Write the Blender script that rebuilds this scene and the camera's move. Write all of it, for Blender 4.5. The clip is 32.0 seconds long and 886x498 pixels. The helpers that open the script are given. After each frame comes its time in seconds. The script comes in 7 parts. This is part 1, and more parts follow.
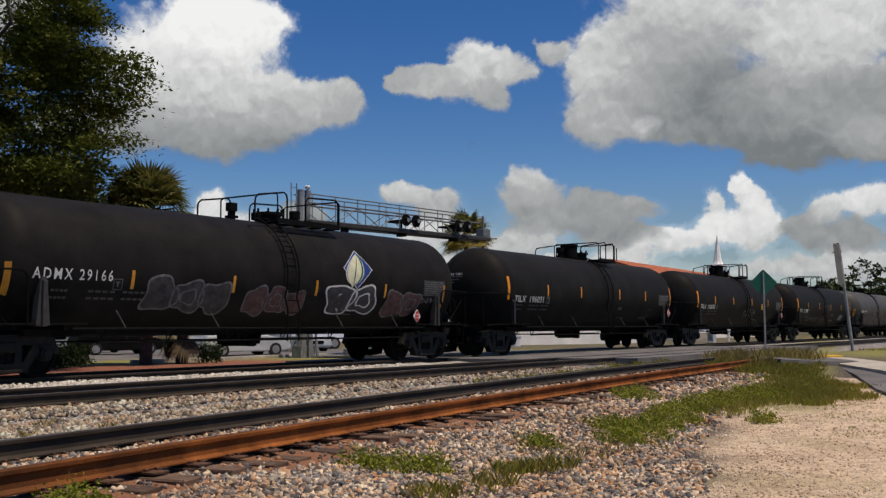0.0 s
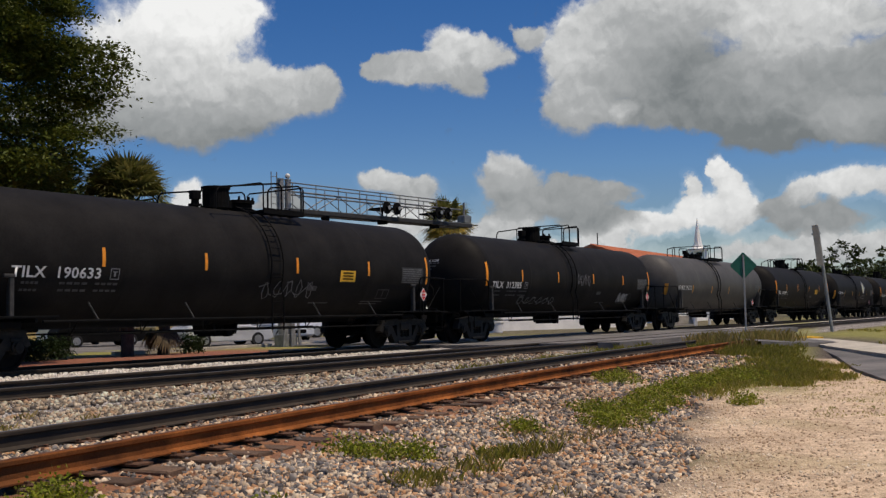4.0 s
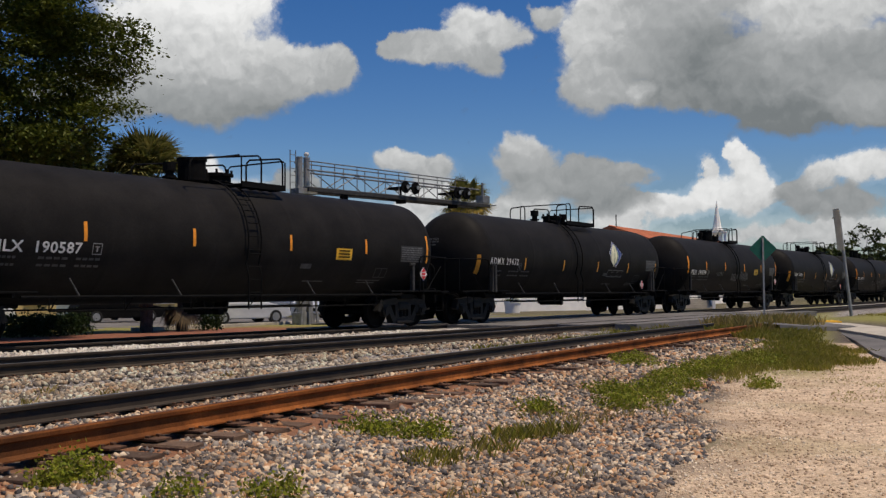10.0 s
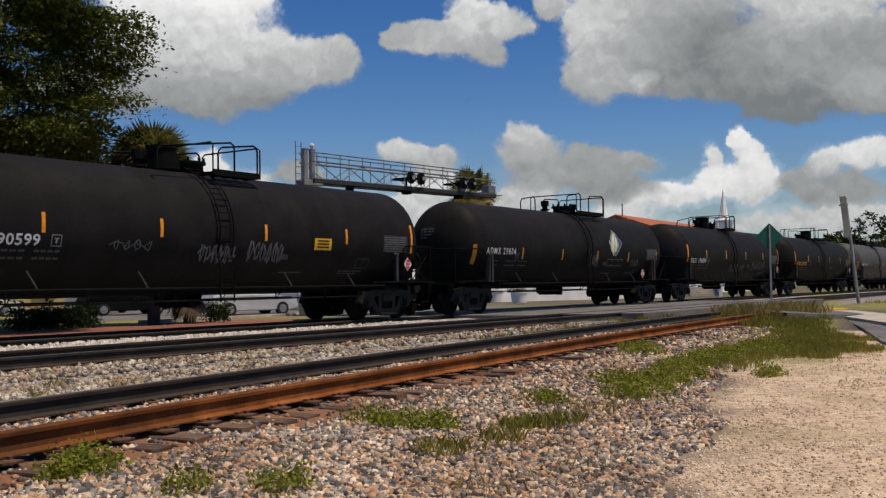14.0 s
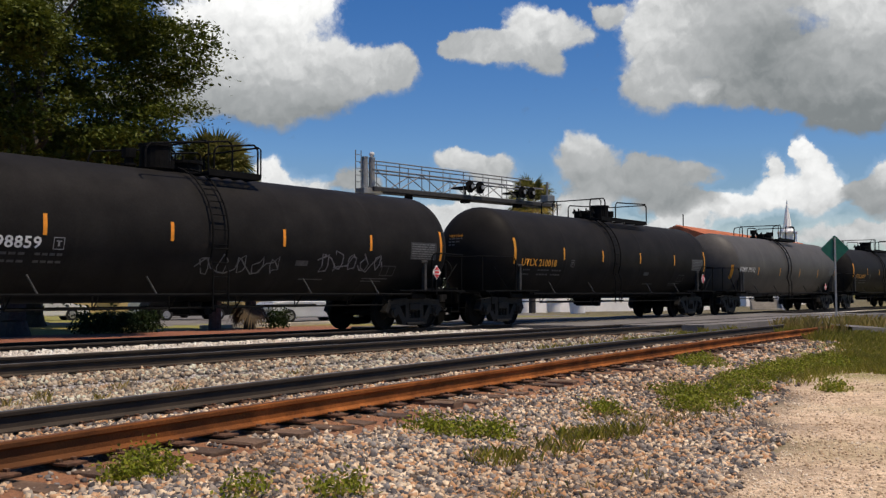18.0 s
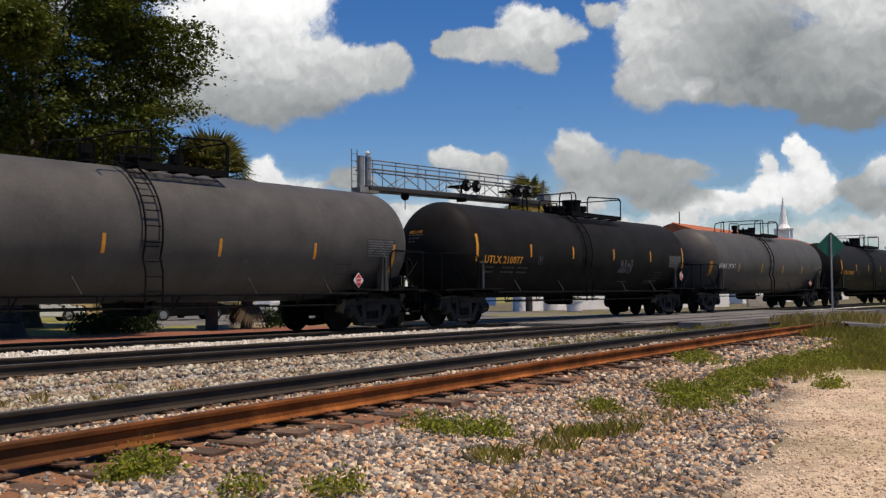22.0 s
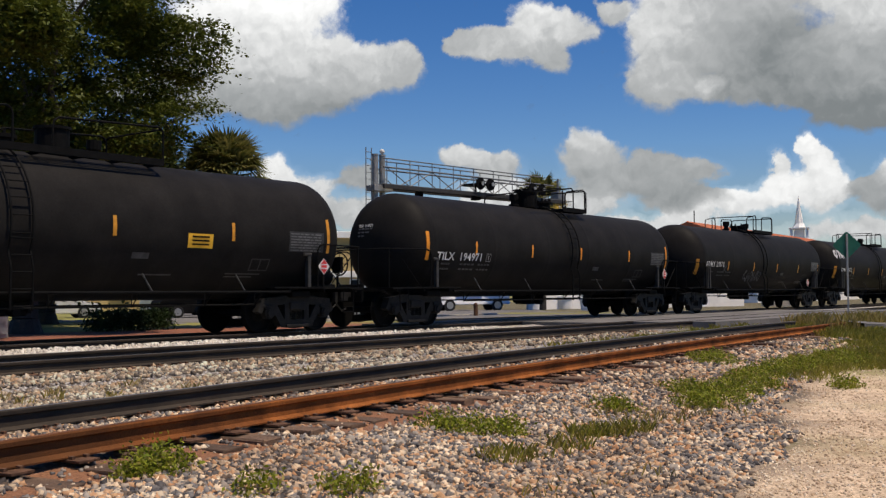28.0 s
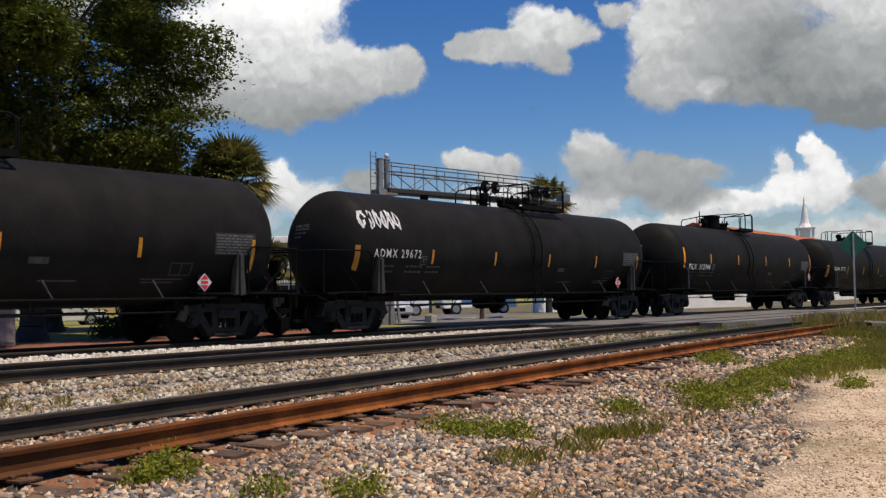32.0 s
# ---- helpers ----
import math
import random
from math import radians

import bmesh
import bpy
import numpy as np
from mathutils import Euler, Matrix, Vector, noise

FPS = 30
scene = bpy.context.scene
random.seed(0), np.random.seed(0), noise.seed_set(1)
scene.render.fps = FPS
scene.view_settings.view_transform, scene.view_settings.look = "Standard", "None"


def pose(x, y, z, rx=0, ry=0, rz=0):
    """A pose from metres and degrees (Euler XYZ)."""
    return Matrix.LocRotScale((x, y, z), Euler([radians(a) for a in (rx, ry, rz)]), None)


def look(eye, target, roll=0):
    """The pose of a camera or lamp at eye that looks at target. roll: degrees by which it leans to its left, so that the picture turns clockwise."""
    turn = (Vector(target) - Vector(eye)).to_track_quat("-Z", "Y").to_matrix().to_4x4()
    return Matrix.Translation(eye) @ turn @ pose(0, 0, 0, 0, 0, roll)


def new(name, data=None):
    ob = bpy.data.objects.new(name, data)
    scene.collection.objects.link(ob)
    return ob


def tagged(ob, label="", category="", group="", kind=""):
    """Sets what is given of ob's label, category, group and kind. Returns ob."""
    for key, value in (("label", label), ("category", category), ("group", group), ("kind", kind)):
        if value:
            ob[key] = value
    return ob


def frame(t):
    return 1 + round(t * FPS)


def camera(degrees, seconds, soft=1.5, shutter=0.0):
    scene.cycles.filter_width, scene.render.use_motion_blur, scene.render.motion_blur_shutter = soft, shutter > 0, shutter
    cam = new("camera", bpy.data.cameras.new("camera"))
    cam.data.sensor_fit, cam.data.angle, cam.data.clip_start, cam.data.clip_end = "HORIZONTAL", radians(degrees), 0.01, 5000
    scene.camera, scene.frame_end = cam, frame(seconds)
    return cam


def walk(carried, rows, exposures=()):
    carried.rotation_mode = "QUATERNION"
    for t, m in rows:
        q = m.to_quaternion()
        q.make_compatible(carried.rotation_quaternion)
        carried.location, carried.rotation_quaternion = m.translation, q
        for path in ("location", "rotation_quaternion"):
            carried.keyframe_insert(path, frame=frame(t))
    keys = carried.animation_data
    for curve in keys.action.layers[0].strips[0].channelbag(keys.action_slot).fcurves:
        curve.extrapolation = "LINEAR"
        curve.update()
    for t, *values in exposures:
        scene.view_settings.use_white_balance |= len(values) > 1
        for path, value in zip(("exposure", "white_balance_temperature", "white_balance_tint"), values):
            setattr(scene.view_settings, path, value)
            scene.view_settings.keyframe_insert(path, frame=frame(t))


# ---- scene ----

# ---------------------------------------------------------------- camera
EYE = 0.894          # eye above the rail heads, which lie at z = 0
cam = camera(46.23, 32.0, soft=1.35)
# seconds, heading from the track's direction, pitch, roll
PATH = ((0,33.32,4.39,-0.36),(0.5,33.04,4.02,-0.59),(1,33.12,3.95,-0.64),(1.5,32.74,3.81,-0.86),(2,33.88,3.68,-0.69),(2.5,32.66,4.24,-0.85),(3,32.29,4.24,-0.90),(3.5,32.46,3.75,-1.2),(5.5,31.88,3.66,-0.90),(6,32.33,3.58,-0.36),(6.5,32.37,2.05,-0.85),(7,32.68,2.00,-1.00),(7.5,32.98,2.20,-0.86),(8,33.15,2.29,-0.93),(8.5,33.09,2.58,-0.86),(9,33.33,2.40,-0.91),(9.5,33.18,2.44,-0.66),(10,33.31,2.56,-0.54),(10.5,33.38,2.43,-0.54),(11,33.19,2.37,-0.72),(11.5,33.36,2.40,-0.90),(12,33.45,2.32,-1.05),(12.5,33.42,2.23,-1.07),(13,33.57,2.18,-0.94),(13.5,33.61,2.06,-1.07),(15.5,34.65,2.17,0.38),(16,37.21,2.32,-0.82),(16.5,37.96,2.30,-0.76),(17,37.56,2.54,-0.50),(17.5,37.13,2.54,-0.31),(18,36.87,2.56,-0.26),(18.5,36.66,2.54,-0.27),(19,36.35,2.63,-0.53),(19.5,36.38,2.55,-0.44),(20,36.65,2.68,-0.14),(20.5,36.62,2.76,-0.15),(21,36.57,2.72,-0.28),(21.5,36.78,2.71,-0.84),(22,36.68,2.49,-0.57),(22.5,37.02,2.37,-0.44),(23,36.79,2.52,-0.31),(23.5,36.71,2.38,-0.64),(24,36.45,2.61,-0.88),(24.5,36.42,2.50,-0.64),(25,36.33,2.45,-0.62),(25.5,36.98,2.19,-0.26),(27.5,37.49,2.38,-0.61),(28,37.45,2.40,-0.36),(28.5,37.44,2.56,-0.79),(29,37.58,2.66,-0.76),(29.5,37.89,2.67,-0.64),(30,37.84,2.62,-0.47),(30.5,37.97,2.70,-0.44),(31,37.63,2.62,-0.64),(31.5,37.40,2.97,-0.96),(32,37.75,2.60,-0.94))
walk(cam, [(t, pose(0, 0, EYE, 0, 0, h - 90) @ pose(0, 0, 0, 90 + p, 0, 0) @ pose(0, 0, 0, 0, 0, r)) for t, h, p, r in PATH], exposures=((0, -0.06), (13.5, -0.06), (16, 0.17), (32, 0.17)))

# ---------------------------------------------------------------- sun and sky
SUN_EL, SUN_AZ = 71.0, -84.0     # degrees; azimuth from the track's direction
sun = new("sun", bpy.data.lights.new("sun", "SUN"))
sun.data.energy, sun.data.angle, sun.data.color = 4.3, radians(0.6), (1.0, 0.86, 0.70)
sd = Vector((math.cos(radians(SUN_EL)) * math.cos(radians(SUN_AZ)), math.cos(radians(SUN_EL)) * math.sin(radians(SUN_AZ)), math.sin(radians(SUN_EL))))
sun.matrix_world = look(sd * 100, (0, 0, 0))
world = bpy.data.worlds.new("sky")
scene.world = world
world.use_nodes = True
wn = world.node_tree
sky = wn.nodes.new("ShaderNodeTexSky")
sky.sky_type, sky.sun_disc = "NISHITA", False
sky.sun_elevation, sky.sun_rotation = radians(SUN_EL), radians(90 - SUN_AZ)
sky.dust_density, sky.ozone_density, sky.altitude = 0.1, 3.0, 500
hue = wn.nodes.new("ShaderNodeHueSaturation")
hue.inputs["Saturation"].default_value = 1.36
hue.inputs["Hue"].default_value = 0.512
wn.links.new(sky.outputs[0], hue.inputs["Color"])
wn.links.new(hue.outputs[0], wn.nodes["Background"].inputs[0])
wn.nodes["Background"].inputs[1].default_value = 0.082

# ---------------------------------------------------------------- materials
def node(nt, kind, **inputs):
    n = nt.nodes.new(kind)
    for k, val in inputs.items():
        key = k.replace("_", " ")
        n.inputs[key if key in n.inputs else int(k[1:])].default_value = val
    return n


def mat(name, col, rough=0.7, metal=0.0, vary=0.25, scale=6.0, bump=0.15, fine=60.0, tint=None, coat=0.0, per=0.0, spec=0.35):
    """A surface with a coarse stain, a fine grain and relief. tint: the colour that the stain leans to; per: how far pieces differ."""
    m = bpy.data.materials.new(name)
    m.use_nodes = True
    nt = m.node_tree
    b = nt.nodes["Principled BSDF"]
    b.inputs["Roughness"].default_value, b.inputs["Metallic"].default_value = rough, metal
    b.inputs["Coat Weight"].default_value, b.inputs["Specular IOR Level"].default_value = coat, spec
    tc = nt.nodes.new("ShaderNodeTexCoord")
    n1 = node(nt, "ShaderNodeTexNoise", Scale=scale, Detail=5.0, Roughness=0.6)
    n2 = node(nt, "ShaderNodeTexNoise", Scale=fine, Detail=3.0, Roughness=0.6)
    for n in (n1, n2):
        nt.links.new(tc.outputs["Object"], n.inputs["Vector"])
    dark = [c * (1 - vary) for c in col]
    lite = tint or [min(1, c * (1 + vary)) for c in col]
    r1 = nt.nodes.new("ShaderNodeValToRGB")
    r1.color_ramp.elements[0].position, r1.color_ramp.elements[1].position = 0.32, 0.68
    r1.color_ramp.elements[0].color, r1.color_ramp.elements[1].color = (*dark, 1), (*lite, 1)
    nt.links.new(n1.outputs["Fac"], r1.inputs[0])
    mx = nt.nodes.new("ShaderNodeMix")
    mx.data_type, mx.blend_type = "RGBA", "MULTIPLY"
    mx.inputs[0].default_value = min(1, vary * 1.6)
    r2 = nt.nodes.new("ShaderNodeValToRGB")
    r2.color_ramp.elements[0].position, r2.color_ramp.elements[1].position = 0.3, 0.7
    r2.color_ramp.elements[0].color, r2.color_ramp.elements[1].color = (0.55, 0.55, 0.55, 1), (1.25, 1.25, 1.25, 1)
    nt.links.new(n2.outputs["Fac"], r2.inputs[0])
    nt.links.new(r1.outputs[0], mx.inputs[6])
    nt.links.new(r2.outputs[0], mx.inputs[7])
    out = mx.outputs[2]
    if per:
        oi = nt.nodes.new("ShaderNodeObjectInfo")
        hs = node(nt, "ShaderNodeHueSaturation")
        mr = node(nt, "ShaderNodeMapRange")
        mr.inputs[3].default_value, mr.inputs[4].default_value = 1 - per, 1 + per
        nt.links.new(oi.outputs["Random"], mr.inputs[0])
        nt.links.new(mr.outputs[0], hs.inputs["Value"])
        nt.links.new(out, hs.inputs["Color"])
        out = hs.outputs[0]
    nt.links.new(out, b.inputs["Base Color"])
    if bump:
        bp = node(nt, "ShaderNodeBump", Strength=bump, Distance=0.02)
        nt.links.new(n2.outputs["Fac"], bp.inputs["Height"])
        nt.links.new(bp.outputs[0], b.inputs["Normal"])
    return m


def islands(name, ramp, rough=0.85, scale=40.0, patchy=0.65):
    """Loose pieces of one mesh, each with its own colour out of the ramp, finely mottled."""
    m = bpy.data.materials.new(name)
    m.use_nodes = True
    nt = m.node_tree
    b = nt.nodes["Principled BSDF"]
    b.inputs["Roughness"].default_value, b.inputs["Specular IOR Level"].default_value = rough, 0.15
    g = nt.nodes.new("ShaderNodeNewGeometry")
    r = nt.nodes.new("ShaderNodeValToRGB")
    r.color_ramp.interpolation = "CONSTANT" if len(ramp) > 4 else "LINEAR"
    while len(r.color_ramp.elements) < len(ramp):
        r.color_ramp.elements.new(0.5)
    for i, c in enumerate(ramp):
        r.color_ramp.elements[i].position, r.color_ramp.elements[i].color = i / (len(ramp) - (0 if len(ramp) > 4 else 1)), (*c, 1)
    nt.links.new(g.outputs["Random Per Island"], r.inputs[0])
    tc = nt.nodes.new("ShaderNodeTexCoord")
    n2 = node(nt, "ShaderNodeTexNoise", Scale=scale, Detail=3.0)
    nt.links.new(tc.outputs["Object"], n2.inputs["Vector"])
    r2 = nt.nodes.new("ShaderNodeValToRGB")
    r2.color_ramp.elements[0].color, r2.color_ramp.elements[1].color = (0.6, 0.6, 0.6, 1), (1.3, 1.3, 1.3, 1)
    nt.links.new(n2.outputs["Fac"], r2.inputs[0])
    mx = nt.nodes.new("ShaderNodeMix")
    mx.data_type, mx.blend_type = "RGBA", "MULTIPLY"
    mx.inputs[0].default_value = 0.8
    nt.links.new(r.outputs[0], mx.inputs[6])
    nt.links.new(r2.outputs[0], mx.inputs[7])
    # dust and damp in patches a metre or so wide
    n3 = node(nt, "ShaderNodeTexNoise", Scale=0.9, Detail=5.0, Roughness=0.6)
    nt.links.new(tc.outputs["Object"], n3.inputs["Vector"])
    r3 = nt.nodes.new("ShaderNodeValToRGB")
    r3.color_ramp.elements[0].position, r3.color_ramp.elements[0].color = 0.38, (0.68, 0.55, 0.43, 1)
    r3.color_ramp.elements[1].position, r3.color_ramp.elements[1].color = 0.6, (1.12, 1.12, 1.09, 1)
    nt.links.new(n3.outputs["Fac"], r3.inputs[0])
    m3 = nt.nodes.new("ShaderNodeMix")
    m3.data_type, m3.blend_type = "RGBA", "MULTIPLY"
    m3.inputs[0].default_value = patchy
    nt.links.new(mx.outputs[2], m3.inputs[6])
    nt.links.new(r3.outputs[0], m3.inputs[7])
    nt.links.new(m3.outputs[2], b.inputs["Base Color"])
    return m


def leafy(name, ramp, trans=0.35):
    m = islands(name, ramp, 0.55, 3.0, 0.2)
    nt = m.node_tree
    b = nt.nodes["Principled BSDF"]
    tr = nt.nodes.new("ShaderNodeBsdfTranslucent")
    ms = nt.nodes.new("ShaderNodeMixShader")
    ms.inputs[0].default_value = trans
    col = b.inputs["Base Color"].links[0].from_socket
    nt.links.new(col, tr.inputs[0])
    nt.links.new(b.outputs[0], ms.inputs[1])
    nt.links.new(tr.outputs[0], ms.inputs[2])
    nt.links.new(ms.outputs[0], nt.nodes["Material Output"].inputs[0])
    return m


M_BLACK = mat("black_tank_paint", (0.0165, 0.0155, 0.0145), 0.55, 0, 0.25, 1.3, 0.03, 25, spec=0.04)
M_GREY = mat("grey_tank_paint", (0.072, 0.068, 0.063), 0.55, 0, 0.2, 1.2, 0.03, 25, spec=0.15)
M_IRON = mat("dirty_cast_iron", (0.010, 0.0095, 0.009), 0.65, 0.0, 0.4, 7, 0.2, 60, (0.020, 0.0185, 0.0165), spec=0.2)
M_DARK = mat("black_steel", (0.007, 0.007, 0.007), 0.7, 0.0, 0.3, 5, 0.1, 50, spec=0.05)
M_POST = mat("grey_dusty_steel", (0.04, 0.039, 0.037), 0.7, 0.1, 0.3, 6, 0.1, 50)
M_WHITE = mat("white_stencil_paint", (0.62, 0.62, 0.6), 0.6, 0, 0.2, 6, 0.02, 60)
M_DULL = mat("faded_stencil_paint", (0.12, 0.12, 0.12), 0.6, 0, 0.3, 6, 0.02, 60)
M_FAINT = mat("worn_stencil_paint", (0.06, 0.06, 0.06), 0.6, 0, 0.4, 6, 0.02, 60)
M_PANEL = mat("dark_stencil_panel", (0.028, 0.028, 0.028), 0.6, 0, 0.3, 6, 0.02, 60)
M_TABLE = mat("grey_stencil_print", (0.26, 0.26, 0.26), 0.6, 0, 0.3, 6, 0.02, 60)
M_ORANGE = mat("orange_reflective_tape", (0.75, 0.27, 0.02), 0.45, 0, 0.15, 6, 0.02, 60)
M_AMBER = mat("amber_reflective_tape", (0.55, 0.24, 0.02), 0.5, 0, 0.25, 6, 0.02, 60)
M_YELLOW = mat("yellow_plate", (0.75, 0.42, 0.03), 0.5, 0, 0.15, 6, 0.02, 60)
M_RED = mat("red_print", (0.55, 0.03, 0.03), 0.5, 0, 0.15, 6, 0.02, 60)
M_BLUE = mat("blue_print", (0.016, 0.04, 0.19), 0.45, 0, 0.15, 6, 0.02, 60)
M_GREEN = mat("green_print", (0.01, 0.10, 0.03), 0.5, 0, 0.15, 6, 0.02, 60)
M_CREAM = mat("cream_print", (0.6, 0.58, 0.4), 0.5, 0, 0.15, 6, 0.02, 60)
M_GRAFR = mat("reddish_spray_fill", (0.10, 0.05, 0.05), 0.65, 0, 0.5, 5, 0.02, 60)
M_GRAF = mat("pale_spray_paint", (0.13, 0.125, 0.13), 0.65, 0, 0.5, 8, 0.02, 60)
M_GRAFD = mat("dark_spray_fill", (0.045, 0.043, 0.045), 0.65, 0, 0.5, 5, 0.02, 60)
M_GRAFW = mat("white_spray_paint", (0.6, 0.6, 0.6), 0.6, 0, 0.3, 8, 0.02, 60)
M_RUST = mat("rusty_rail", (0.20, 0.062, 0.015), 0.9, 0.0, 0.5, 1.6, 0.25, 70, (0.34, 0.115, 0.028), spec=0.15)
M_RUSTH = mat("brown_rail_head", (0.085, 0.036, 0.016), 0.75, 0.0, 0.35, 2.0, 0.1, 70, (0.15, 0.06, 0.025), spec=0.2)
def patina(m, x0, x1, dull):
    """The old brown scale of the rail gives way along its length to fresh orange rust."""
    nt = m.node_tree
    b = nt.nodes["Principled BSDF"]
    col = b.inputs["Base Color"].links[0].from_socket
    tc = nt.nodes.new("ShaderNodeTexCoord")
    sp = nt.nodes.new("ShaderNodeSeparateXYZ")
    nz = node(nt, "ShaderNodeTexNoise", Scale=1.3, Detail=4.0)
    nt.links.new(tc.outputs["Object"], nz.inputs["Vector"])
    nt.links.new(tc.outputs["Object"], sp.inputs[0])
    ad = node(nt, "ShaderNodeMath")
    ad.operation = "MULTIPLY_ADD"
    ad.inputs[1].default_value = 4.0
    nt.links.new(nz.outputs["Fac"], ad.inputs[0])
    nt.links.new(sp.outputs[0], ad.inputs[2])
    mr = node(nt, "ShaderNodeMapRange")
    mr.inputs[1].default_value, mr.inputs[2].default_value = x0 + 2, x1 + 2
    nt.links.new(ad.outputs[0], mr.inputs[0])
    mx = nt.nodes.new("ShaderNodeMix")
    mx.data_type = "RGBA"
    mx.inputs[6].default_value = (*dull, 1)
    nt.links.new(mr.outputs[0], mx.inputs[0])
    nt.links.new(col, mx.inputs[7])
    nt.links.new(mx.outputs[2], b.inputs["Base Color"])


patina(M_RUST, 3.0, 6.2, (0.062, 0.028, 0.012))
M_RAIL = mat("dark_rail_steel", (0.036, 0.026, 0.017), 0.8, 0.0, 0.35, 3, 0.12, 70)
M_SHINE = mat("worn_rail_head", (0.13, 0.14, 0.155), 0.5, 0.4, 0.2, 3, 0.05, 70)
M_TIE = mat("decayed_wood", (0.085, 0.055, 0.038), 0.9, 0, 0.4, 4, 0.5, 40, (0.17, 0.105, 0.065), per=0.35)
M_TIEM = mat("creosoted_wood", (0.026, 0.02, 0.017), 0.9, 0, 0.4, 4, 0.5, 40, (0.05, 0.035, 0.026), per=0.3)
M_PLATE = mat("rusty_plate", (0.11, 0.055, 0.03), 0.85, 0.1, 0.4, 9, 0.3, 60)
M_ASPH = mat("worn_asphalt", (0.12, 0.115, 0.11), 0.85, 0, 0.3, 0.6, 0.3, 45, (0.19, 0.175, 0.16))
M_CONC = mat("sunlit_concrete", (0.42, 0.38, 0.31), 0.85, 0, 0.2, 1.5, 0.2, 40)
M_TACT = mat("yellow_tactile_paint", (0.70, 0.40, 0.03), 0.7, 0, 0.2, 3, 0.2, 40)
M_GALV = mat("galvanised_steel", (0.30, 0.30, 0.29), 0.5, 0.45, 0.25, 4, 0.08, 50)
M_SIGN = mat("green_sign_sheet", (0.008, 0.10, 0.065), 0.45, 0.1, 0.2, 4, 0.03, 50)
M_GANTRY = mat("weathered_aluminium", (0.20, 0.20, 0.195), 0.5, 0.4, 0.25, 4, 0.08, 50)
M_STUCCO = mat("white_stucco", (0.88, 0.86, 0.81), 0.85, 0, 0.1, 0.8, 0.2, 30)
M_CREAMW = mat("ochre_stucco", (0.52, 0.38, 0.16), 0.85, 0, 0.15, 0.8, 0.2, 30)
M_TERRA = mat("terracotta_tiles", (0.42, 0.13, 0.06), 0.8, 0, 0.25, 1.2, 0.3, 25)
M_GLASS = mat("dark_window_glass", (0.02, 0.025, 0.03), 0.08, 0, 0.1, 1, 0, 10)
M_BARK = mat("grey_brown_bark", (0.05, 0.042, 0.034), 0.9, 0, 0.35, 5, 0.6, 25)
M_SILVER = mat("silver_car_paint", (0.62, 0.63, 0.64), 0.3, 0.2, 0.06, 2, 0, 20, coat=0.6)
M_WHITECAR = mat("white_car_paint", (0.68, 0.68, 0.68), 0.3, 0, 0.05, 2, 0, 20, coat=0.6)
M_TYRE = mat("tyre_rubber", (0.02, 0.02, 0.02), 0.85, 0, 0.2, 5, 0.1, 40)
M_CHROME = mat("alloy", (0.5, 0.5, 0.5), 0.3, 0.8, 0.1, 5, 0, 40)
M_STONE = islands("crushed_stone", [(0.285, 0.251, 0.217), (0.485, 0.394, 0.291), (0.422, 0.242, 0.133), (0.089, 0.083, 0.084), (0.688, 0.552, 0.398), (0.164, 0.152, 0.146), (0.464, 0.286, 0.164), (0.115, 0.086, 0.067), (0.349, 0.281, 0.217), (0.058, 0.054, 0.055), (0.201, 0.187, 0.181), (0.581, 0.434, 0.296), (0.138, 0.128, 0.126)])
M_STONEM = islands("grey_crushed_stone", [(0.364, 0.312, 0.242), (0.499, 0.427, 0.332), (0.221, 0.191, 0.152), (0.098, 0.087, 0.077), (0.520, 0.528, 0.420), (0.317, 0.246, 0.172), (0.421, 0.303, 0.200), (0.165, 0.146, 0.127)])
M_STONEP = islands("soil_pebbles", [(0.62, 0.50, 0.37), (0.50, 0.40, 0.28), (0.72, 0.63, 0.51), (0.40, 0.30, 0.21), (0.56, 0.44, 0.31)])
M_STONEW = islands("pale_crushed_stone", [(0.62, 0.59, 0.54), (0.54, 0.51, 0.46), (0.70, 0.67, 0.62), (0.45, 0.42, 0.38), (0.60, 0.56, 0.50)])
M_TRUNK = mat("grey_palm_trunk", (0.045, 0.04, 0.036), 0.9, 0, 0.35, 5, 0.6, 25)
M_GRASS = leafy("grass_blades", [(0.26, 0.25, 0.025), (0.36, 0.30, 0.06), (0.17, 0.19, 0.018), (0.36, 0.28, 0.10)])
M_WEED = leafy("weed_leaves", [(0.18, 0.225, 0.016), (0.31, 0.32, 0.032), (0.11, 0.145, 0.010), (0.30, 0.25, 0.065)])
M_DRY = leafy("dry_grass", [(0.36, 0.26, 0.09), (0.28, 0.24, 0.05), (0.46, 0.34, 0.14)])
M_OAK = leafy("oak_leaves", [(0.053, 0.076, 0.009), (0.099, 0.113, 0.016), (0.038, 0.056, 0.007)], 0.25)
M_FAR = leafy("dull_tree_leaves", [(0.030, 0.045, 0.008), (0.055, 0.072, 0.014), (0.016, 0.027, 0.006)], 0.15)
M_PALM = leafy("palm_fronds", [(0.105, 0.115, 0.025), (0.22, 0.20, 0.065), (0.055, 0.068, 0.018)], 0.25)
M_PALMY = leafy("yellowing_palm_fronds", [(0.38, 0.27, 0.03), (0.25, 0.2, 0.04), (0.2, 0.13, 0.03)], 0.2)
M_DEAD = leafy("dead_palm_fronds", [(0.07, 0.05, 0.025), (0.11, 0.08, 0.04), (0.04, 0.03, 0.018)], 0.1)
M_HEDGE = leafy("hedge_leaves", [(0.018, 0.034, 0.008), (0.03, 0.05, 0.012), (0.012, 0.022, 0.006)], 0.2)


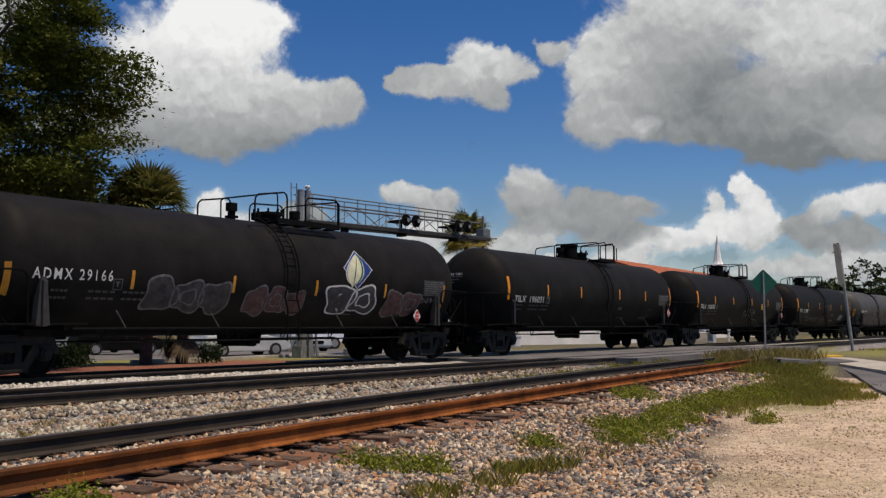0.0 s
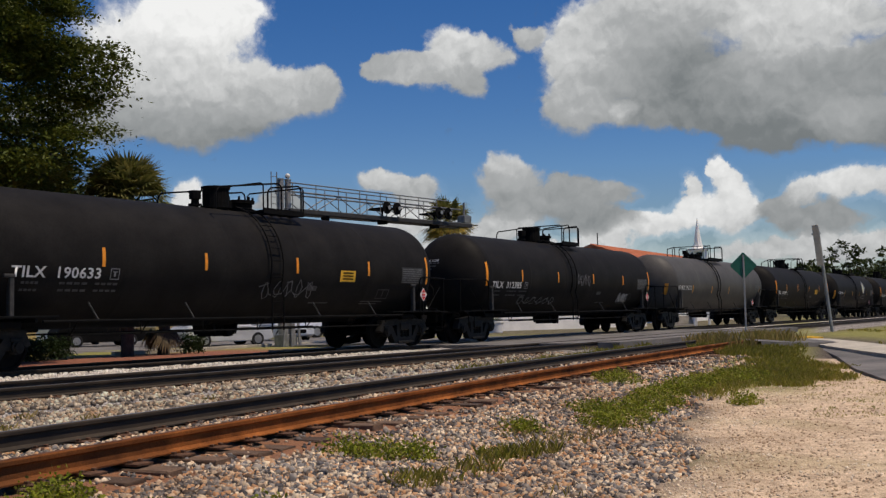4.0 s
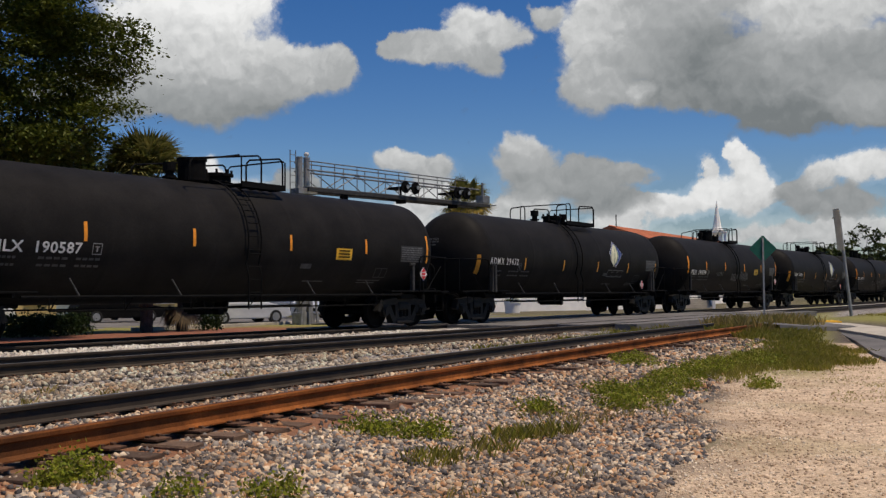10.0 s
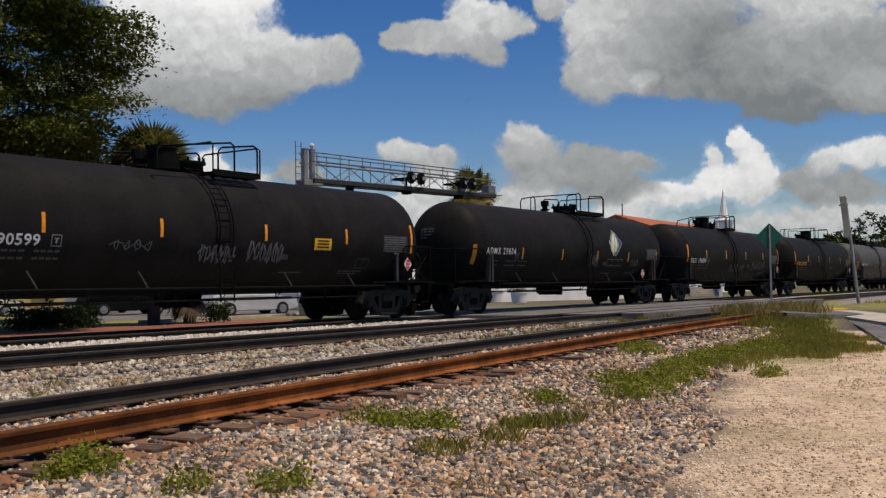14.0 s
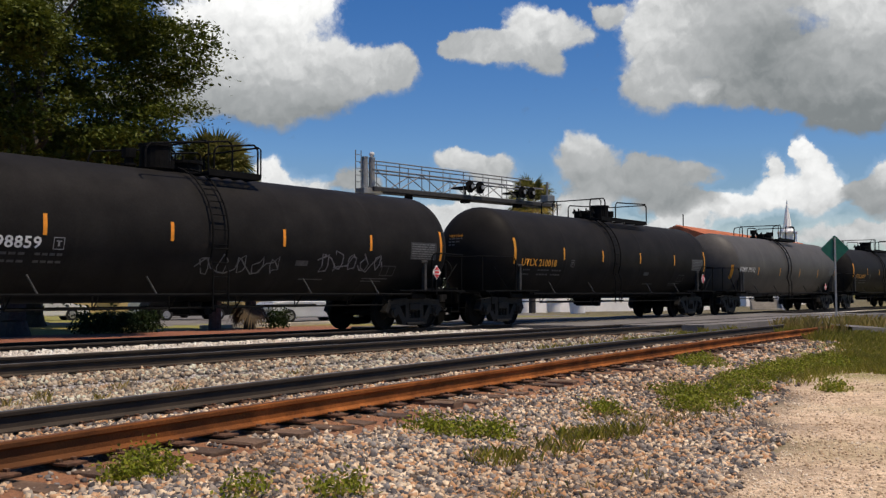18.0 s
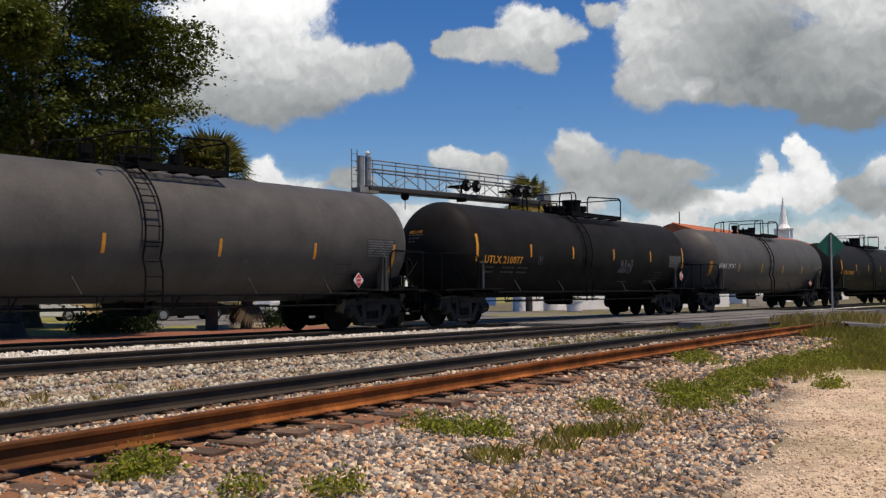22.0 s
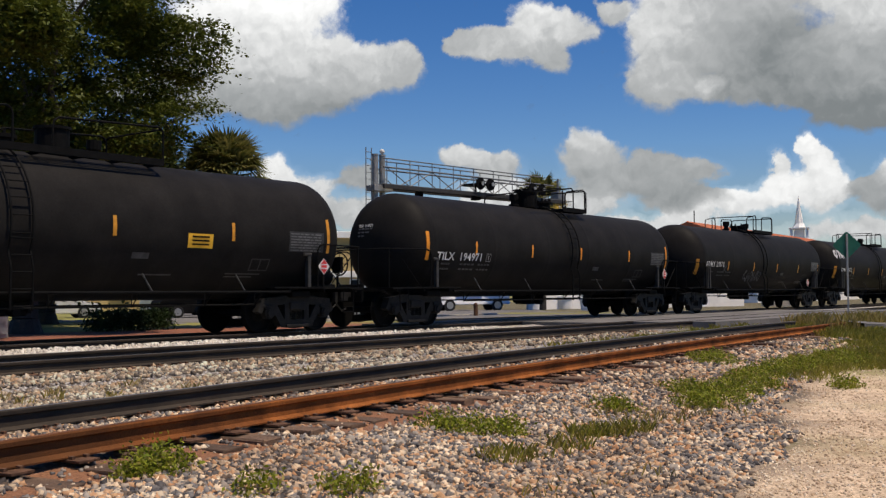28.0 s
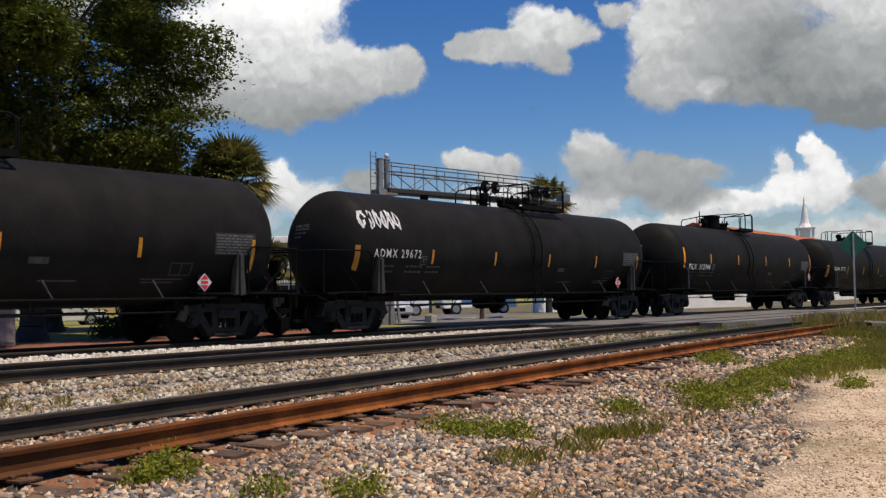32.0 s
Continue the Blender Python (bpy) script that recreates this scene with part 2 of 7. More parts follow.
# ---------------------------------------------------------------- mesh helpers
def as_mesh(name, bm, smooth=False):
    me = bpy.data.meshes.new(name)
    bm.normal_update()
    bm.to_mesh(me)
    bm.free()
    if smooth:
        me.shade_smooth()
    return me


def put(name, me, material=None, parent=None, m=None, label=""):
    ob = new(name, me)
    if material and not len(me.materials):
        me.materials.append(material)
    ob.parent = parent
    if m is not None:
        ob.matrix_basis = m
    if label:
        ob["label"] = label
    return ob


def part(name, bm, material, parent, label="", m=None, smooth=False):
    return put(name, as_mesh(name, bm, smooth), material, parent, m, label)


def box(bm, x0, x1, y0, y1, z0, z1, bevel=0.0):
    r = bmesh.ops.create_cube(bm, size=1, matrix=Matrix.LocRotScale(((x0 + x1) / 2, (y0 + y1) / 2, (z0 + z1) / 2), None, (x1 - x0, y1 - y0, z1 - z0)))
    if bevel:
        es = list({e for v in r["verts"] for e in v.link_edges})
        bmesh.ops.bevel(bm, geom=es, offset=bevel, segments=2, affect="EDGES", profile=0.5)


def rod(bm, a, b, r, r2=None, n=8, caps=True):
    a, b = Vector(a), Vector(b)
    d = b - a
    if d.length < 1e-6:
        return
    q = d.to_track_quat("Z", "Y").to_matrix().to_4x4()
    bmesh.ops.create_cone(bm, cap_ends=caps, segments=n, radius1=r, radius2=r if r2 is None else r2, depth=d.length, matrix=Matrix.Translation((a + b) / 2) @ q)


def pipe(bm, pts, r, n=6):
    """A bent tube through the points."""
    pts = [Vector(p) for p in pts]
    rings = []
    for i, p in enumerate(pts):
        d = (pts[min(i + 1, len(pts) - 1)] - pts[max(i - 1, 0)]).normalized()
        u = d.cross(Vector((0.31, 0.17, 0.93))).normalized()
        w = d.cross(u)
        rings.append([bm.verts.new(p + (u * math.cos(a) + w * math.sin(a)) * r) for a in (2 * math.pi * k / n for k in range(n))])
    for a, b in zip(rings, rings[1:]):
        for k in range(n):
            bm.faces.new((a[k], a[(k + 1) % n], b[(k + 1) % n], b[k]))
    bm.faces.new(rings[0][::-1])
    bm.faces.new(rings[-1])


def lathe(bm, prof, n=32, axis="X"):
    """Turns (along, radius) round an axis through the origin."""
    rings = []
    for a, r in prof:
        ring = []
        for k in range(n):
            c, s = math.cos(2 * math.pi * k / n) * r, math.sin(2 * math.pi * k / n) * r
            ring.append(bm.verts.new((a, c, s) if axis == "X" else (c, a, s) if axis == "Y" else (c, s, a)))
        rings.append(ring)
    for a, b in zip(rings, rings[1:]):
        for k in range(n):
            bm.faces.new((a[k], a[(k + 1) % n], b[(k + 1) % n], b[k]))
    bm.faces.new(rings[0][::-1])
    bm.faces.new(rings[-1])
    bmesh.ops.recalc_face_normals(bm, faces=bm.faces)


def plate(bm, outline, y0, y1):
    """An outline in x, z made into a slab from y0 to y1."""
    a = [bm.verts.new((x, y0, z)) for x, z in outline]
    b = [bm.verts.new((x, y1, z)) for x, z in outline]
    bm.faces.new(a)
    bm.faces.new(b[::-1])
    n = len(a)
    for k in range(n):
        bm.faces.new((a[k], b[k], b[(k + 1) % n], a[(k + 1) % n]))
    bmesh.ops.recalc_face_normals(bm, faces=bm.faces)


def raw(name, verts, faces, material, label="", category="", kind="stuff", smooth=False, parent=None):
    me = bpy.data.meshes.new(name)
    me.from_pydata(verts, [], faces) if not isinstance(verts, np.ndarray) else fill(me, verts, faces)
    if smooth:
        me.shade_smooth()
    ob = put(name, me, material, parent)
    tagged(ob, label, category, "", kind)
    return ob


def fill(me, verts, faces):
    """numpy arrays into a mesh: verts n x 3, faces m x k."""
    m, k = faces.shape
    me.vertices.add(len(verts))
    me.vertices.foreach_set("co", verts.astype(np.float32).ravel())
    me.loops.add(m * k)
    me.loops.foreach_set("vertex_index", faces.astype(np.int32).ravel())
    me.polygons.add(m)
    me.polygons.foreach_set("loop_start", np.arange(0, m * k, k, dtype=np.int32))
    me.update(calc_edges=True)


def thing(name, label, category, m=None, group="", kind=""):
    ob = new(name)
    ob.empty_display_size = 0.3
    if m is not None:
        ob.matrix_basis = m
    return tagged(ob, label, category, group, kind)


# ---------------------------------------------------------------- ground
Y_TRAIN, Y_MID = 18.43, 13.85          # centre lines of the two main tracks
GAUGE = 1.505                          # between the middles of the rail heads


def near_line(x):
    """Centre line of the rusty siding, which draws nearer to the main line."""
    x = min(x, 34)
    return 7.22 + 0.124 * (x - 11) - 0.0017 * (x - 11) ** 2 + 0.755


def smooth01(a, b, x):
    t = min(1.0, max(0.0, (x - a) / (b - a)))
    return t * t * (3 - 2 * t)


def wob(x, y, s, k=0.0):
    return noise.noise(Vector((x * s, y * s, k)))


def dirt_edge(x):
    """Where the ballast gives way to bare sandy soil, on the camera's side."""
    return 2.3 + (x - 5.9) * 0.30 + 0.35 * wob(x, 0, 0.5, 3.0) if x < 21 else 6.83 - (x - 21) * 0.1


def rusty_spot(x, y):
    """Fine rust-brown dirt along the siding's outer rail, in patches."""
    d = near_line(x) - y
    return smooth01(0.70, 0.82, d) * (1 - smooth01(1.2, 1.8, d + 0.5 * wob(x, y, 1.4, 4.0))) * smooth01(-0.4, -0.05, wob(x, y, 0.9, 6.0) + 0.1) if 0 < x < 30 else 0.0


def ground_z(x, y):
    base = -0.44 + 0.05 * wob(x, y, 0.25) + 0.02 * wob(x, y, 1.1, 5.0)
    n = near_line(x)
    bed = -0.215
    if y > n - 1.45 and y < 21.6:
        z = bed - 0.05 * smooth01(0.9, 1.8, abs(y - n)) * (1 if y < 12 else 0) - 0.04 * smooth01(1.1, 2.2, min(abs(y - Y_MID), abs(y - Y_TRAIN)))
        if abs(y - n) < 0.72:                                   # filled between the siding's rails
            z += 0.035
        if 14.7 < y < 17.6:                                     # heaped between the two main tracks
            z += 0.12 * smooth01(0, 0.5, min(y - 14.7, 17.6 - y))
        return z + 0.02 * wob(x, y, 1.3, 9.0)
    if y >= 21.6:
        return bed - 0.04 + (base * 0.6 + 0.02 - bed) * smooth01(21.6, 24.5, y) - 0.06 * smooth01(21.6, 24.5, y)
    return bed - 0.05 + (base - bed + 0.05) * smooth01(0, 2.4, (n - 1.45) - y)


def spread(lo, hi, fine_lo, fine_hi, step):
    """Grid lines, close in the middle and ever wider outside it."""
    a = list(np.arange(fine_lo, fine_hi + 1e-6, step))
    s, v = step, fine_hi
    while v < hi:
        s *= 1.22
        v += s
        a.append(v)
    s, v = step, fine_lo
    while v > lo:
        s *= 1.22
        v -= s
        a.insert(0, v)
    return a


def build_ground():
    xs = spread(-2600, 2600, 0.0, 45.0, 0.25)
    ys = spread(-2600, 2600, -2.0, 24.0, 0.22)
    nx, ny = len(xs), len(ys)
    verts = np.array([(x, y, ground_z(x, y)) for y in ys for x in xs])
    i = np.arange(nx * (ny - 1)).reshape(ny - 1, nx)[:, :-1].ravel()
    faces = np.stack([i, i + 1, i + nx + 1, i + nx], -1)
    ob = raw("ground", verts, faces, None, "gravelly railway ground with bare soil and patchy grass", "ground", "structure", True)
    me = ob.data
    soil, grass, mulch, pale, rust, grey = [], [], [], [], [], []
    for y in ys:
        for x in xs:
            e = dirt_edge(x)
            soil.append(1 - smooth01(-0.5, 0.35, y - e + 0.5 * wob(x, y, 1.2, 2.0)))
            far = smooth01(24, 25.5, y) * (1 - 0.75 * smooth01(46, 60, x) * (1 - smooth01(60, 90, y))) + smooth01(38, 46, x) * (1 - smooth01(9, 12, y))
            strip = smooth01(15, 19, x) * (1 - smooth01(0.0, 0.8, abs(y - (5.1 + (x - 17) * 0.22)) - 0.7))
            grass.append(min(1, far + strip * 0.8 + smooth01(0.15, 0.45, wob(x, y, 0.6, 7.0)) * 0.25 * (1 if y < 6 else 0)))
            pale.append(smooth01(14.3, 14.9, y + 0.1 * wob(x, y, 1.5)) * (1 - smooth01(21.0, 22.5, y)))
            rust.append(rusty_spot(x, y))
            grey.append(smooth01(near_line(x) + 0.9, near_line(x) + 1.3, y) * (1 if y < 15 else 0))
            mulch.append(smooth01(24.0, 25.0, y + 0.6 * wob(x, y, 0.7)) * (1 - smooth01(31.1, 31.3, y)) * (1 - smooth01(30, 34, x)))
    for nm, val in (("soil", soil), ("grass", grass), ("mulch", mulch), ("pale", pale), ("rust", rust), ("grey", grey)):
        at = me.attributes.new(nm, "FLOAT", "POINT")
        at.data.foreach_set("value", np.array(val, dtype=np.float32))
    m = bpy.data.materials.new("ground_surface")
    m.use_nodes = True
    nt = m.node_tree
    b = nt.nodes["Principled BSDF"]
    b.inputs["Roughness"].default_value = 0.95
    tc = nt.nodes.new("ShaderNodeTexCoord")
    def tex(kind, scale, **k):
        n = node(nt, kind, Scale=scale, **k)
        nt.links.new(tc.outputs["Object"], n.inputs["Vector"])
        return n
    def ramp(sock, stops):
        r = nt.nodes.new("ShaderNodeValToRGB")
        while len(r.color_ramp.elements) < len(stops):
            r.color_ramp.elements.new(0.5)
        for el, (p, c) in zip(r.color_ramp.elements, stops):
            el.position, el.color = p, (*c, 1)
        nt.links.new(sock, r.inputs[0])
        return r.outputs[0]
    def mix(fac, a, c, mode="MIX"):
        x = nt.nodes.new("ShaderNodeMix")
        x.data_type, x.blend_type = "RGBA", mode
        if isinstance(fac, float):
            x.inputs[0].default_value = fac
        else:
            nt.links.new(fac, x.inputs[0])
        nt.links.new(a, x.inputs[6])
        nt.links.new(c, x.inputs[7])
        return x.outputs[2]
    vor = tex("ShaderNodeTexVoronoi", 24.0)
    stone = ramp(vor.outputs["Color"], [(0.0, (0.05, 0.042, 0.034)), (0.35, (0.16, 0.125, 0.095)), (0.6, (0.085, 0.066, 0.05)), (0.85, (0.28, 0.23, 0.18))])
    # shade between the stones, put into the colour: cells darken towards their edges
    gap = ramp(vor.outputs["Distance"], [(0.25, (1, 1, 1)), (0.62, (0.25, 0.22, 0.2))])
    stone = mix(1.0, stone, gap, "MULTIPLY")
    n_c, n_f = tex("ShaderNodeTexNoise", 0.9, Detail=6.0), tex("ShaderNodeTexNoise", 35.0, Detail=6.0, Roughness=0.7)
    n_m, n_s = tex("ShaderNodeTexNoise", 4.5, Detail=8.0, Roughness=0.7), tex("ShaderNodeTexVoronoi", 70.0)
    soilc = mix(0.5, ramp(n_c.outputs["Fac"], [(0.3, (0.42, 0.315, 0.21)), (0.7, (0.70, 0.56, 0.41))]), ramp(n_f.outputs["Fac"], [(0.35, (0.29, 0.21, 0.135)), (0.62, (0.80, 0.66, 0.50))]))
    soilc = mix(0.75, soilc, ramp(n_m.outputs["Fac"], [(0.36, (0.55, 0.49, 0.42)), (0.6, (1.15, 1.10, 1.03))]), "MULTIPLY")
    soilc = mix(0.6, soilc, ramp(n_s.outputs["Color"], [(0.1, (0.68, 0.64, 0.58)), (0.5, (1.0, 1.0, 1.0)), (0.9, (1.4, 1.37, 1.33))]), "MULTIPLY")
    grassc = mix(0.5, ramp(n_c.outputs["Fac"], [(0.3, (0.13, 0.14, 0.022)), (0.7, (0.25, 0.22, 0.05))]), ramp(n_f.outputs["Fac"], [(0.3, (0.09, 0.10, 0.015)), (0.7, (0.30, 0.26, 0.08))]))
    mulchc = ramp(n_f.outputs["Fac"], [(0.3, (0.10, 0.035, 0.018)), (0.7, (0.30, 0.11, 0.055))])
    def attr(nm):
        a = nt.nodes.new("ShaderNodeAttribute")
        a.attribute_name = nm
        return a.outputs["Fac"]
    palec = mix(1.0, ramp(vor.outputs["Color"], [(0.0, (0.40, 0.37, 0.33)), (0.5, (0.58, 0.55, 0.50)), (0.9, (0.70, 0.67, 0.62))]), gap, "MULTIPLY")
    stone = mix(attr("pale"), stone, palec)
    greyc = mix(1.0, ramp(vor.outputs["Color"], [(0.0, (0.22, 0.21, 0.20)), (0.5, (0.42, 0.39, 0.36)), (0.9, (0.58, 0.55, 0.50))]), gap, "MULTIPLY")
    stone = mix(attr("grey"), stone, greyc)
    rustc = ramp(n_f.outputs["Fac"], [(0.3, (0.10, 0.04, 0.018)), (0.7, (0.34, 0.155, 0.07))])
    stone = mix(attr("rust"), stone, rustc)
    col = mix(attr("soil"), stone, soilc)
    col = mix(attr("grass"), col, grassc)
    col = mix(attr("mulch"), col, mulchc)
    nt.links.new(col, b.inputs["Base Color"])
    bp = node(nt, "ShaderNodeBump", Strength=0.5, Distance=0.04)
    nt.links.new(n_f.outputs["Fac"], bp.inputs["Height"])
    nt.links.new(bp.outputs[0], b.inputs["Normal"])
    me.materials.append(m)
    return ob


build_ground()

# roads: one that crosses the tracks, and its arm that bends away beside the camera
def strip_road(name, pts, width, z, material, label):
    """A paved strip along the points, with a thickness and a little camber."""
    bm = bmesh.new()
    rows = []
    for i, p in enumerate(pts):
        p = Vector((*p, 0))
        d = (Vector((*pts[min(i + 1, len(pts) - 1)], 0)) - Vector((*pts[max(i - 1, 0)], 0))).normalized()
        s = Vector((-d.y, d.x, 0))
        w = width[i] if isinstance(width, (list, tuple)) else width
        zz = z[i] if isinstance(z, (list, tuple)) else z
        rows.append([bm.verts.new(p + s * w * k + Vector((0, 0, zz + dz))) for k, dz in ((-0.5, -0.4), (-0.5, 0), (0, 0.03), (0.5, 0), (0.5, -0.4))])
    for a, b in zip(rows, rows[1:]):
        for k in range(4):
            bm.faces.new((a[k], b[k], b[k + 1], a[k + 1]))
    bmesh.ops.recalc_face_normals(bm, faces=bm.faces)
    ob = part(name, bm, material, None)
    return tagged(ob, label, "road", "", "structure")


def build_roads():
    strip_road("road", [(36.5, 8.45), (33, 7.0), (28.4, 5.45), (23.1, 3.5), (14, -1.2), (0, -12)], [0.35, 0.6, 0.9, 1.9, 5, 7], [-0.34, -0.36, -0.37, -0.38, -0.38, -0.38], M_ASPH, "worn grey asphalt road that bends away beside the railway")
    strip_road("road_apron", [(38.5, 9.0), (37.5, 10.6), (36.5, 12.25)], [7, 11, 15.5], [-0.24, -0.16, -0.03], M_ASPH, "asphalt apron of the level crossing")
    strip_road("road_beyond", [(39.0, 20.5), (40.0, 24), (41, 30), (42, 60), (44, 140)], [15, 13, 12, 12, 12], [-0.06, -0.16, -0.3, -0.36, -0.36], M_ASPH, "worn grey asphalt road beyond the level crossing")
    # crossing surface: panels between and beside the rails
    ys = [12.2, 13.0, 13.2, 14.5, 14.7, 17.58, 17.78, 19.08, 19.28, 20.5]
    cross = thing("crossing_surface", "grey asphalt panels of the level crossing between the rails", "crossing", None, "", "structure")
    for k in range(0, len(ys), 2):
        bm = bmesh.new()
        y0, y1 = ys[k] + 0.04, ys[k + 1] - 0.04
        x0 = 25.3 + (16.5 - y0) * 0.9 if y0 > 11 else 30
        for i in range(6):
            a = x0 + i * 3.6
            box(bm, a, a + 3.59, y0, y1, -0.3, -0.012, 0.012)
        part("crossing_panel", bm, M_ASPH, cross)
    lot = strip_road("parking_lot", [(27.5, 39), (60, 39)], 15, -0.355, M_ASPH, "grey asphalt car park beyond the railway")
    strip_road("pavement", [(22.0, 0.9), (25.5, 2.75), (28.6, 4.25), (32.0, 5.8), (36.0, 7.55), (39.8, 9.35)], 1.75, -0.26, M_CONC, "pale concrete pavement leading to the crossing")
    bm = bmesh.new()
    box(bm, -0.75, 0.75, -0.75, 0.75, -0.5, -0.195, 0.01)
    for i in range(10):
        for j in range(10):
            bmesh.ops.create_cone(bm, cap_ends=True, segments=6, radius1=0.03, radius2=0.016, depth=0.014, matrix=Matrix.Translation((-0.65 + i * 0.145, -0.65 + j * 0.145, -0.189)))
    tp = part("tactile_paving", bm, M_TACT, None, "", pose(40.4, 9.75, 0.0, 0, 0, 24))
    tagged(tp, "yellow tactile warning slab at the pavement's end", "paving", "", "structure")
    # kerb along the far side of the tracks
    kerb = thing("kerb", "pale concrete kerb between mulch bed and car park", "kerb", None, "", "structure")
    for i in range(20):
        bm = bmesh.new()
        box(bm, -1.2, 1.195, -0.08, 0.08, -0.2, 0.09, 0.02)
        part("kerb_stone", bm, M_CONC, kerb, "", pose(27.5 + i * 2.4, 31.35, -0.3) if i < 8 else pose(-1 + (i - 8) * 2.4, 42.0, -0.3))


# ---------------------------------------------------------------- tracks
RAIL_PROF = ((-0.069, -0.171), (0.069, -0.171), (0.069, -0.160), (0.014, -0.138), (0.010, -0.055), (0.034, -0.040), (0.036, -0.012), (0.028, 0.0), (-0.028, 0.0), (-0.036, -0.012), (-0.034, -0.040), (-0.010, -0.055), (-0.014, -0.138), (-0.069, -0.160))


def rail_mesh(name, line):
    """A rail of T section swept along (x, y, z) points; the head's top is its second material."""
    bm = bmesh.new()
    rings = []
    for i, p in enumerate(line):
        d = (Vector(line[min(i + 1, len(line) - 1)]) - Vector(line[max(i - 1, 0)])).normalized()
        s = Vector((-d.y, d.x, 0))
        rings.append([bm.verts.new(Vector(p) + s * u + Vector((0, 0, w))) for u, w in RAIL_PROF])
    n = len(RAIL_PROF)
    for a, b in zip(rings, rings[1:]):
        for k in range(n):
            f = bm.faces.new((a[k], b[k], b[(k + 1) % n], a[(k + 1) % n]))
            f.material_index = 1 if k == 7 else 0
    bm.faces.new(rings[0])
    bm.faces.new(rings[-1][::-1])
    bmesh.ops.recalc_face_normals(bm, faces=bm.faces)
    return as_mesh(name, bm)


def tie_meshes():
    out = []
    for k in range(4):
        bm = bmesh.new()
        box(bm, -0.115, 0.115, -1.3, 1.3, -0.18, 0.0, 0.012)
        for vv in bm.verts:
            vv.co.x += 0.012 * math.sin(vv.co.y * 3 + k * 2)
            vv.co.z += random.uniform(-0.012, 0.006)
        out.append(as_mesh("tie", bm))
    bm = bmesh.new()
    box(bm, -0.09, 0.09, -0.19, 0.19, 0.0, 0.02, 0.004)
    for sx in (-0.06, 0.06):
        for sy in (-0.085, 0.085):
            box(bm, sx - 0.014, sx + 0.014, sy - 0.02, sy + 0.02, 0.018, 0.042, 0.003)
    return out, as_mesh("tie_plate", bm)


def build_track(name, label, line, x0, x1, ties, mats, rusty=False):
    tr = thing(name, label, "railway track", None, "", "structure")
    pts = [x0 + (x1 - x0) * i / 60 for i in range(61)] if rusty else [x0, x1]
    for side in (-1, 1):
        lp = []
        for x in pts:
            d = (line(x + 0.1) - line(x - 0.1)) / 0.2
            s = Vector((-d, 1)).normalized()
            lp.append((x + s.x * side * GAUGE / 2, line(x) + s.y * side * GAUGE / 2, -0.02 if rusty else 0))
        me = rail_mesh("rail", lp)
        for m in (mats[0] if side < 0 else mats[1]):
            me.materials.append(m)
        put("rail", me, None, tr, None, "rust-orange rail" if rusty and side < 0 else "")
    meshes, platem = tie_meshes()
    x, n = ties[0], 0
    while x < ties[1]:
        d = math.degrees(math.atan((line(x + 0.1) - line(x - 0.1)) / 0.2))
        j = random.uniform(-1.2, 1.2)
        m = pose(x, line(x) + random.uniform(-0.05, 0.05), (-0.225 if rusty else -0.27) - 0.03 * random.random(), random.uniform(-0.8, 0.8), 0, d + j)
        put("tie", meshes[n % 4], M_TIE if rusty else M_TIEM, tr, m)
        for side in (-1, 1):
            s = Vector((-math.sin(radians(d)), math.cos(radians(d))))
            put("tie_plate", platem, M_PLATE, tr, pose(x + s.x * side * GAUGE / 2, line(x) + s.y * side * GAUGE / 2, -0.217 if rusty else -0.195, 0, 0, d))
        x += 0.52 + random.uniform(-0.02, 0.02)
        n += 1
    return tr


def build_tracks():
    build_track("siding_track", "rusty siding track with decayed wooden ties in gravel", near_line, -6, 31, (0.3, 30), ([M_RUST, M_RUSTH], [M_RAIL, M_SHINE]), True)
    build_track("main_track", "dark steel main line track bedded in pale ballast", lambda x: Y_MID, -60, 400, (2, 26), ([M_RAIL, M_SHINE], [M_RAIL, M_SHINE]))
    build_track("train_track", "dark steel track that carries the tank train", lambda x: Y_TRAIN, -60, 400, (2, 26), ([M_RAIL, M_SHINE], [M_RAIL, M_SHINE]))


build_roads()
build_tracks()


# ---------------------------------------------------------------- the tank train
TANK_R, TANK_Z, TANK_L = 1.43, 2.20, 15.85
TANK_X, HEAD = 0.28, 0.80           # middle of the tank from the car's, depth of its domed ends
shared = {}


def once(key, make):
    if key not in shared:
        shared[key] = make()
    return shared[key]


def wrap(x, h, lift=0.006):
    """A place on the tank's near side: x along it, h metres round it above its middle line."""
    a = h / TANK_R
    u = min(0.98, max(0.0, abs(x - TANK_X) - TANK_L / 2 + HEAD) / HEAD)
    r = TANK_R * (1 - u * u) ** 0.485 + lift
    return Vector((x, -r * math.cos(a), TANK_Z + r * math.sin(a)))


def patch(bm, x0, x1, h0, h1, n=6, lift=0.006):
    """A sheet lying on the tank's side."""
    rows = [[bm.verts.new(wrap(x, h0 + (h1 - h0) * k / n, lift)) for x in (x0, x1)] for k in range(n + 1)]
    for a, b in zip(rows, rows[1:]):
        bm.faces.new((a[0], a[1], b[1], b[0]))


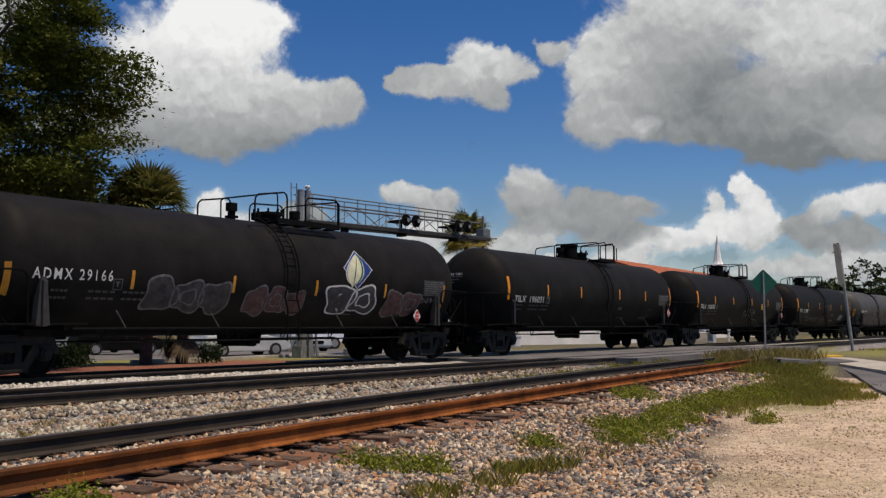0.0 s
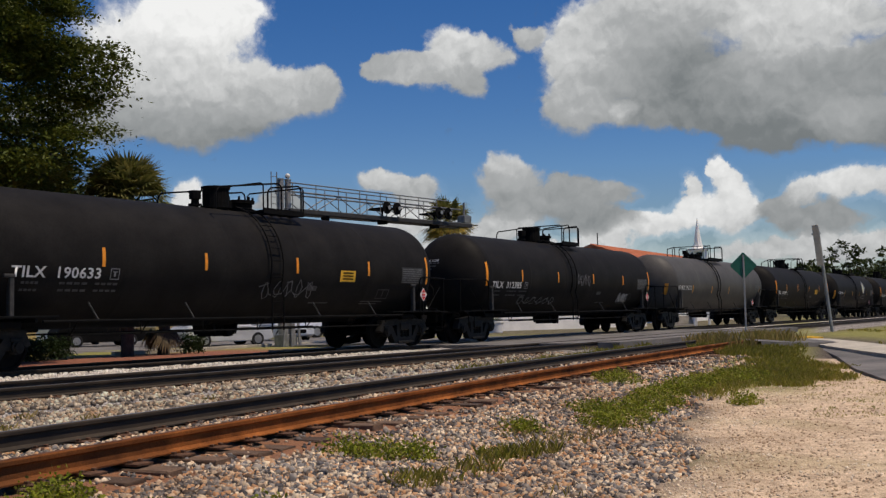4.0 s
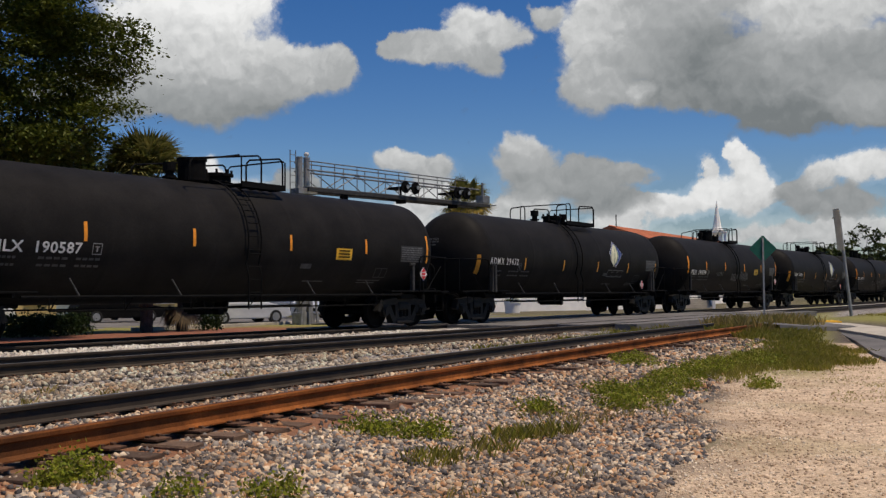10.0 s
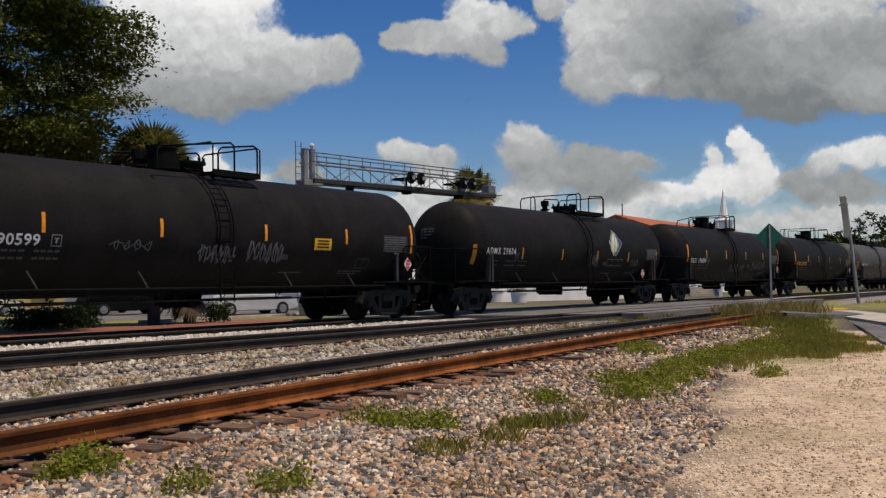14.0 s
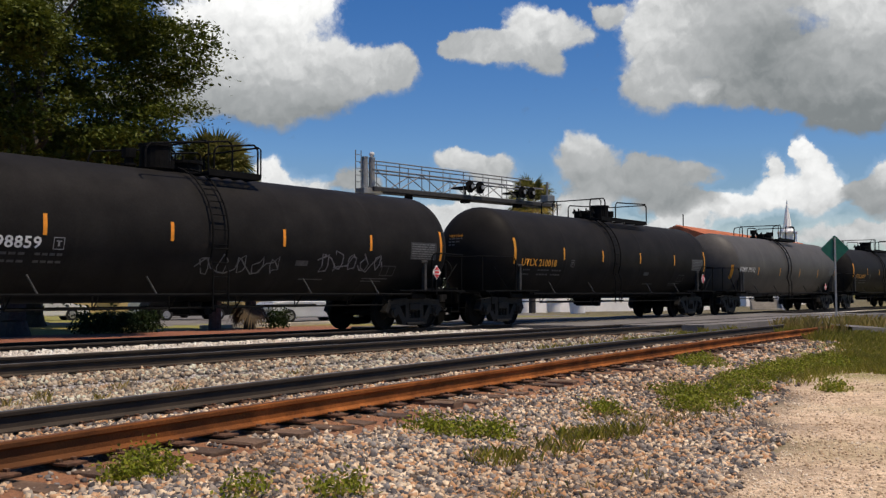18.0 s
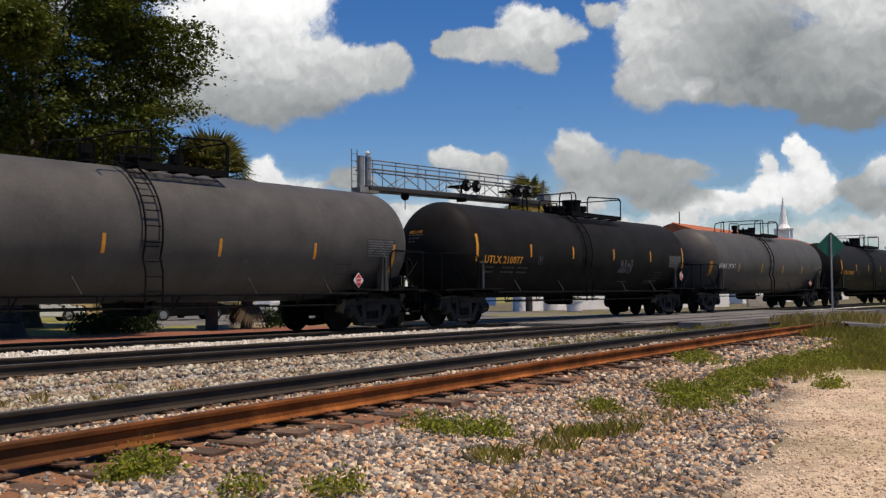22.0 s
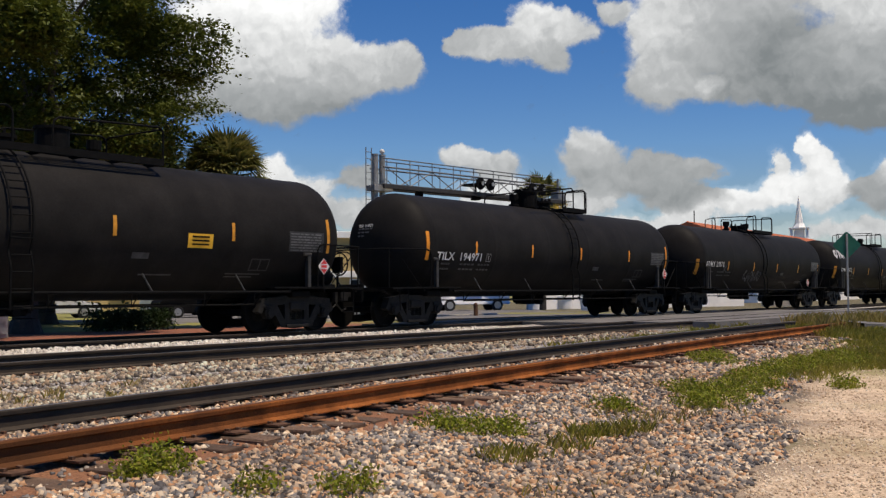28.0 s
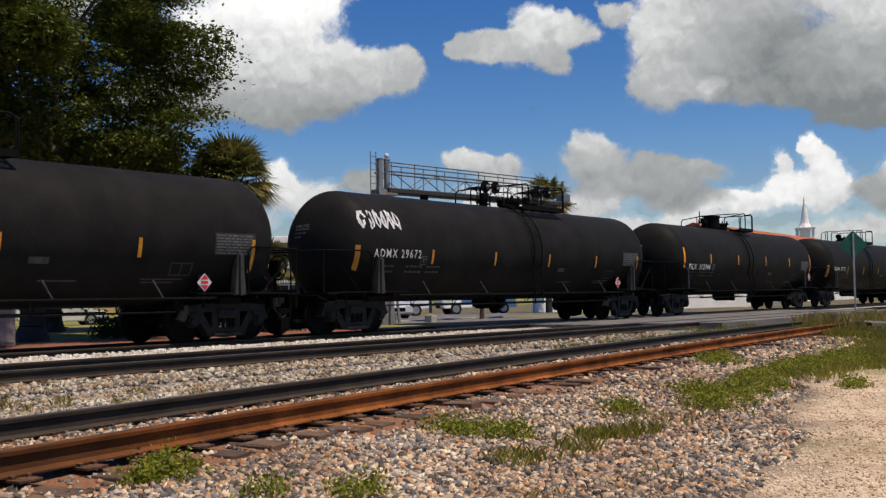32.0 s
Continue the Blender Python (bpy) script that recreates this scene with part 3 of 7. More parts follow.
def tank_mesh():
    bm = bmesh.new()
    half, depth = TANK_L / 2, HEAD
    prof = [(-half, 0.02)]
    for k in range(1, 13):
        a = math.pi / 2 * k / 12
        prof.append((-half + depth * (1 - math.cos(a)), TANK_R * math.sin(a) ** 0.97))
    c = half - depth
    for x in (-c + 0.13, -4.2, -1.25, 1.25, 4.2, c - 0.13):
        prof += [(x - 0.12, TANK_R), (x - 0.04, TANK_R), (x, TANK_R + 0.004), (x + 0.04, TANK_R), (x + 0.12, TANK_R)]
    for k in range(12, 0, -1):
        a = math.pi / 2 * k / 12
        prof.append((half - depth * (1 - math.cos(a)), TANK_R * math.sin(a) ** 0.97))
    prof.append((half, 0.02))
    lathe(bm, prof, 64)
    for v in bm.verts:
        v.co.z += TANK_Z
        v.co.x += TANK_X
    return as_mesh("tank", bm, True)


def wheelset_mesh():
    bm = bmesh.new()
    for s in (-1, 1):
        lathe_at = [(0.0, 0.03), (0.0, 0.46), (0.02, 0.475), (0.03, 0.457), (0.125, 0.452), (0.135, 0.44), (0.13, 0.40), (0.09, 0.38), (0.075, 0.2), (0.115, 0.14), (0.115, 0.03)]
        sub = bmesh.new()
        lathe(sub, [(s * (0.685 + a), r) for a, r in lathe_at], 28, "Y")
        me = as_mesh("tmp", sub)
        bm.from_mesh(me)
        bpy.data.meshes.remove(me)
    rod(bm, (0, -1.05, 0), (0, 1.05, 0), 0.08, n=12)
    for s in (-1, 1):                       # bearing end caps with three bolts
        rod(bm, (0, s * 1.0, 0), (0, s * 1.12, 0), 0.125, n=14)
        for k in range(3):
            a = 2 * math.pi * k / 3
            rod(bm, (0.07 * math.cos(a), s * 1.12, 0.07 * math.sin(a)), (0.07 * math.cos(a), s * 1.14, 0.07 * math.sin(a)), 0.02, n=6)
    bmesh.ops.recalc_face_normals(bm, faces=bm.faces)
    return as_mesh("wheelset", bm)


def beam(bm, a, b, w, y0, y1):
    """A bar in the x, z plane from a to b, w high and reaching from y0 to y1."""
    d = Vector((b[0] - a[0], b[1] - a[1])).normalized()
    n = Vector((-d.y, d.x)) * w / 2
    e = d * w * 0.3
    plate(bm, [(a[0] - e.x + n.x, a[1] - e.y + n.y), (b[0] + e.x + n.x, b[1] + e.y + n.y), (b[0] + e.x - n.x, b[1] + e.y - n.y), (a[0] - e.x - n.x, a[1] - e.y - n.y)], y0, y1)


def side_frame_mesh():
    """Cast side frame: chords and columns round two open windows, and jaws over the axle boxes."""
    bm = bmesh.new()
    for sx in (-1, 1):
        for a, b, w in (((0, 0.75), (0.36, 0.75), 0.17), ((0.36, 0.75), (0.78, 0.70), 0.19), ((0.78, 0.70), (1.04, 0.68), 0.20), ((1.04, 0.68), (1.13, 0.5), 0.13),
                        ((0.70, 0.60), (0.46, 0.24), 0.17), ((0.46, 0.22), (0, 0.19), 0.19), ((0.31, 0.24), (0.31, 0.72), 0.15), ((0.72, 0.66), (0.70, 0.44), 0.13)):
            beam(bm, (sx * a[0], a[1]), (sx * b[0], b[1]), w, -0.1, 0.1)
        rod(bm, (sx * 0.89, -0.15, 0.457), (sx * 0.89, 0.02, 0.457), 0.135, n=16)
        rod(bm, (sx * 0.89, -0.19, 0.457), (sx * 0.89, -0.15, 0.457), 0.09, n=12)
        box(bm, sx * 0.89 - 0.15, sx * 0.89 + 0.15, -0.13, 0.11, 0.56, 0.64, 0.02)
        beam(bm, (sx * 0.36, 0.81), (sx * 0.95, 0.765), 0.035, -0.13, 0.17)
    box(bm, -0.36, 0.36, -0.15, 0.13, 0.12, 0.19, 0.02)
    box(bm, -0.24, 0.24, -0.14, 0.12, 0.50, 0.70, 0.03)
    return as_mesh("side_frame", bm)


def spring_mesh():
    bm = bmesh.new()
    turns = 6
    pipe(bm, [(0.055 * math.cos(a), 0.055 * math.sin(a), 0.2 + 0.29 * a / (2 * math.pi * turns)) for a in (2 * math.pi * i / 8 for i in range(8 * turns + 1))], 0.016, 5)
    return as_mesh("spring", bm)


def bolster_mesh():
    bm = bmesh.new()
    box(bm, -0.2, 0.2, -1.05, 1.05, 0.45, 0.70, 0.03)
    box(bm, -0.14, 0.14, -0.5, 0.5, 0.70, 0.80, 0.02)
    return as_mesh("bolster", bm)


def sill_mesh():
    """Stub sill with its draft gear pocket, striker and head brace."""
    bm = bmesh.new()
    box(bm, -8.55, -5.2, -0.24, 0.24, 0.72, 1.0, 0.02)
    box(bm, -8.62, -8.5, -0.42, 0.42, 0.66, 1.12, 0.03)
    box(bm, -6.9, -6.3, -1.25, 1.25, 0.80, 0.95, 0.03)          # body bolster
    for s in (-1, 1):
        plate(bm, [(-6.75, 0.95), (-6.45, 0.95), (-6.5, 1.35), (-6.7, 1.35)], s * 0.7 - 0.1, s * 0.7 + 0.1)
    return as_mesh("stub_sill", bm)


def coupler_mesh():
    bm = bmesh.new()
    box(bm, -8.9, -8.5, -0.08, 0.08, 0.78, 0.94, 0.02)
    plate(bm, [(-9.1, 0.70), (-8.86, 0.70), (-8.82, 0.98), (-9.06, 0.98)], -0.19, 0.12)
    box(bm, -9.16, -9.02, -0.24, -0.1, 0.72, 0.97, 0.03)
    pipe(bm, [(-8.6, 0.3, 0.86), (-8.75, 0.34, 0.6), (-8.95, 0.33, 0.45), (-9.1, 0.3, 0.5)], 0.025)
    return as_mesh("coupler", bm)


def platform_mesh():
    """Step plate over the end, with its brackets and the uncoupling lever."""
    bm = bmesh.new()
    box(bm, -8.5, -8.1, -1.42, 1.42, 0.98, 1.03, 0.008)
    for x in (-8.3, -7.2, -6.1):
        box(bm, x - 0.03, x + 0.03, -1.4, 1.4, 0.92, 1.0, 0.006)
    box(bm, -8.3, -6.1, -0.3, -0.24, 0.92, 0.98, 0.006)
    return as_mesh("end_platform", bm)


def lever_mesh():
    bm = bmesh.new()
    pipe(bm, [(-8.66, -1.35, 0.85), (-8.7, -1.3, 0.95), (-8.7, -0.3, 0.97), (-8.85, -0.12, 0.95)], 0.015)
    return as_mesh("uncoupling_lever", bm)


def board_mesh():
    bm = bmesh.new()
    box(bm, -8.09, -5.6, -1.42, -1.12, 1.003, 1.045, 0.008)
    return as_mesh("running_board", bm)


def step_mesh():
    bm = bmesh.new()
    pipe(bm, [(-8.2, -1.38, 1.0), (-8.2, -1.40, 0.45), (-7.85, -1.40, 0.45), (-7.85, -1.38, 1.0)], 0.018)
    return as_mesh("sill_step", bm)


def end_rail_mesh():
    """Bent safety rail round the tank head."""
    bm = bmesh.new()
    pts = [(-6.95, -1.43, 1.02), (-6.95, -1.43, 1.9), (-7.02, -1.43, 2.0), (-7.15, -1.43, 2.04), (-8.45, -1.36, 2.02), (-8.55, -1.2, 2.02), (-8.56, 1.2, 2.02), (-8.45, 1.36, 2.02), (-7.15, 1.43, 2.04), (-7.02, 1.43, 2.0), (-6.95, 1.43, 1.9), (-6.95, 1.43, 1.02)]
    pipe(bm, pts, 0.021)
    for s in (-1, 1):
        rod(bm, (-8.5, s * 1.28, 1.02), (-8.5, s * 1.28, 2.02), 0.02)
        rod(bm, (-8.1, s * 1.4, 1.75), (-7.35, s * 1.4, 1.03), 0.014)
    return as_mesh("end_rail", bm)


def post_mesh(kind):
    bm = bmesh.new()
    if kind == "slim":
        box(bm, -0.05, 0.05, -1.40, -1.28, 1.0, 1.80, 0.02)
        box(bm, -0.18, 0.06, -1.42, -1.26, 1.76, 1.83, 0.02)
    else:
        plate(bm, [(-0.15, 1.0), (0.15, 1.0), (0.085, 1.75), (0.05, 1.92), (-0.05, 1.92), (-0.085, 1.75)], -1.44, -1.28)
        box(bm, -0.05, 0.05, -1.5, -1.2, 0.98, 1.85, 0.01)
    return as_mesh("saddle_post", bm)


def side_rail_mesh():
    """The long handrail low on one side, its second pipe and the hangers."""
    bm = bmesh.new()
    rod(bm, (-6.0, -1.46, 0.93), (6.0, -1.46, 0.93), 0.03, n=8)
    rod(bm, (-5.2, -1.2, 0.66), (5.2, -1.2, 0.66), 0.02, n=6)
    return as_mesh("side_rail", bm)


def hanger_mesh():
    bm = bmesh.new()
    rod(bm, (0, -1.46, 0.93), (0, -1.2, 0.64), 0.014, n=6)
    rod(bm, (0, -1.2, 0.64), (0, -1.2, 0.95), 0.014, n=6)
    return as_mesh("hanger", bm)


def stay_mesh():
    bm = bmesh.new()
    rod(bm, (0.0, -1.46, 0.93), (-0.13, -1.3, 1.3), 0.02, n=6)
    return as_mesh("stay", bm)


def outlet_mesh():
    bm = bmesh.new()
    rod(bm, (0, 0, 0.84), (0, 0, 0.55), 0.24, 0.16, n=16)
    box(bm, -0.32, 0.32, -0.3, 0.3, 0.5, 0.60, 0.02)
    rod(bm, (0, -0.3, 0.58), (0, -0.5, 0.58), 0.09, n=12)
    for s in (-1, 1):
        plate(bm, [(s * 0.45, 0.9), (s * 0.38, 0.9), (s * 0.3, 0.55), (s * 0.37, 0.55)], -0.35, 0.35)
    return as_mesh("bottom_outlet", bm)


def ladder_mesh():
    bm = bmesh.new()
    top = math.radians(72)
    for x in (-0.72, -0.3):
        pts = [(x, -1.52, 0.62), (x, -1.53, 1.4)] + [(x, -(TANK_R + 0.10) * math.cos(a), TANK_Z + (TANK_R + 0.10) * math.sin(a)) for a in [math.radians(d) for d in range(-20, 80, 8)]]
        pipe(bm, pts, 0.022)
    z = 0.7
    for k in range(5):
        rod(bm, (-0.72, -1.525, z + k * 0.3), (-0.3, -1.525, z + k * 0.3), 0.013, n=6)
    for d in range(-8, 78, 12):
        a = math.radians(d)
        p = (-(TANK_R + 0.10) * math.cos(a), TANK_Z + (TANK_R + 0.10) * math.sin(a))
        rod(bm, (-0.72, *p), (-0.3, *p), 0.013, n=6)
    return as_mesh("ladder", bm)


def top_platform_mesh(x0, x1):
    """Grated step along both sides of the fittings."""
    bm = bmesh.new()
    z = TANK_Z + TANK_R - 0.02
    for s in (-1, 1):
        for k in range(6):
            box(bm, x0, x1, s * (0.66 + k * 0.06) - 0.012, s * (0.66 + k * 0.06) + 0.012, z - 0.03, z, 0)
        box(bm, x0, x1, s * 0.99 - 0.012, s * 0.99 + 0.012, z - 0.09, z + 0.05, 0)
    n = 5
    for k in range(n):
        x = x0 + 0.05 + (x1 - x0 - 0.1) * k / (n - 1)
        box(bm, x - 0.02, x + 0.02, -1.0, 1.0, z - 0.09, z - 0.03, 0)
    return as_mesh("top_platform", bm)


def hoop_mesh(x0, x1, drop, y=-0.98):
    """A bent safety hoop, its far leg shorter by drop."""
    bm = bmesh.new()
    z = TANK_Z + TANK_R - 0.1
    h = z + 0.78
    pipe(bm, [(x0, y, z), (x0, y, h - 0.16 - drop), (x0 + 0.03, y, h - 0.06 - drop), (x0 + 0.12, y, h - drop * 0.9), (x1 - 0.12, y, h), (x1 - 0.03, y, h - 0.05), (x1, y, h - 0.14), (x1, y, z)], 0.023)
    return as_mesh("safety_hoop", bm)


def cross_rail_mesh(x):
    bm = bmesh.new()
    z = TANK_Z + TANK_R + 0.55
    pipe(bm, [(x, -0.98, z - 0.6), (x, -0.98, z + 0.04), (x, -0.9, z + 0.1), (x, 0.9, z + 0.1), (x, 0.98, z + 0.04), (x, 0.98, z - 0.6)], 0.02)
    return as_mesh("cross_rail", bm)


def manway_mesh(x):
    bm = bmesh.new()
    z = TANK_Z + TANK_R
    rod(bm, (x, 0, z - 0.12), (x, 0, z + 0.2), 0.34, n=24)
    rod(bm, (x, 0, z + 0.2), (x, 0, z + 0.27), 0.40, n=24)
    for k in range(8):
        a = 2 * math.pi * k / 8
        rod(bm, (x + 0.35 * math.cos(a), 0.35 * math.sin(a), z + 0.22), (x + 0.35 * math.cos(a), 0.35 * math.sin(a), z + 0.36), 0.03, n=6)
    box(bm, x - 0.5, x - 0.3, -0.12, 0.12, z + 0.05, z + 0.25, 0.02)
    return as_mesh("manway", bm)


def housing_mesh(x):
    bm = bmesh.new()
    z = TANK_Z + TANK_R
    rod(bm, (x, 0, z - 0.1), (x, 0, z + 0.50), 0.33, n=20)
    rod(bm, (x, 0, z + 0.50), (x, 0, z + 0.56), 0.36, n=20)
    rod(bm, (x, 0, z + 0.02), (x, 0, z + 0.06), 0.40, n=20)
    return as_mesh("valve_housing", bm)


def vent_mesh(x):
    bm = bmesh.new()
    z = TANK_Z + TANK_R
    rod(bm, (x, 0.1, z - 0.1), (x, 0.1, z + 0.3), 0.1, n=12)
    rod(bm, (x, 0.1, z + 0.22), (x, 0.1, z + 0.42), 0.15, n=12)
    rod(bm, (x, 0.1, z + 0.05), (x, 0.1, z + 0.1), 0.17, n=12)
    return as_mesh("relief_valve", bm)


FITTINGS = {"til": dict(plat=(-0.4, 1.13), hoops=((-2.04, 0.28, 0.3), (-0.24, 1.04, 0.15)), man=-0.24, house=(-1.05,), vents=(-1.65,)),
            "utl": dict(plat=(-0.7, 2.9), hoops=((-1.5, -0.4, 0.1), (0.4, 2.9, 0.1)), man=-0.2, house=(1.0,), vents=(2.0,)),
            "gusset": dict(plat=(-0.5, 1.9), hoops=((-1.3, -0.15, 0.15), (0.55, 1.85, 0.05)), man=0.2, house=(), vents=(1.35, -1.0))}


def brake_mesh():
    bm = bmesh.new()
    rod(bm, (7.0, -0.95, 1.28), (7.75, -0.95, 1.28), 0.2, n=16)
    rod(bm, (7.75, -0.95, 1.28), (7.85, -0.95, 1.28), 0.12, n=12)
    box(bm, 6.9, 7.9, -1.1, -0.8, 1.0, 1.1, 0.02)
    return as_mesh("brake_cylinder", bm)


def wheel_mesh():
    bm = bmesh.new()
    ring = [(8.62, -0.55 + 0.28 * math.cos(a), 1.62 + 0.28 * math.sin(a)) for a in (2 * math.pi * k / 20 for k in range(21))]
    pipe(bm, ring, 0.02)
    for k in range(4):
        a = math.pi * k / 4
        rod(bm, (8.62, -0.55 - 0.27 * math.cos(a), 1.62 - 0.27 * math.sin(a)), (8.62, -0.55 + 0.27 * math.cos(a), 1.62 + 0.27 * math.sin(a)), 0.012, n=6)
    box(bm, 8.5, 8.6, -0.7, -0.4, 1.4, 1.8, 0.02)
    rod(bm, (8.55, -0.55, 1.0), (8.55, -0.55, 1.45), 0.03)
    return as_mesh("hand_brake", bm)


def text_mesh(text, size, bold, gap=1.0, fine=2):
    cu = bpy.data.curves.new("tmp", "FONT")
    cu.body, cu.size, cu.resolution_u, cu.offset, cu.space_character = text, size, fine, bold, gap
    ob = bpy.data.objects.new("tmp", cu)
    me = bpy.data.meshes.new_from_object(ob)
    bpy.data.objects.remove(ob)
    bpy.data.curves.remove(cu)
    return me, max(v.co.x for v in me.vertices)


def letters(text, size, x, h, bold, length, gap=1.05):
    """Two words laid round the tank's side, the lower left corner at x, h, drawn out to a length; a mesh for each word."""
    whole, wide = text_mesh(text, size, bold, gap)
    bpy.data.meshes.remove(whole)
    out = []
    for k, word in enumerate(text.split()):
        me, w = text_mesh(word, size, bold, gap)
        for v in me.vertices:
            v.co = wrap(x + (v.co.x + (wide - w if k else 0)) * length / wide, h + v.co.y, 0.022)
        out.append(me)
    return out


def bars_mesh(rows):
    """Unreadable small print: rows of short bars (x0, x1, h, height)."""
    bm = bmesh.new()
    for x0, x1, h, t in rows:
        patch(bm, x0, x1, h, h + t, 1)
    return as_mesh("small_print", bm)


def head_point(y, z, lift=0.012):
    """A place on the domed front end, y across it and z above its middle."""
    r = min(0.999, math.hypot(y, z) / TANK_R)
    a = math.asin(r ** (1 / 0.97))
    return Vector((TANK_X - TANK_L / 2 + HEAD * (1 - math.cos(a)) - lift, y, TANK_Z + z))


def head_letters(text, size, y, z, length):
    """Lettering on the domed front end, read from outside; its lower left corner at y, z."""
    me, wide = text_mesh(text, size, 0.004, 1.0, 1)
    for v in me.vertices:
        v.co = head_point(y - v.co.x * length / wide, z + v.co.y)
    return me


def head_print():
    """Three faded lines on the curve of the tank's front end."""
    bm = bmesh.new()
    for r in range(3):
        for y0, y1 in ((0.62, 0.52), (0.48, 0.36), (0.32, 0.17), (0.13, 0.06))[:4 - r]:
            bm.faces.new([bm.verts.new(head_point(y, 0.41 - r * 0.095 + h)) for y, h in ((y0, 0), (y1, 0), (y1, 0.04), (y0, 0.04))])
    return as_mesh("small_print", bm)


def scribble(seed, x0, x1, h0, h1, loops, w):
    """Sprayed strokes: one meandering ribbon and a few fat letters' outlines."""
    rnd = random.Random(seed)
    bm = bmesh.new()
    n = loops * 9
    pts = []
    for i in range(n + 1):
        t = i / n
        ph = t * loops * 2 * math.pi
        pts.append((x0 + (x1 - x0) * t + 0.5 * (x1 - x0) / loops * math.sin(ph * 1.0 + rnd.uniform(-0.5, 0.5)), (h0 + h1) / 2 + (h1 - h0) / 2 * math.sin(ph * 1.5 + rnd.uniform(-0.6, 0.6)) * (0.6 + 0.4 * rnd.random())))
    prev = None
    for i, (x, h) in enumerate(pts):
        a, b = pts[max(i - 1, 0)], pts[min(i + 1, n)]
        d = Vector((b[0] - a[0], b[1] - a[1]))
        d = d.normalized() if d.length else Vector((1, 0))
        s = Vector((-d.y, d.x)) * w / 2
        cur = (bm.verts.new(wrap(x + s.x, h + s.y, 0.008)), bm.verts.new(wrap(x - s.x, h - s.y, 0.008)))
        if prev:
            bm.faces.new((prev[0], prev[1], cur[1], cur[0]))
        prev = cur
    return as_mesh("graffiti", bm)


def bubble(seed, x0, x1, h0, h1, count, ring):
    """Fat rounded letter shapes side by side: their fill, or the ring round each."""
    rnd = random.Random(seed)
    bm = bmesh.new()
    for c in range(count):
        cx, cy = x0 + (x1 - x0) * (c + 0.5) / count, (h0 + h1) / 2 + rnd.uniform(-0.06, 0.06)
        rx, ry = (x1 - x0) / count * 0.6, (h1 - h0) / 2 * rnd.uniform(0.85, 1.05)
        p1, p2, n = rnd.uniform(0, 6), rnd.uniform(0, 6), 36
        edge = []
        for k in range(n):
            a = 2 * math.pi * k / n
            q = 1 + 0.13 * math.sin(3 * a + p1) + 0.07 * math.sin(5 * a + p2)
            edge.append((rx * q * math.copysign(abs(math.cos(a)) ** 0.75, math.cos(a)), ry * q * math.copysign(abs(math.sin(a)) ** 0.75, math.sin(a))))
        if ring:
            for f in (1.0, 0.5) if c % 2 else (1.0,):
                o = [bm.verts.new(wrap(cx + u * f, cy + v * f, 0.014 + 0.002 * c)) for u, v in edge]
                i = [bm.verts.new(wrap(cx + u * (f - 0.11), cy + v * (f - 0.11), 0.014 + 0.002 * c)) for u, v in edge]
                for k in range(n):
                    bm.faces.new((o[k], o[(k + 1) % n], i[(k + 1) % n], i[k]))
        else:
            mid = bm.verts.new(wrap(cx, cy, 0.010 + 0.002 * c))
            half = [bm.verts.new(wrap(cx + u * 0.5, cy + v * 0.5, 0.010 + 0.002 * c)) for u, v in edge]
            o = [bm.verts.new(wrap(cx + u, cy + v, 0.010 + 0.002 * c)) for u, v in edge]
            for k in range(n):
                bm.faces.new((mid, half[k], half[(k + 1) % n]))
                bm.faces.new((half[k], o[k], o[(k + 1) % n], half[(k + 1) % n]))
    bmesh.ops.recalc_face_normals(bm, faces=bm.faces)
    return as_mesh("graffiti", bm)


wheelsets = []


def truck(car, x):
    t = put("truck", once("bolster", bolster_mesh), M_DARK, car, pose(x, 0, 0), "cast iron truck with two axles")
    for s in (-1, 1):
        f = put("side_frame", once("frame", side_frame_mesh), M_IRON, t, pose(0, s * 1.0, 0, 0, 0, 0 if s < 0 else 180))
    for i in range(3):
        put("spring", once("spring", spring_mesh), M_IRON, t, pose(-0.17 + i * 0.17, -1.0, 0))
    for k in (-0.89, 0.89):
        wheelsets.append((put("wheelset", once("wheels", wheelset_mesh), M_DARK, t, pose(k, 0, 0.457)), k))
    return t


cars = []


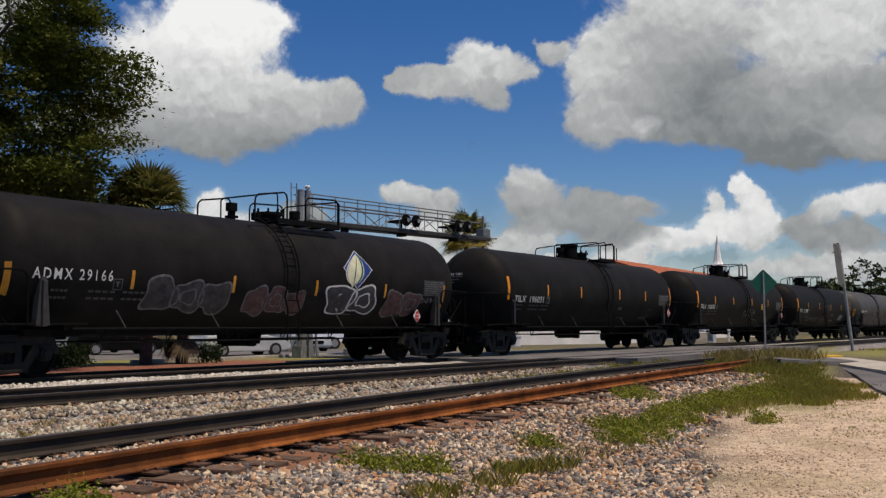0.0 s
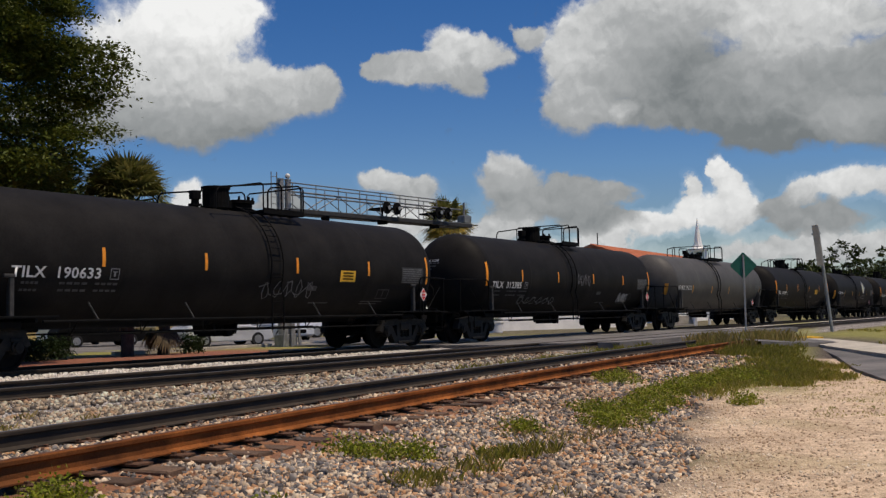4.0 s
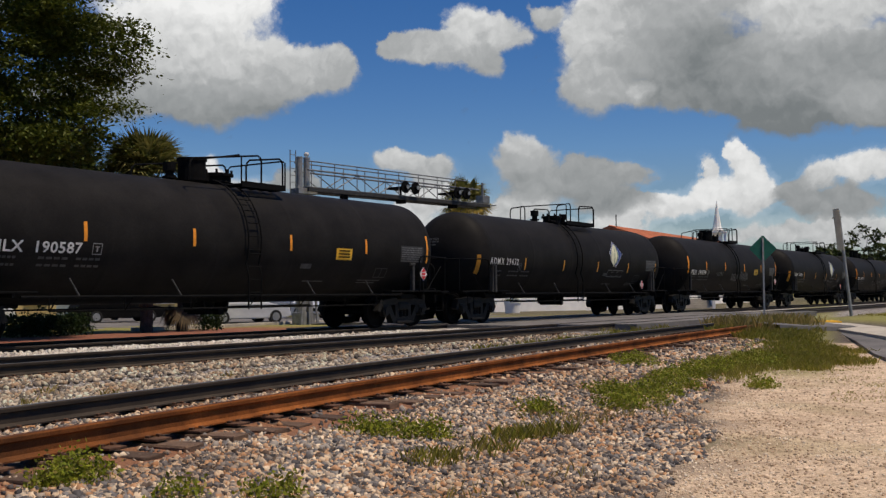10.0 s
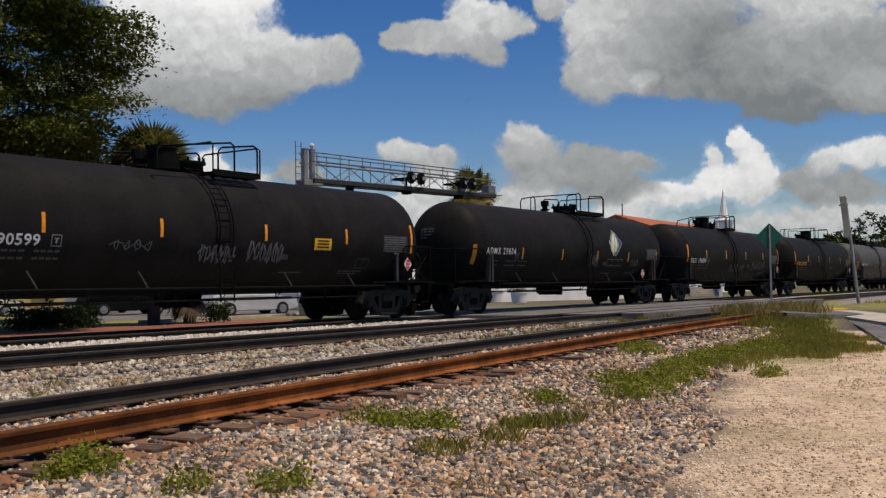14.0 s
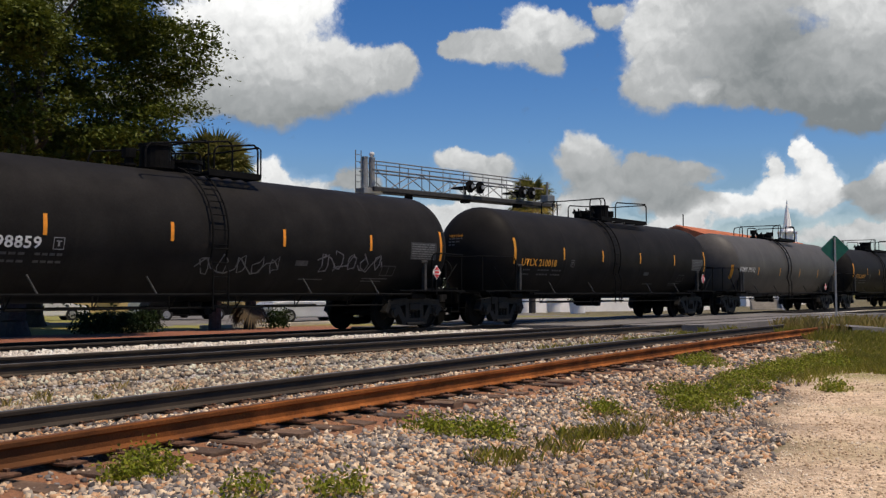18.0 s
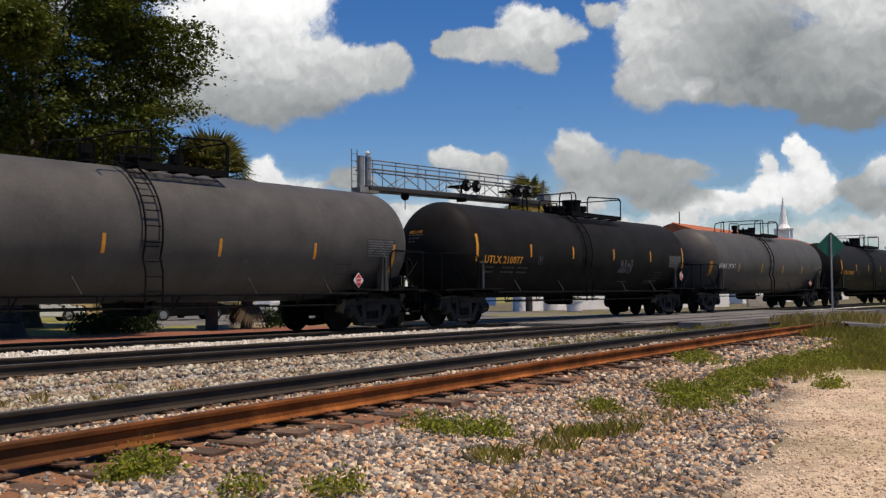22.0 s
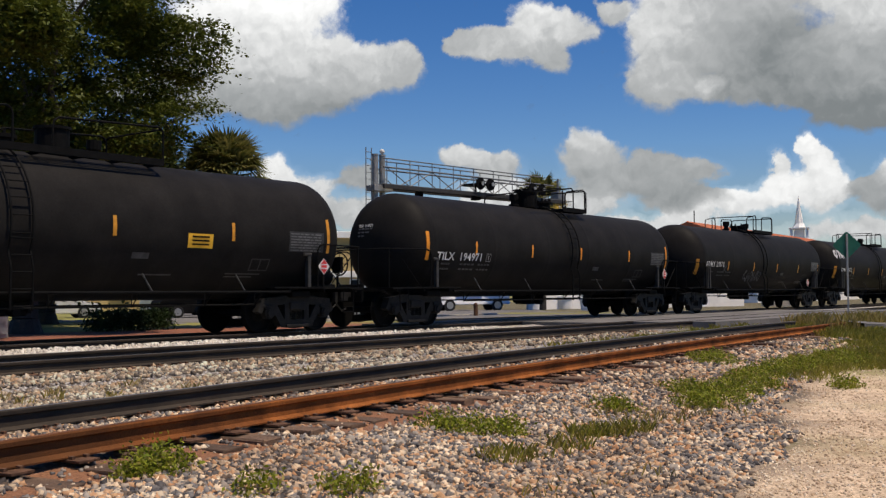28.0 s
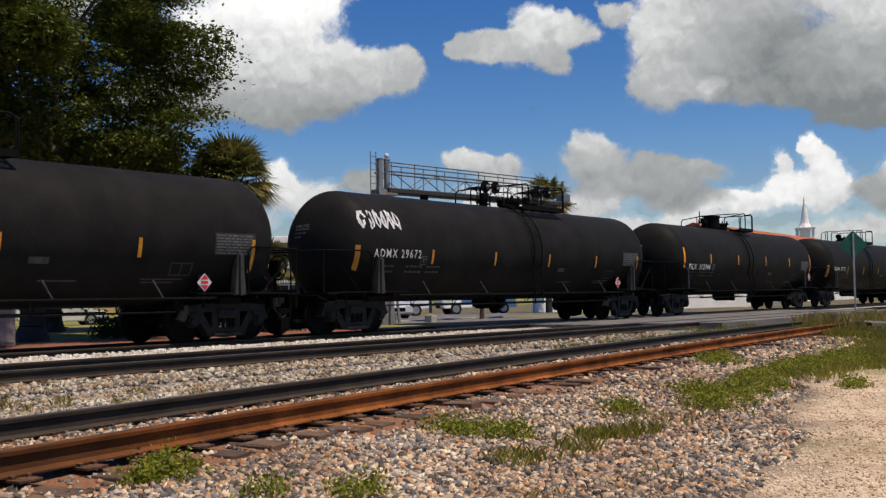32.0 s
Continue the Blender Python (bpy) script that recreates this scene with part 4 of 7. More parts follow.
def tank_car(spec):
    """One tank car, its front towards -x, origin on the rails below its middle."""
    mark, paint, label, bars, markcol, style = spec["mark"], spec["paint"], spec["label"], spec["bars"], spec["ink"], spec["style"]
    car = thing("tank_car", label, "tank car", None, "cars of the tank train")
    put("tank", once("tank_" + paint.name, tank_mesh), paint, car, None, "cylindrical steel tank with domed ends")
    flip = pose(0, 0, 0, 0, 0, 180)
    for k, m in enumerate((None, flip)):
        put("stub_sill", once("sill", sill_mesh), M_DARK, car, m)
        put("coupler", once("coupler", coupler_mesh), M_IRON, car, m)
        put("end_platform", once("platform", platform_mesh), M_DARK, car, m)
        put("uncoupling_lever", once("lever", lever_mesh), M_DARK, car, m)
        for dy in (0, 1):
            put("running_board", once("board", board_mesh), M_DARK, car, (m or pose(0, 0, 0)) @ pose(0, 2.54 * dy, 0))
            put("sill_step", once("step", step_mesh), M_DARK, car, (m or pose(0, 0, 0)) @ pose(0, 2.79 * dy, 0))
        put("end_rail", once("endrail", end_rail_mesh), M_DARK, car, m)
        put("side_rail", once("siderail", side_rail_mesh), M_DARK, car, m)
        for px in (-6.62, 6.72):
            put("saddle_post", once("post_" + style, lambda: post_mesh(style)), M_POST, car, pose(px, 0, 0, 0, 0, 180 * k))
        truck(car, -7.2 if k == 0 else 6.6)
    for x in (-5.2, -3.4, -1.6, 0.2, 2.0, 3.8, 5.2):
        put("hanger", once("hanger", hanger_mesh), M_DARK, car, pose(x, 0, 0))
    for x in (-4.7, -2.1, 2.3, 4.7):
        put("stay", once("stay", stay_mesh), M_POST, car, pose(x, 0, 0))
    put("bottom_outlet", once("outlet", outlet_mesh), M_DARK, car)
    lad = pose(spec.get("lad", 0.0), 0, 0)
    put("ladder", once("ladder", ladder_mesh), M_DARK, car, lad)
    fk = spec["fit"]
    fit = FITTINGS[fk]
    tagged(put("top_platform", once("topplat" + fk, lambda: top_platform_mesh(*fit["plat"])), M_DARK, car, lad), kind="stuff")
    for k, hp in enumerate(fit["hoops"]):
        for s in (-1, 1):
            put("safety_hoop", once("hoop%s%d%d" % (fk, k, s), lambda: hoop_mesh(*hp, 0.98 * s)), M_DARK, car, lad)
    for k in (0, 1):
        put("cross_rail", once("crossrail%s%d" % (fk, k), lambda: cross_rail_mesh(fit["plat"][k])), M_DARK, car, lad)
    put("manway", once("manway" + fk, lambda: manway_mesh(fit["man"])), M_DARK, car, lad)
    for k, x in enumerate(fit["house"]):
        put("valve_housing", once("housing%s%d" % (fk, k), lambda: housing_mesh(x)), M_DARK, car, lad)
    for k, x in enumerate(fit["vents"]):
        put("relief_valve", once("vent%s%d" % (fk, k), lambda: vent_mesh(x)), M_DARK, car, lad)
    put("brake_cylinder", once("brake", brake_mesh), M_DARK, car)
    put("hand_brake", once("hand", wheel_mesh), M_DARK, car)
    # reflective bars
    tall_h, short_h = ((-0.76, -0.02), (-0.46, -0.07)) if style == "gusset" else ((-0.37, 0.43), (-0.18, 0.21))
    drop = spec.get("drop", 0.0)
    tall_h, short_h = [tuple(h - drop for h in p) for p in (tall_h, short_h)]
    along = spec.get("along", (-7.25, -4.5, -1.6, 1.3, 4.2, 7.1) if style == "gusset" else (-6.98, -4.55, -1.7, 1.45, 4.45, 7.35))
    def tall():
        bm = bmesh.new()
        patch(bm, x - 0.045, x + 0.045, *tall_h, 8, 0.01)
        return as_mesh("reflector", bm)
    def short():
        bm = bmesh.new()
        patch(bm, -0.042, 0.042, *short_h, 4)
        return as_mesh("reflector", bm)
    for k, x in enumerate(along):
        if k in (0, 5):
            put("reflector", once("tall%.2f%s%s%s" % (x, style, bars.name, drop), tall), bars, car)
        else:
            put("reflector", once("short%s%s%s" % (style, bars.name, drop), short), bars, car, pose(x, 0, 0))
    # lettering
    if mark:
        for nm, me in zip(("reporting_mark", "car_number"), letters(mark, spec["size"], spec["mx"], spec["mh"], spec["bold"], spec["length"], spec.get("gap", 1.05))):
            put(nm, me, markcol, car)
        me = head_letters(mark, 0.105, 0.62, 0.48, 0.56)
        put("head_mark", me, M_DULL if style == "gusset" else markcol, car)
        tagged(put("small_print", once("headprint", head_print), M_DULL, car), kind="stuff")
    def small():
        rows = []
        for r in range(2):
            for a, b in ((-6.4, -6.0), (-5.55, -4.85), (-4.7, -4.1)):
                rows += [(a + k * (b - a) / 4, a + (k + 0.75) * (b - a) / 4, -0.56 - r * 0.15, 0.05) for k in range(4)]
        rows += [(1.9, 2.3, -0.62, 0.13), (2.2, 3.0, -1.0, 0.035), (4.4, 5.4, -0.95, 0.03), (4.4, 5.2, -1.03, 0.03)]
        return bars_mesh(rows)
    tagged(put("small_print", once("small", small), M_FAINT, car), kind="stuff")
    def table():
        bm = bmesh.new()
        patch(bm, 6.05, 7.15, -0.36, 0.10, 8)
        return as_mesh("data_table", bm)
    def lines():
        bm = bmesh.new()
        for r in range(7):
            x = 6.09
            for w in (0.22, 0.16, 0.12, 0.2, 0.16, 0.13) if r % 2 else (0.3, 0.12, 0.2, 0.14, 0.25):
                if x + w < 7.14:
                    patch(bm, x, x + w - 0.03, -0.34 + r * 0.062, -0.31 + r * 0.062, 1, 0.011)
                x += w
        return as_mesh("table_print", bm)
    tb = put("data_table", once("table" + bars.name, table), M_PANEL, car, None, "grey stencilled data table")
    tagged(put("table_print", once("lines", lines), M_TABLE if bars is M_ORANGE else M_DULL, tb), kind="stuff")
    def square():
        bm = bmesh.new()
        for a, b, c, d in ((0, 0.23, 0, 0.016), (0, 0.23, 0.215, 0.231), (0, 0.016, 0, 0.231), (0.214, 0.23, 0, 0.231), (0.095, 0.135, 0.06, 0.15), (0.06, 0.17, 0.15, 0.17)):
            patch(bm, spec["sx"] + a, spec["sx"] + b, spec["sh"] + c, spec["sh"] + d, 2)
        return as_mesh("stencil_box", bm)
    put("stencil_box", once("square" + spec["fit"], square), M_DULL if style == "gusset" else M_TABLE if bars is M_ORANGE else M_DULL, car)
    def holder():
        bm = bmesh.new()
        for a, b, c, d in ((0, 0.55, 0, 0.03), (0, 0.55, 0.27, 0.3), (0, 0.03, 0, 0.3), (0.52, 0.55, 0, 0.3), (0.26, 0.29, 0, 0.3)):
            patch(bm, 5.0 + a, 5.0 + b, -0.85 + c, -0.85 + d, 2)
        return as_mesh("card_holder", bm)
    put("card_holder", once("holder", holder), M_POST, car)
    # hazard placard on its bracket at the rear corner
    def placard():
        bm = bmesh.new()
        vs = [(7.15 + dx * 0.19, -1.43, 1.52 + dz * 0.19) for dx, dz in ((0, -1), (1, 0), (0, 1), (-1, 0))]
        plate(bm, [(v[0], v[2]) for v in vs], -1.435, -1.425)
        return as_mesh("placard", bm)
    pl = put("placard", once("placard", placard), M_WHITE, car, pose(-1.3, 0.12, -0.26) if style == "gusset" else None, "white and red hazard placard")
    def stem():
        bm = bmesh.new()
        box(bm, 7.12, 7.18, -1.42, -1.38, 1.0, 1.6, 0)
        box(bm, 6.98, 7.32, -1.424, -1.40, 1.36, 1.68, 0)
        return as_mesh("bracket", bm)
    put("bracket", once("stem", stem), M_DARK, pl)
    def mark_red():
        bm = bmesh.new()
        for s in (-1, 1):
            plate(bm, [(7.15, 1.52 + s * 0.165), (7.15 + 0.105, 1.52 + s * 0.06), (7.15 - 0.105, 1.52 + s * 0.06)], -1.441, -1.437)
        plate(bm, [(7.06, 1.55), (7.24, 1.55), (7.24, 1.49), (7.06, 1.49)], -1.441, -1.437)
        return as_mesh("red_print", bm)
    put("red_print", once("redmark", mark_red), M_RED, pl)
    if spec.get("yellow"):
        def yel():
            bm = bmesh.new()
            patch(bm, 3.2, 3.85, -0.36, -0.06, 3)
            return as_mesh("notice", bm)
        nt_ = put("notice", once("yel", yel), M_YELLOW, car, None, "yellow notice")
        put("small_print", once("yelp", lambda: bars_mesh([(3.3, 3.75, -0.3 + k * 0.08, 0.035) for k in range(3)])), M_DARK, nt_).location.y = -0.006
    if spec.get("logo"):
        x, y0 = 2.98, 0.29
        def rows_shape(name, edge, lo, hi, lift, n=16):
            bm = bmesh.new()
            prev = None
            for k in range(n + 1):
                h = lo + (hi - lo) * k / n
                a, b = edge(h)
                cur = (bm.verts.new(wrap(x + a, y0 + h * 0.88, lift)), bm.verts.new(wrap(x + b, y0 + h * 0.88, lift)))
                if prev:
                    bm.faces.new((prev[0], prev[1], cur[1], cur[0]))
                prev = cur
            return as_mesh(name, bm)
        def leaf_shape(name, wide, shift, lift, n=18):
            """A leaf that leans to the right, its stalk running out to the lower left."""
            bm = bmesh.new()
            prev = None
            for k in range(n + 1):
                s = k / n
                cx, cy = -0.27 + 0.33 * s - 0.03 * math.sin(math.pi * s), -0.6 + 1.06 * s
                w = 0.03 if s < 0.1 else 0.03 + 0.35 * math.sin(math.pi * ((s - 0.1) / 0.9) ** 0.75) ** 0.8
                w *= wide
                cur = (bm.verts.new(wrap(x + cx - w + shift, y0 + cy * 0.88, lift)), bm.verts.new(wrap(x + cx + w + shift, y0 + cy * 0.88, lift)))
                if prev:
                    bm.faces.new((prev[0], prev[1], cur[1], cur[0]))
                prev = cur
            return as_mesh(name, bm)
        def l1():
            return rows_shape("emblem", lambda h: (-0.62 + abs(h) + 0.1 * h, 0.62 - abs(h) + 0.1 * h), -0.6, 0.6, 0.007)
        def l2():
            return leaf_shape("emblem_leaf", 1.0, 0.0, 0.014)
        def l3():
            bm = bmesh.new()
            for a, b in (((0, -1), (1, 0)), ((1, 0), (0, 1)), ((0, 1), (-1, 0)), ((-1, 0), (0, -1))):
                for i in range(6):
                    f0, f1 = i / 6, (i + 1) / 6
                    q = [wrap(x + (a[0] + (b[0] - a[0]) * f) * k * 0.62 + 0.1 * (a[1] + (b[1] - a[1]) * f) * k * 0.62, y0 + (a[1] + (b[1] - a[1]) * f) * k * 0.545, 0.011) for f, k in ((f0, 1.0), (f1, 1.0), (f1, 0.955), (f0, 0.955))]
                    bm.faces.new([bm.verts.new(p) for p in q])
            return as_mesh("emblem_edge", bm)
        em = put("emblem", once("l1", l1), M_BLUE, car, None, "blue diamond emblem with a pale leaf")
        lf = put("emblem_leaf", once("l2", l2), M_WHITE, em)
        put("leaf_band", once("l5", lambda: leaf_shape("leaf_band", 0.9, 0.0, 0.018)), M_GREEN, lf)
        put("leaf_face", once("l6", lambda: leaf_shape("leaf_face", 0.76, -0.03, 0.022)), M_CREAM, lf)
        put("leaf_vein", once("l7", lambda: leaf_shape("leaf_vein", 0.06, 0.0, 0.025)), M_GREEN, lf)
        put("emblem_edge", once("l3", l3), M_WHITE, em)
        put("small_print", once("l4", lambda: bars_mesh([(x + a + p, x + a + q, -0.66 + u, v) for a in (-0.7, -0.2, 0.3) for p, q, u, v in ((0, 0.42, 0, 0.03), (0, 0.42, 0.27, 0.03), (0, 0.04, 0, 0.3), (0.38, 0.42, 0, 0.3))])), M_DULL, em)
    for k, g in enumerate(spec.get("graffiti", ())):
        put("graffiti", scribble(len(cars) * 7 + k, *g[:6]), g[6], car)
    for k, g in enumerate(spec.get("bubbles", ())):
        fill_ = put("graffiti", bubble(len(cars) * 5 + k, *g[:5], False), g[5], car, None, "sprayed rounded letters with a pale outline")
        put("graffiti_outline", bubble(len(cars) * 5 + k, *g[:5], True), g[6], fill_)
    cars.append(car)
    return car


def til(no, **k):
    return dict(mark="TILX  " + no, paint=M_BLACK, label="black tank car with white lettering and orange reflector bars", bars=M_ORANGE, ink=M_WHITE, style="slim", bold=0.006, length=2.05, size=0.30, mx=-6.66, mh=-0.42, sx=-4.36, sh=-0.44, fit="til", **k)


def utl(no, **k):
    return dict(mark="UTLX " + no, paint=M_BLACK, label="black tank car with amber lettering and yellow reflector bars", bars=M_AMBER, ink=M_AMBER, style="slim", bold=0.008, length=2.08, size=0.30, mx=-6.6, mh=-0.40, sx=-3.58, sh=-0.40, fit="utl", along=(-6.95, -4.05, -1.42, 1.45, 4.4, 7.3), **k)


def adm(no, paint=M_BLACK, colour="black", **k):
    return dict(mark="ADMX " + no, paint=paint, label=colour + " tank car with narrow white lettering and tapered posts", bars=M_AMBER, ink=M_WHITE, style="gusset", bold=0.003, length=1.84, size=0.30, gap=1.32, mx=-6.86, mh=-0.31, sx=-4.98, sh=-0.49, fit="gusset", **k)


SPECS = [
    adm("29166", logo=True, lad=0.8, graffiti=((2.1, 3.6, -0.95, -0.3, 4, 0.06, M_GRAFW), (6.0, 6.6, -0.6, -0.4, 3, 0.03, M_GRAF)), bubbles=((-4.1, -1.7, -1.0, -0.2, 3, M_GRAFD, M_GRAF), (-1.1, 0.9, -1.0, -0.25, 3, M_GRAFR, M_GRAF), (1.8, 3.8, -1.0, -0.2, 2, M_GRAFD, M_GRAFW), (4.3, 5.9, -1.05, -0.2, 2, M_GRAFR, M_GRAF))),
    til("196031", lad=1.32, along=(-7.02, -4.29, -1.62, 1.89, 4.55, 7.38)), til("190633", lad=1.1, yellow=True, graffiti=((0.2, 2.2, -0.9, -0.3, 5, 0.03, M_DULL),)),
    til("312385", graffiti=((-0.1, 1.2, -0.3, 0.2, 4, 0.03, M_GRAF), (4.2, 5.2, -1.0, -0.5, 5, 0.03, M_GRAFW), (-4.6, -1.6, -1.1, -0.7, 6, 0.03, M_DULL))),
    adm("29652", M_GREY, "grey", lad=-0.35, along=(-7.4, -4.72, -1.77, 1.13, 4.0, 6.9)), til("190587", lad=0.6, yellow=True), adm("29432", logo=True),
    til("190599", lad=0.6, yellow=True, graffiti=((-0.6, 0.5, -0.75, -0.25, 6, 0.04, M_GRAF), (0.9, 2.1, -0.75, -0.15, 6, 0.04, M_GRAF), (-3.0, -1.9, -0.5, -0.25, 4, 0.02, M_DULL))),
    adm("29804", logo=True, lad=0.95, graffiti=((0.7, 1.5, -0.75, -0.15, 4, 0.04, M_GRAF), (4.5, 5.3, -0.7, -0.3, 3, 0.03, M_GRAF))), til("198859", graffiti=((-1.0, 1.5, -0.9, -0.4, 5, 0.03, M_DULL), (2.6, 5.0, -0.8, -0.2, 5, 0.04, M_GRAF))),
    utl("210018"), adm("29942", M_GREY, "grey"), utl("210077", graffiti=((2.0, 3.0, -0.7, -0.1, 4, 0.04, M_GRAF),)),
    adm("29747", M_GREY, "grey"), utl("204593", yellow=True), til("194971", lad=1.0, drop=0.09, along=(-7.03, -4.86, -1.94, 1.0, 4.35, 7.3)),
    adm("29870", graffiti=((-2.6, -0.5, -1.0, -0.4, 6, 0.04, M_GRAF),)),
    adm("29672", lad=1.0, graffiti=((-7.2, -5.7, 0.35, 1.0, 6, 0.06, M_GRAFW),)), til("312344"), adm("29751"), til("190420", yellow=True), adm("29318"), til("312309"),
]
for spec in SPECS:
    tank_car(spec)


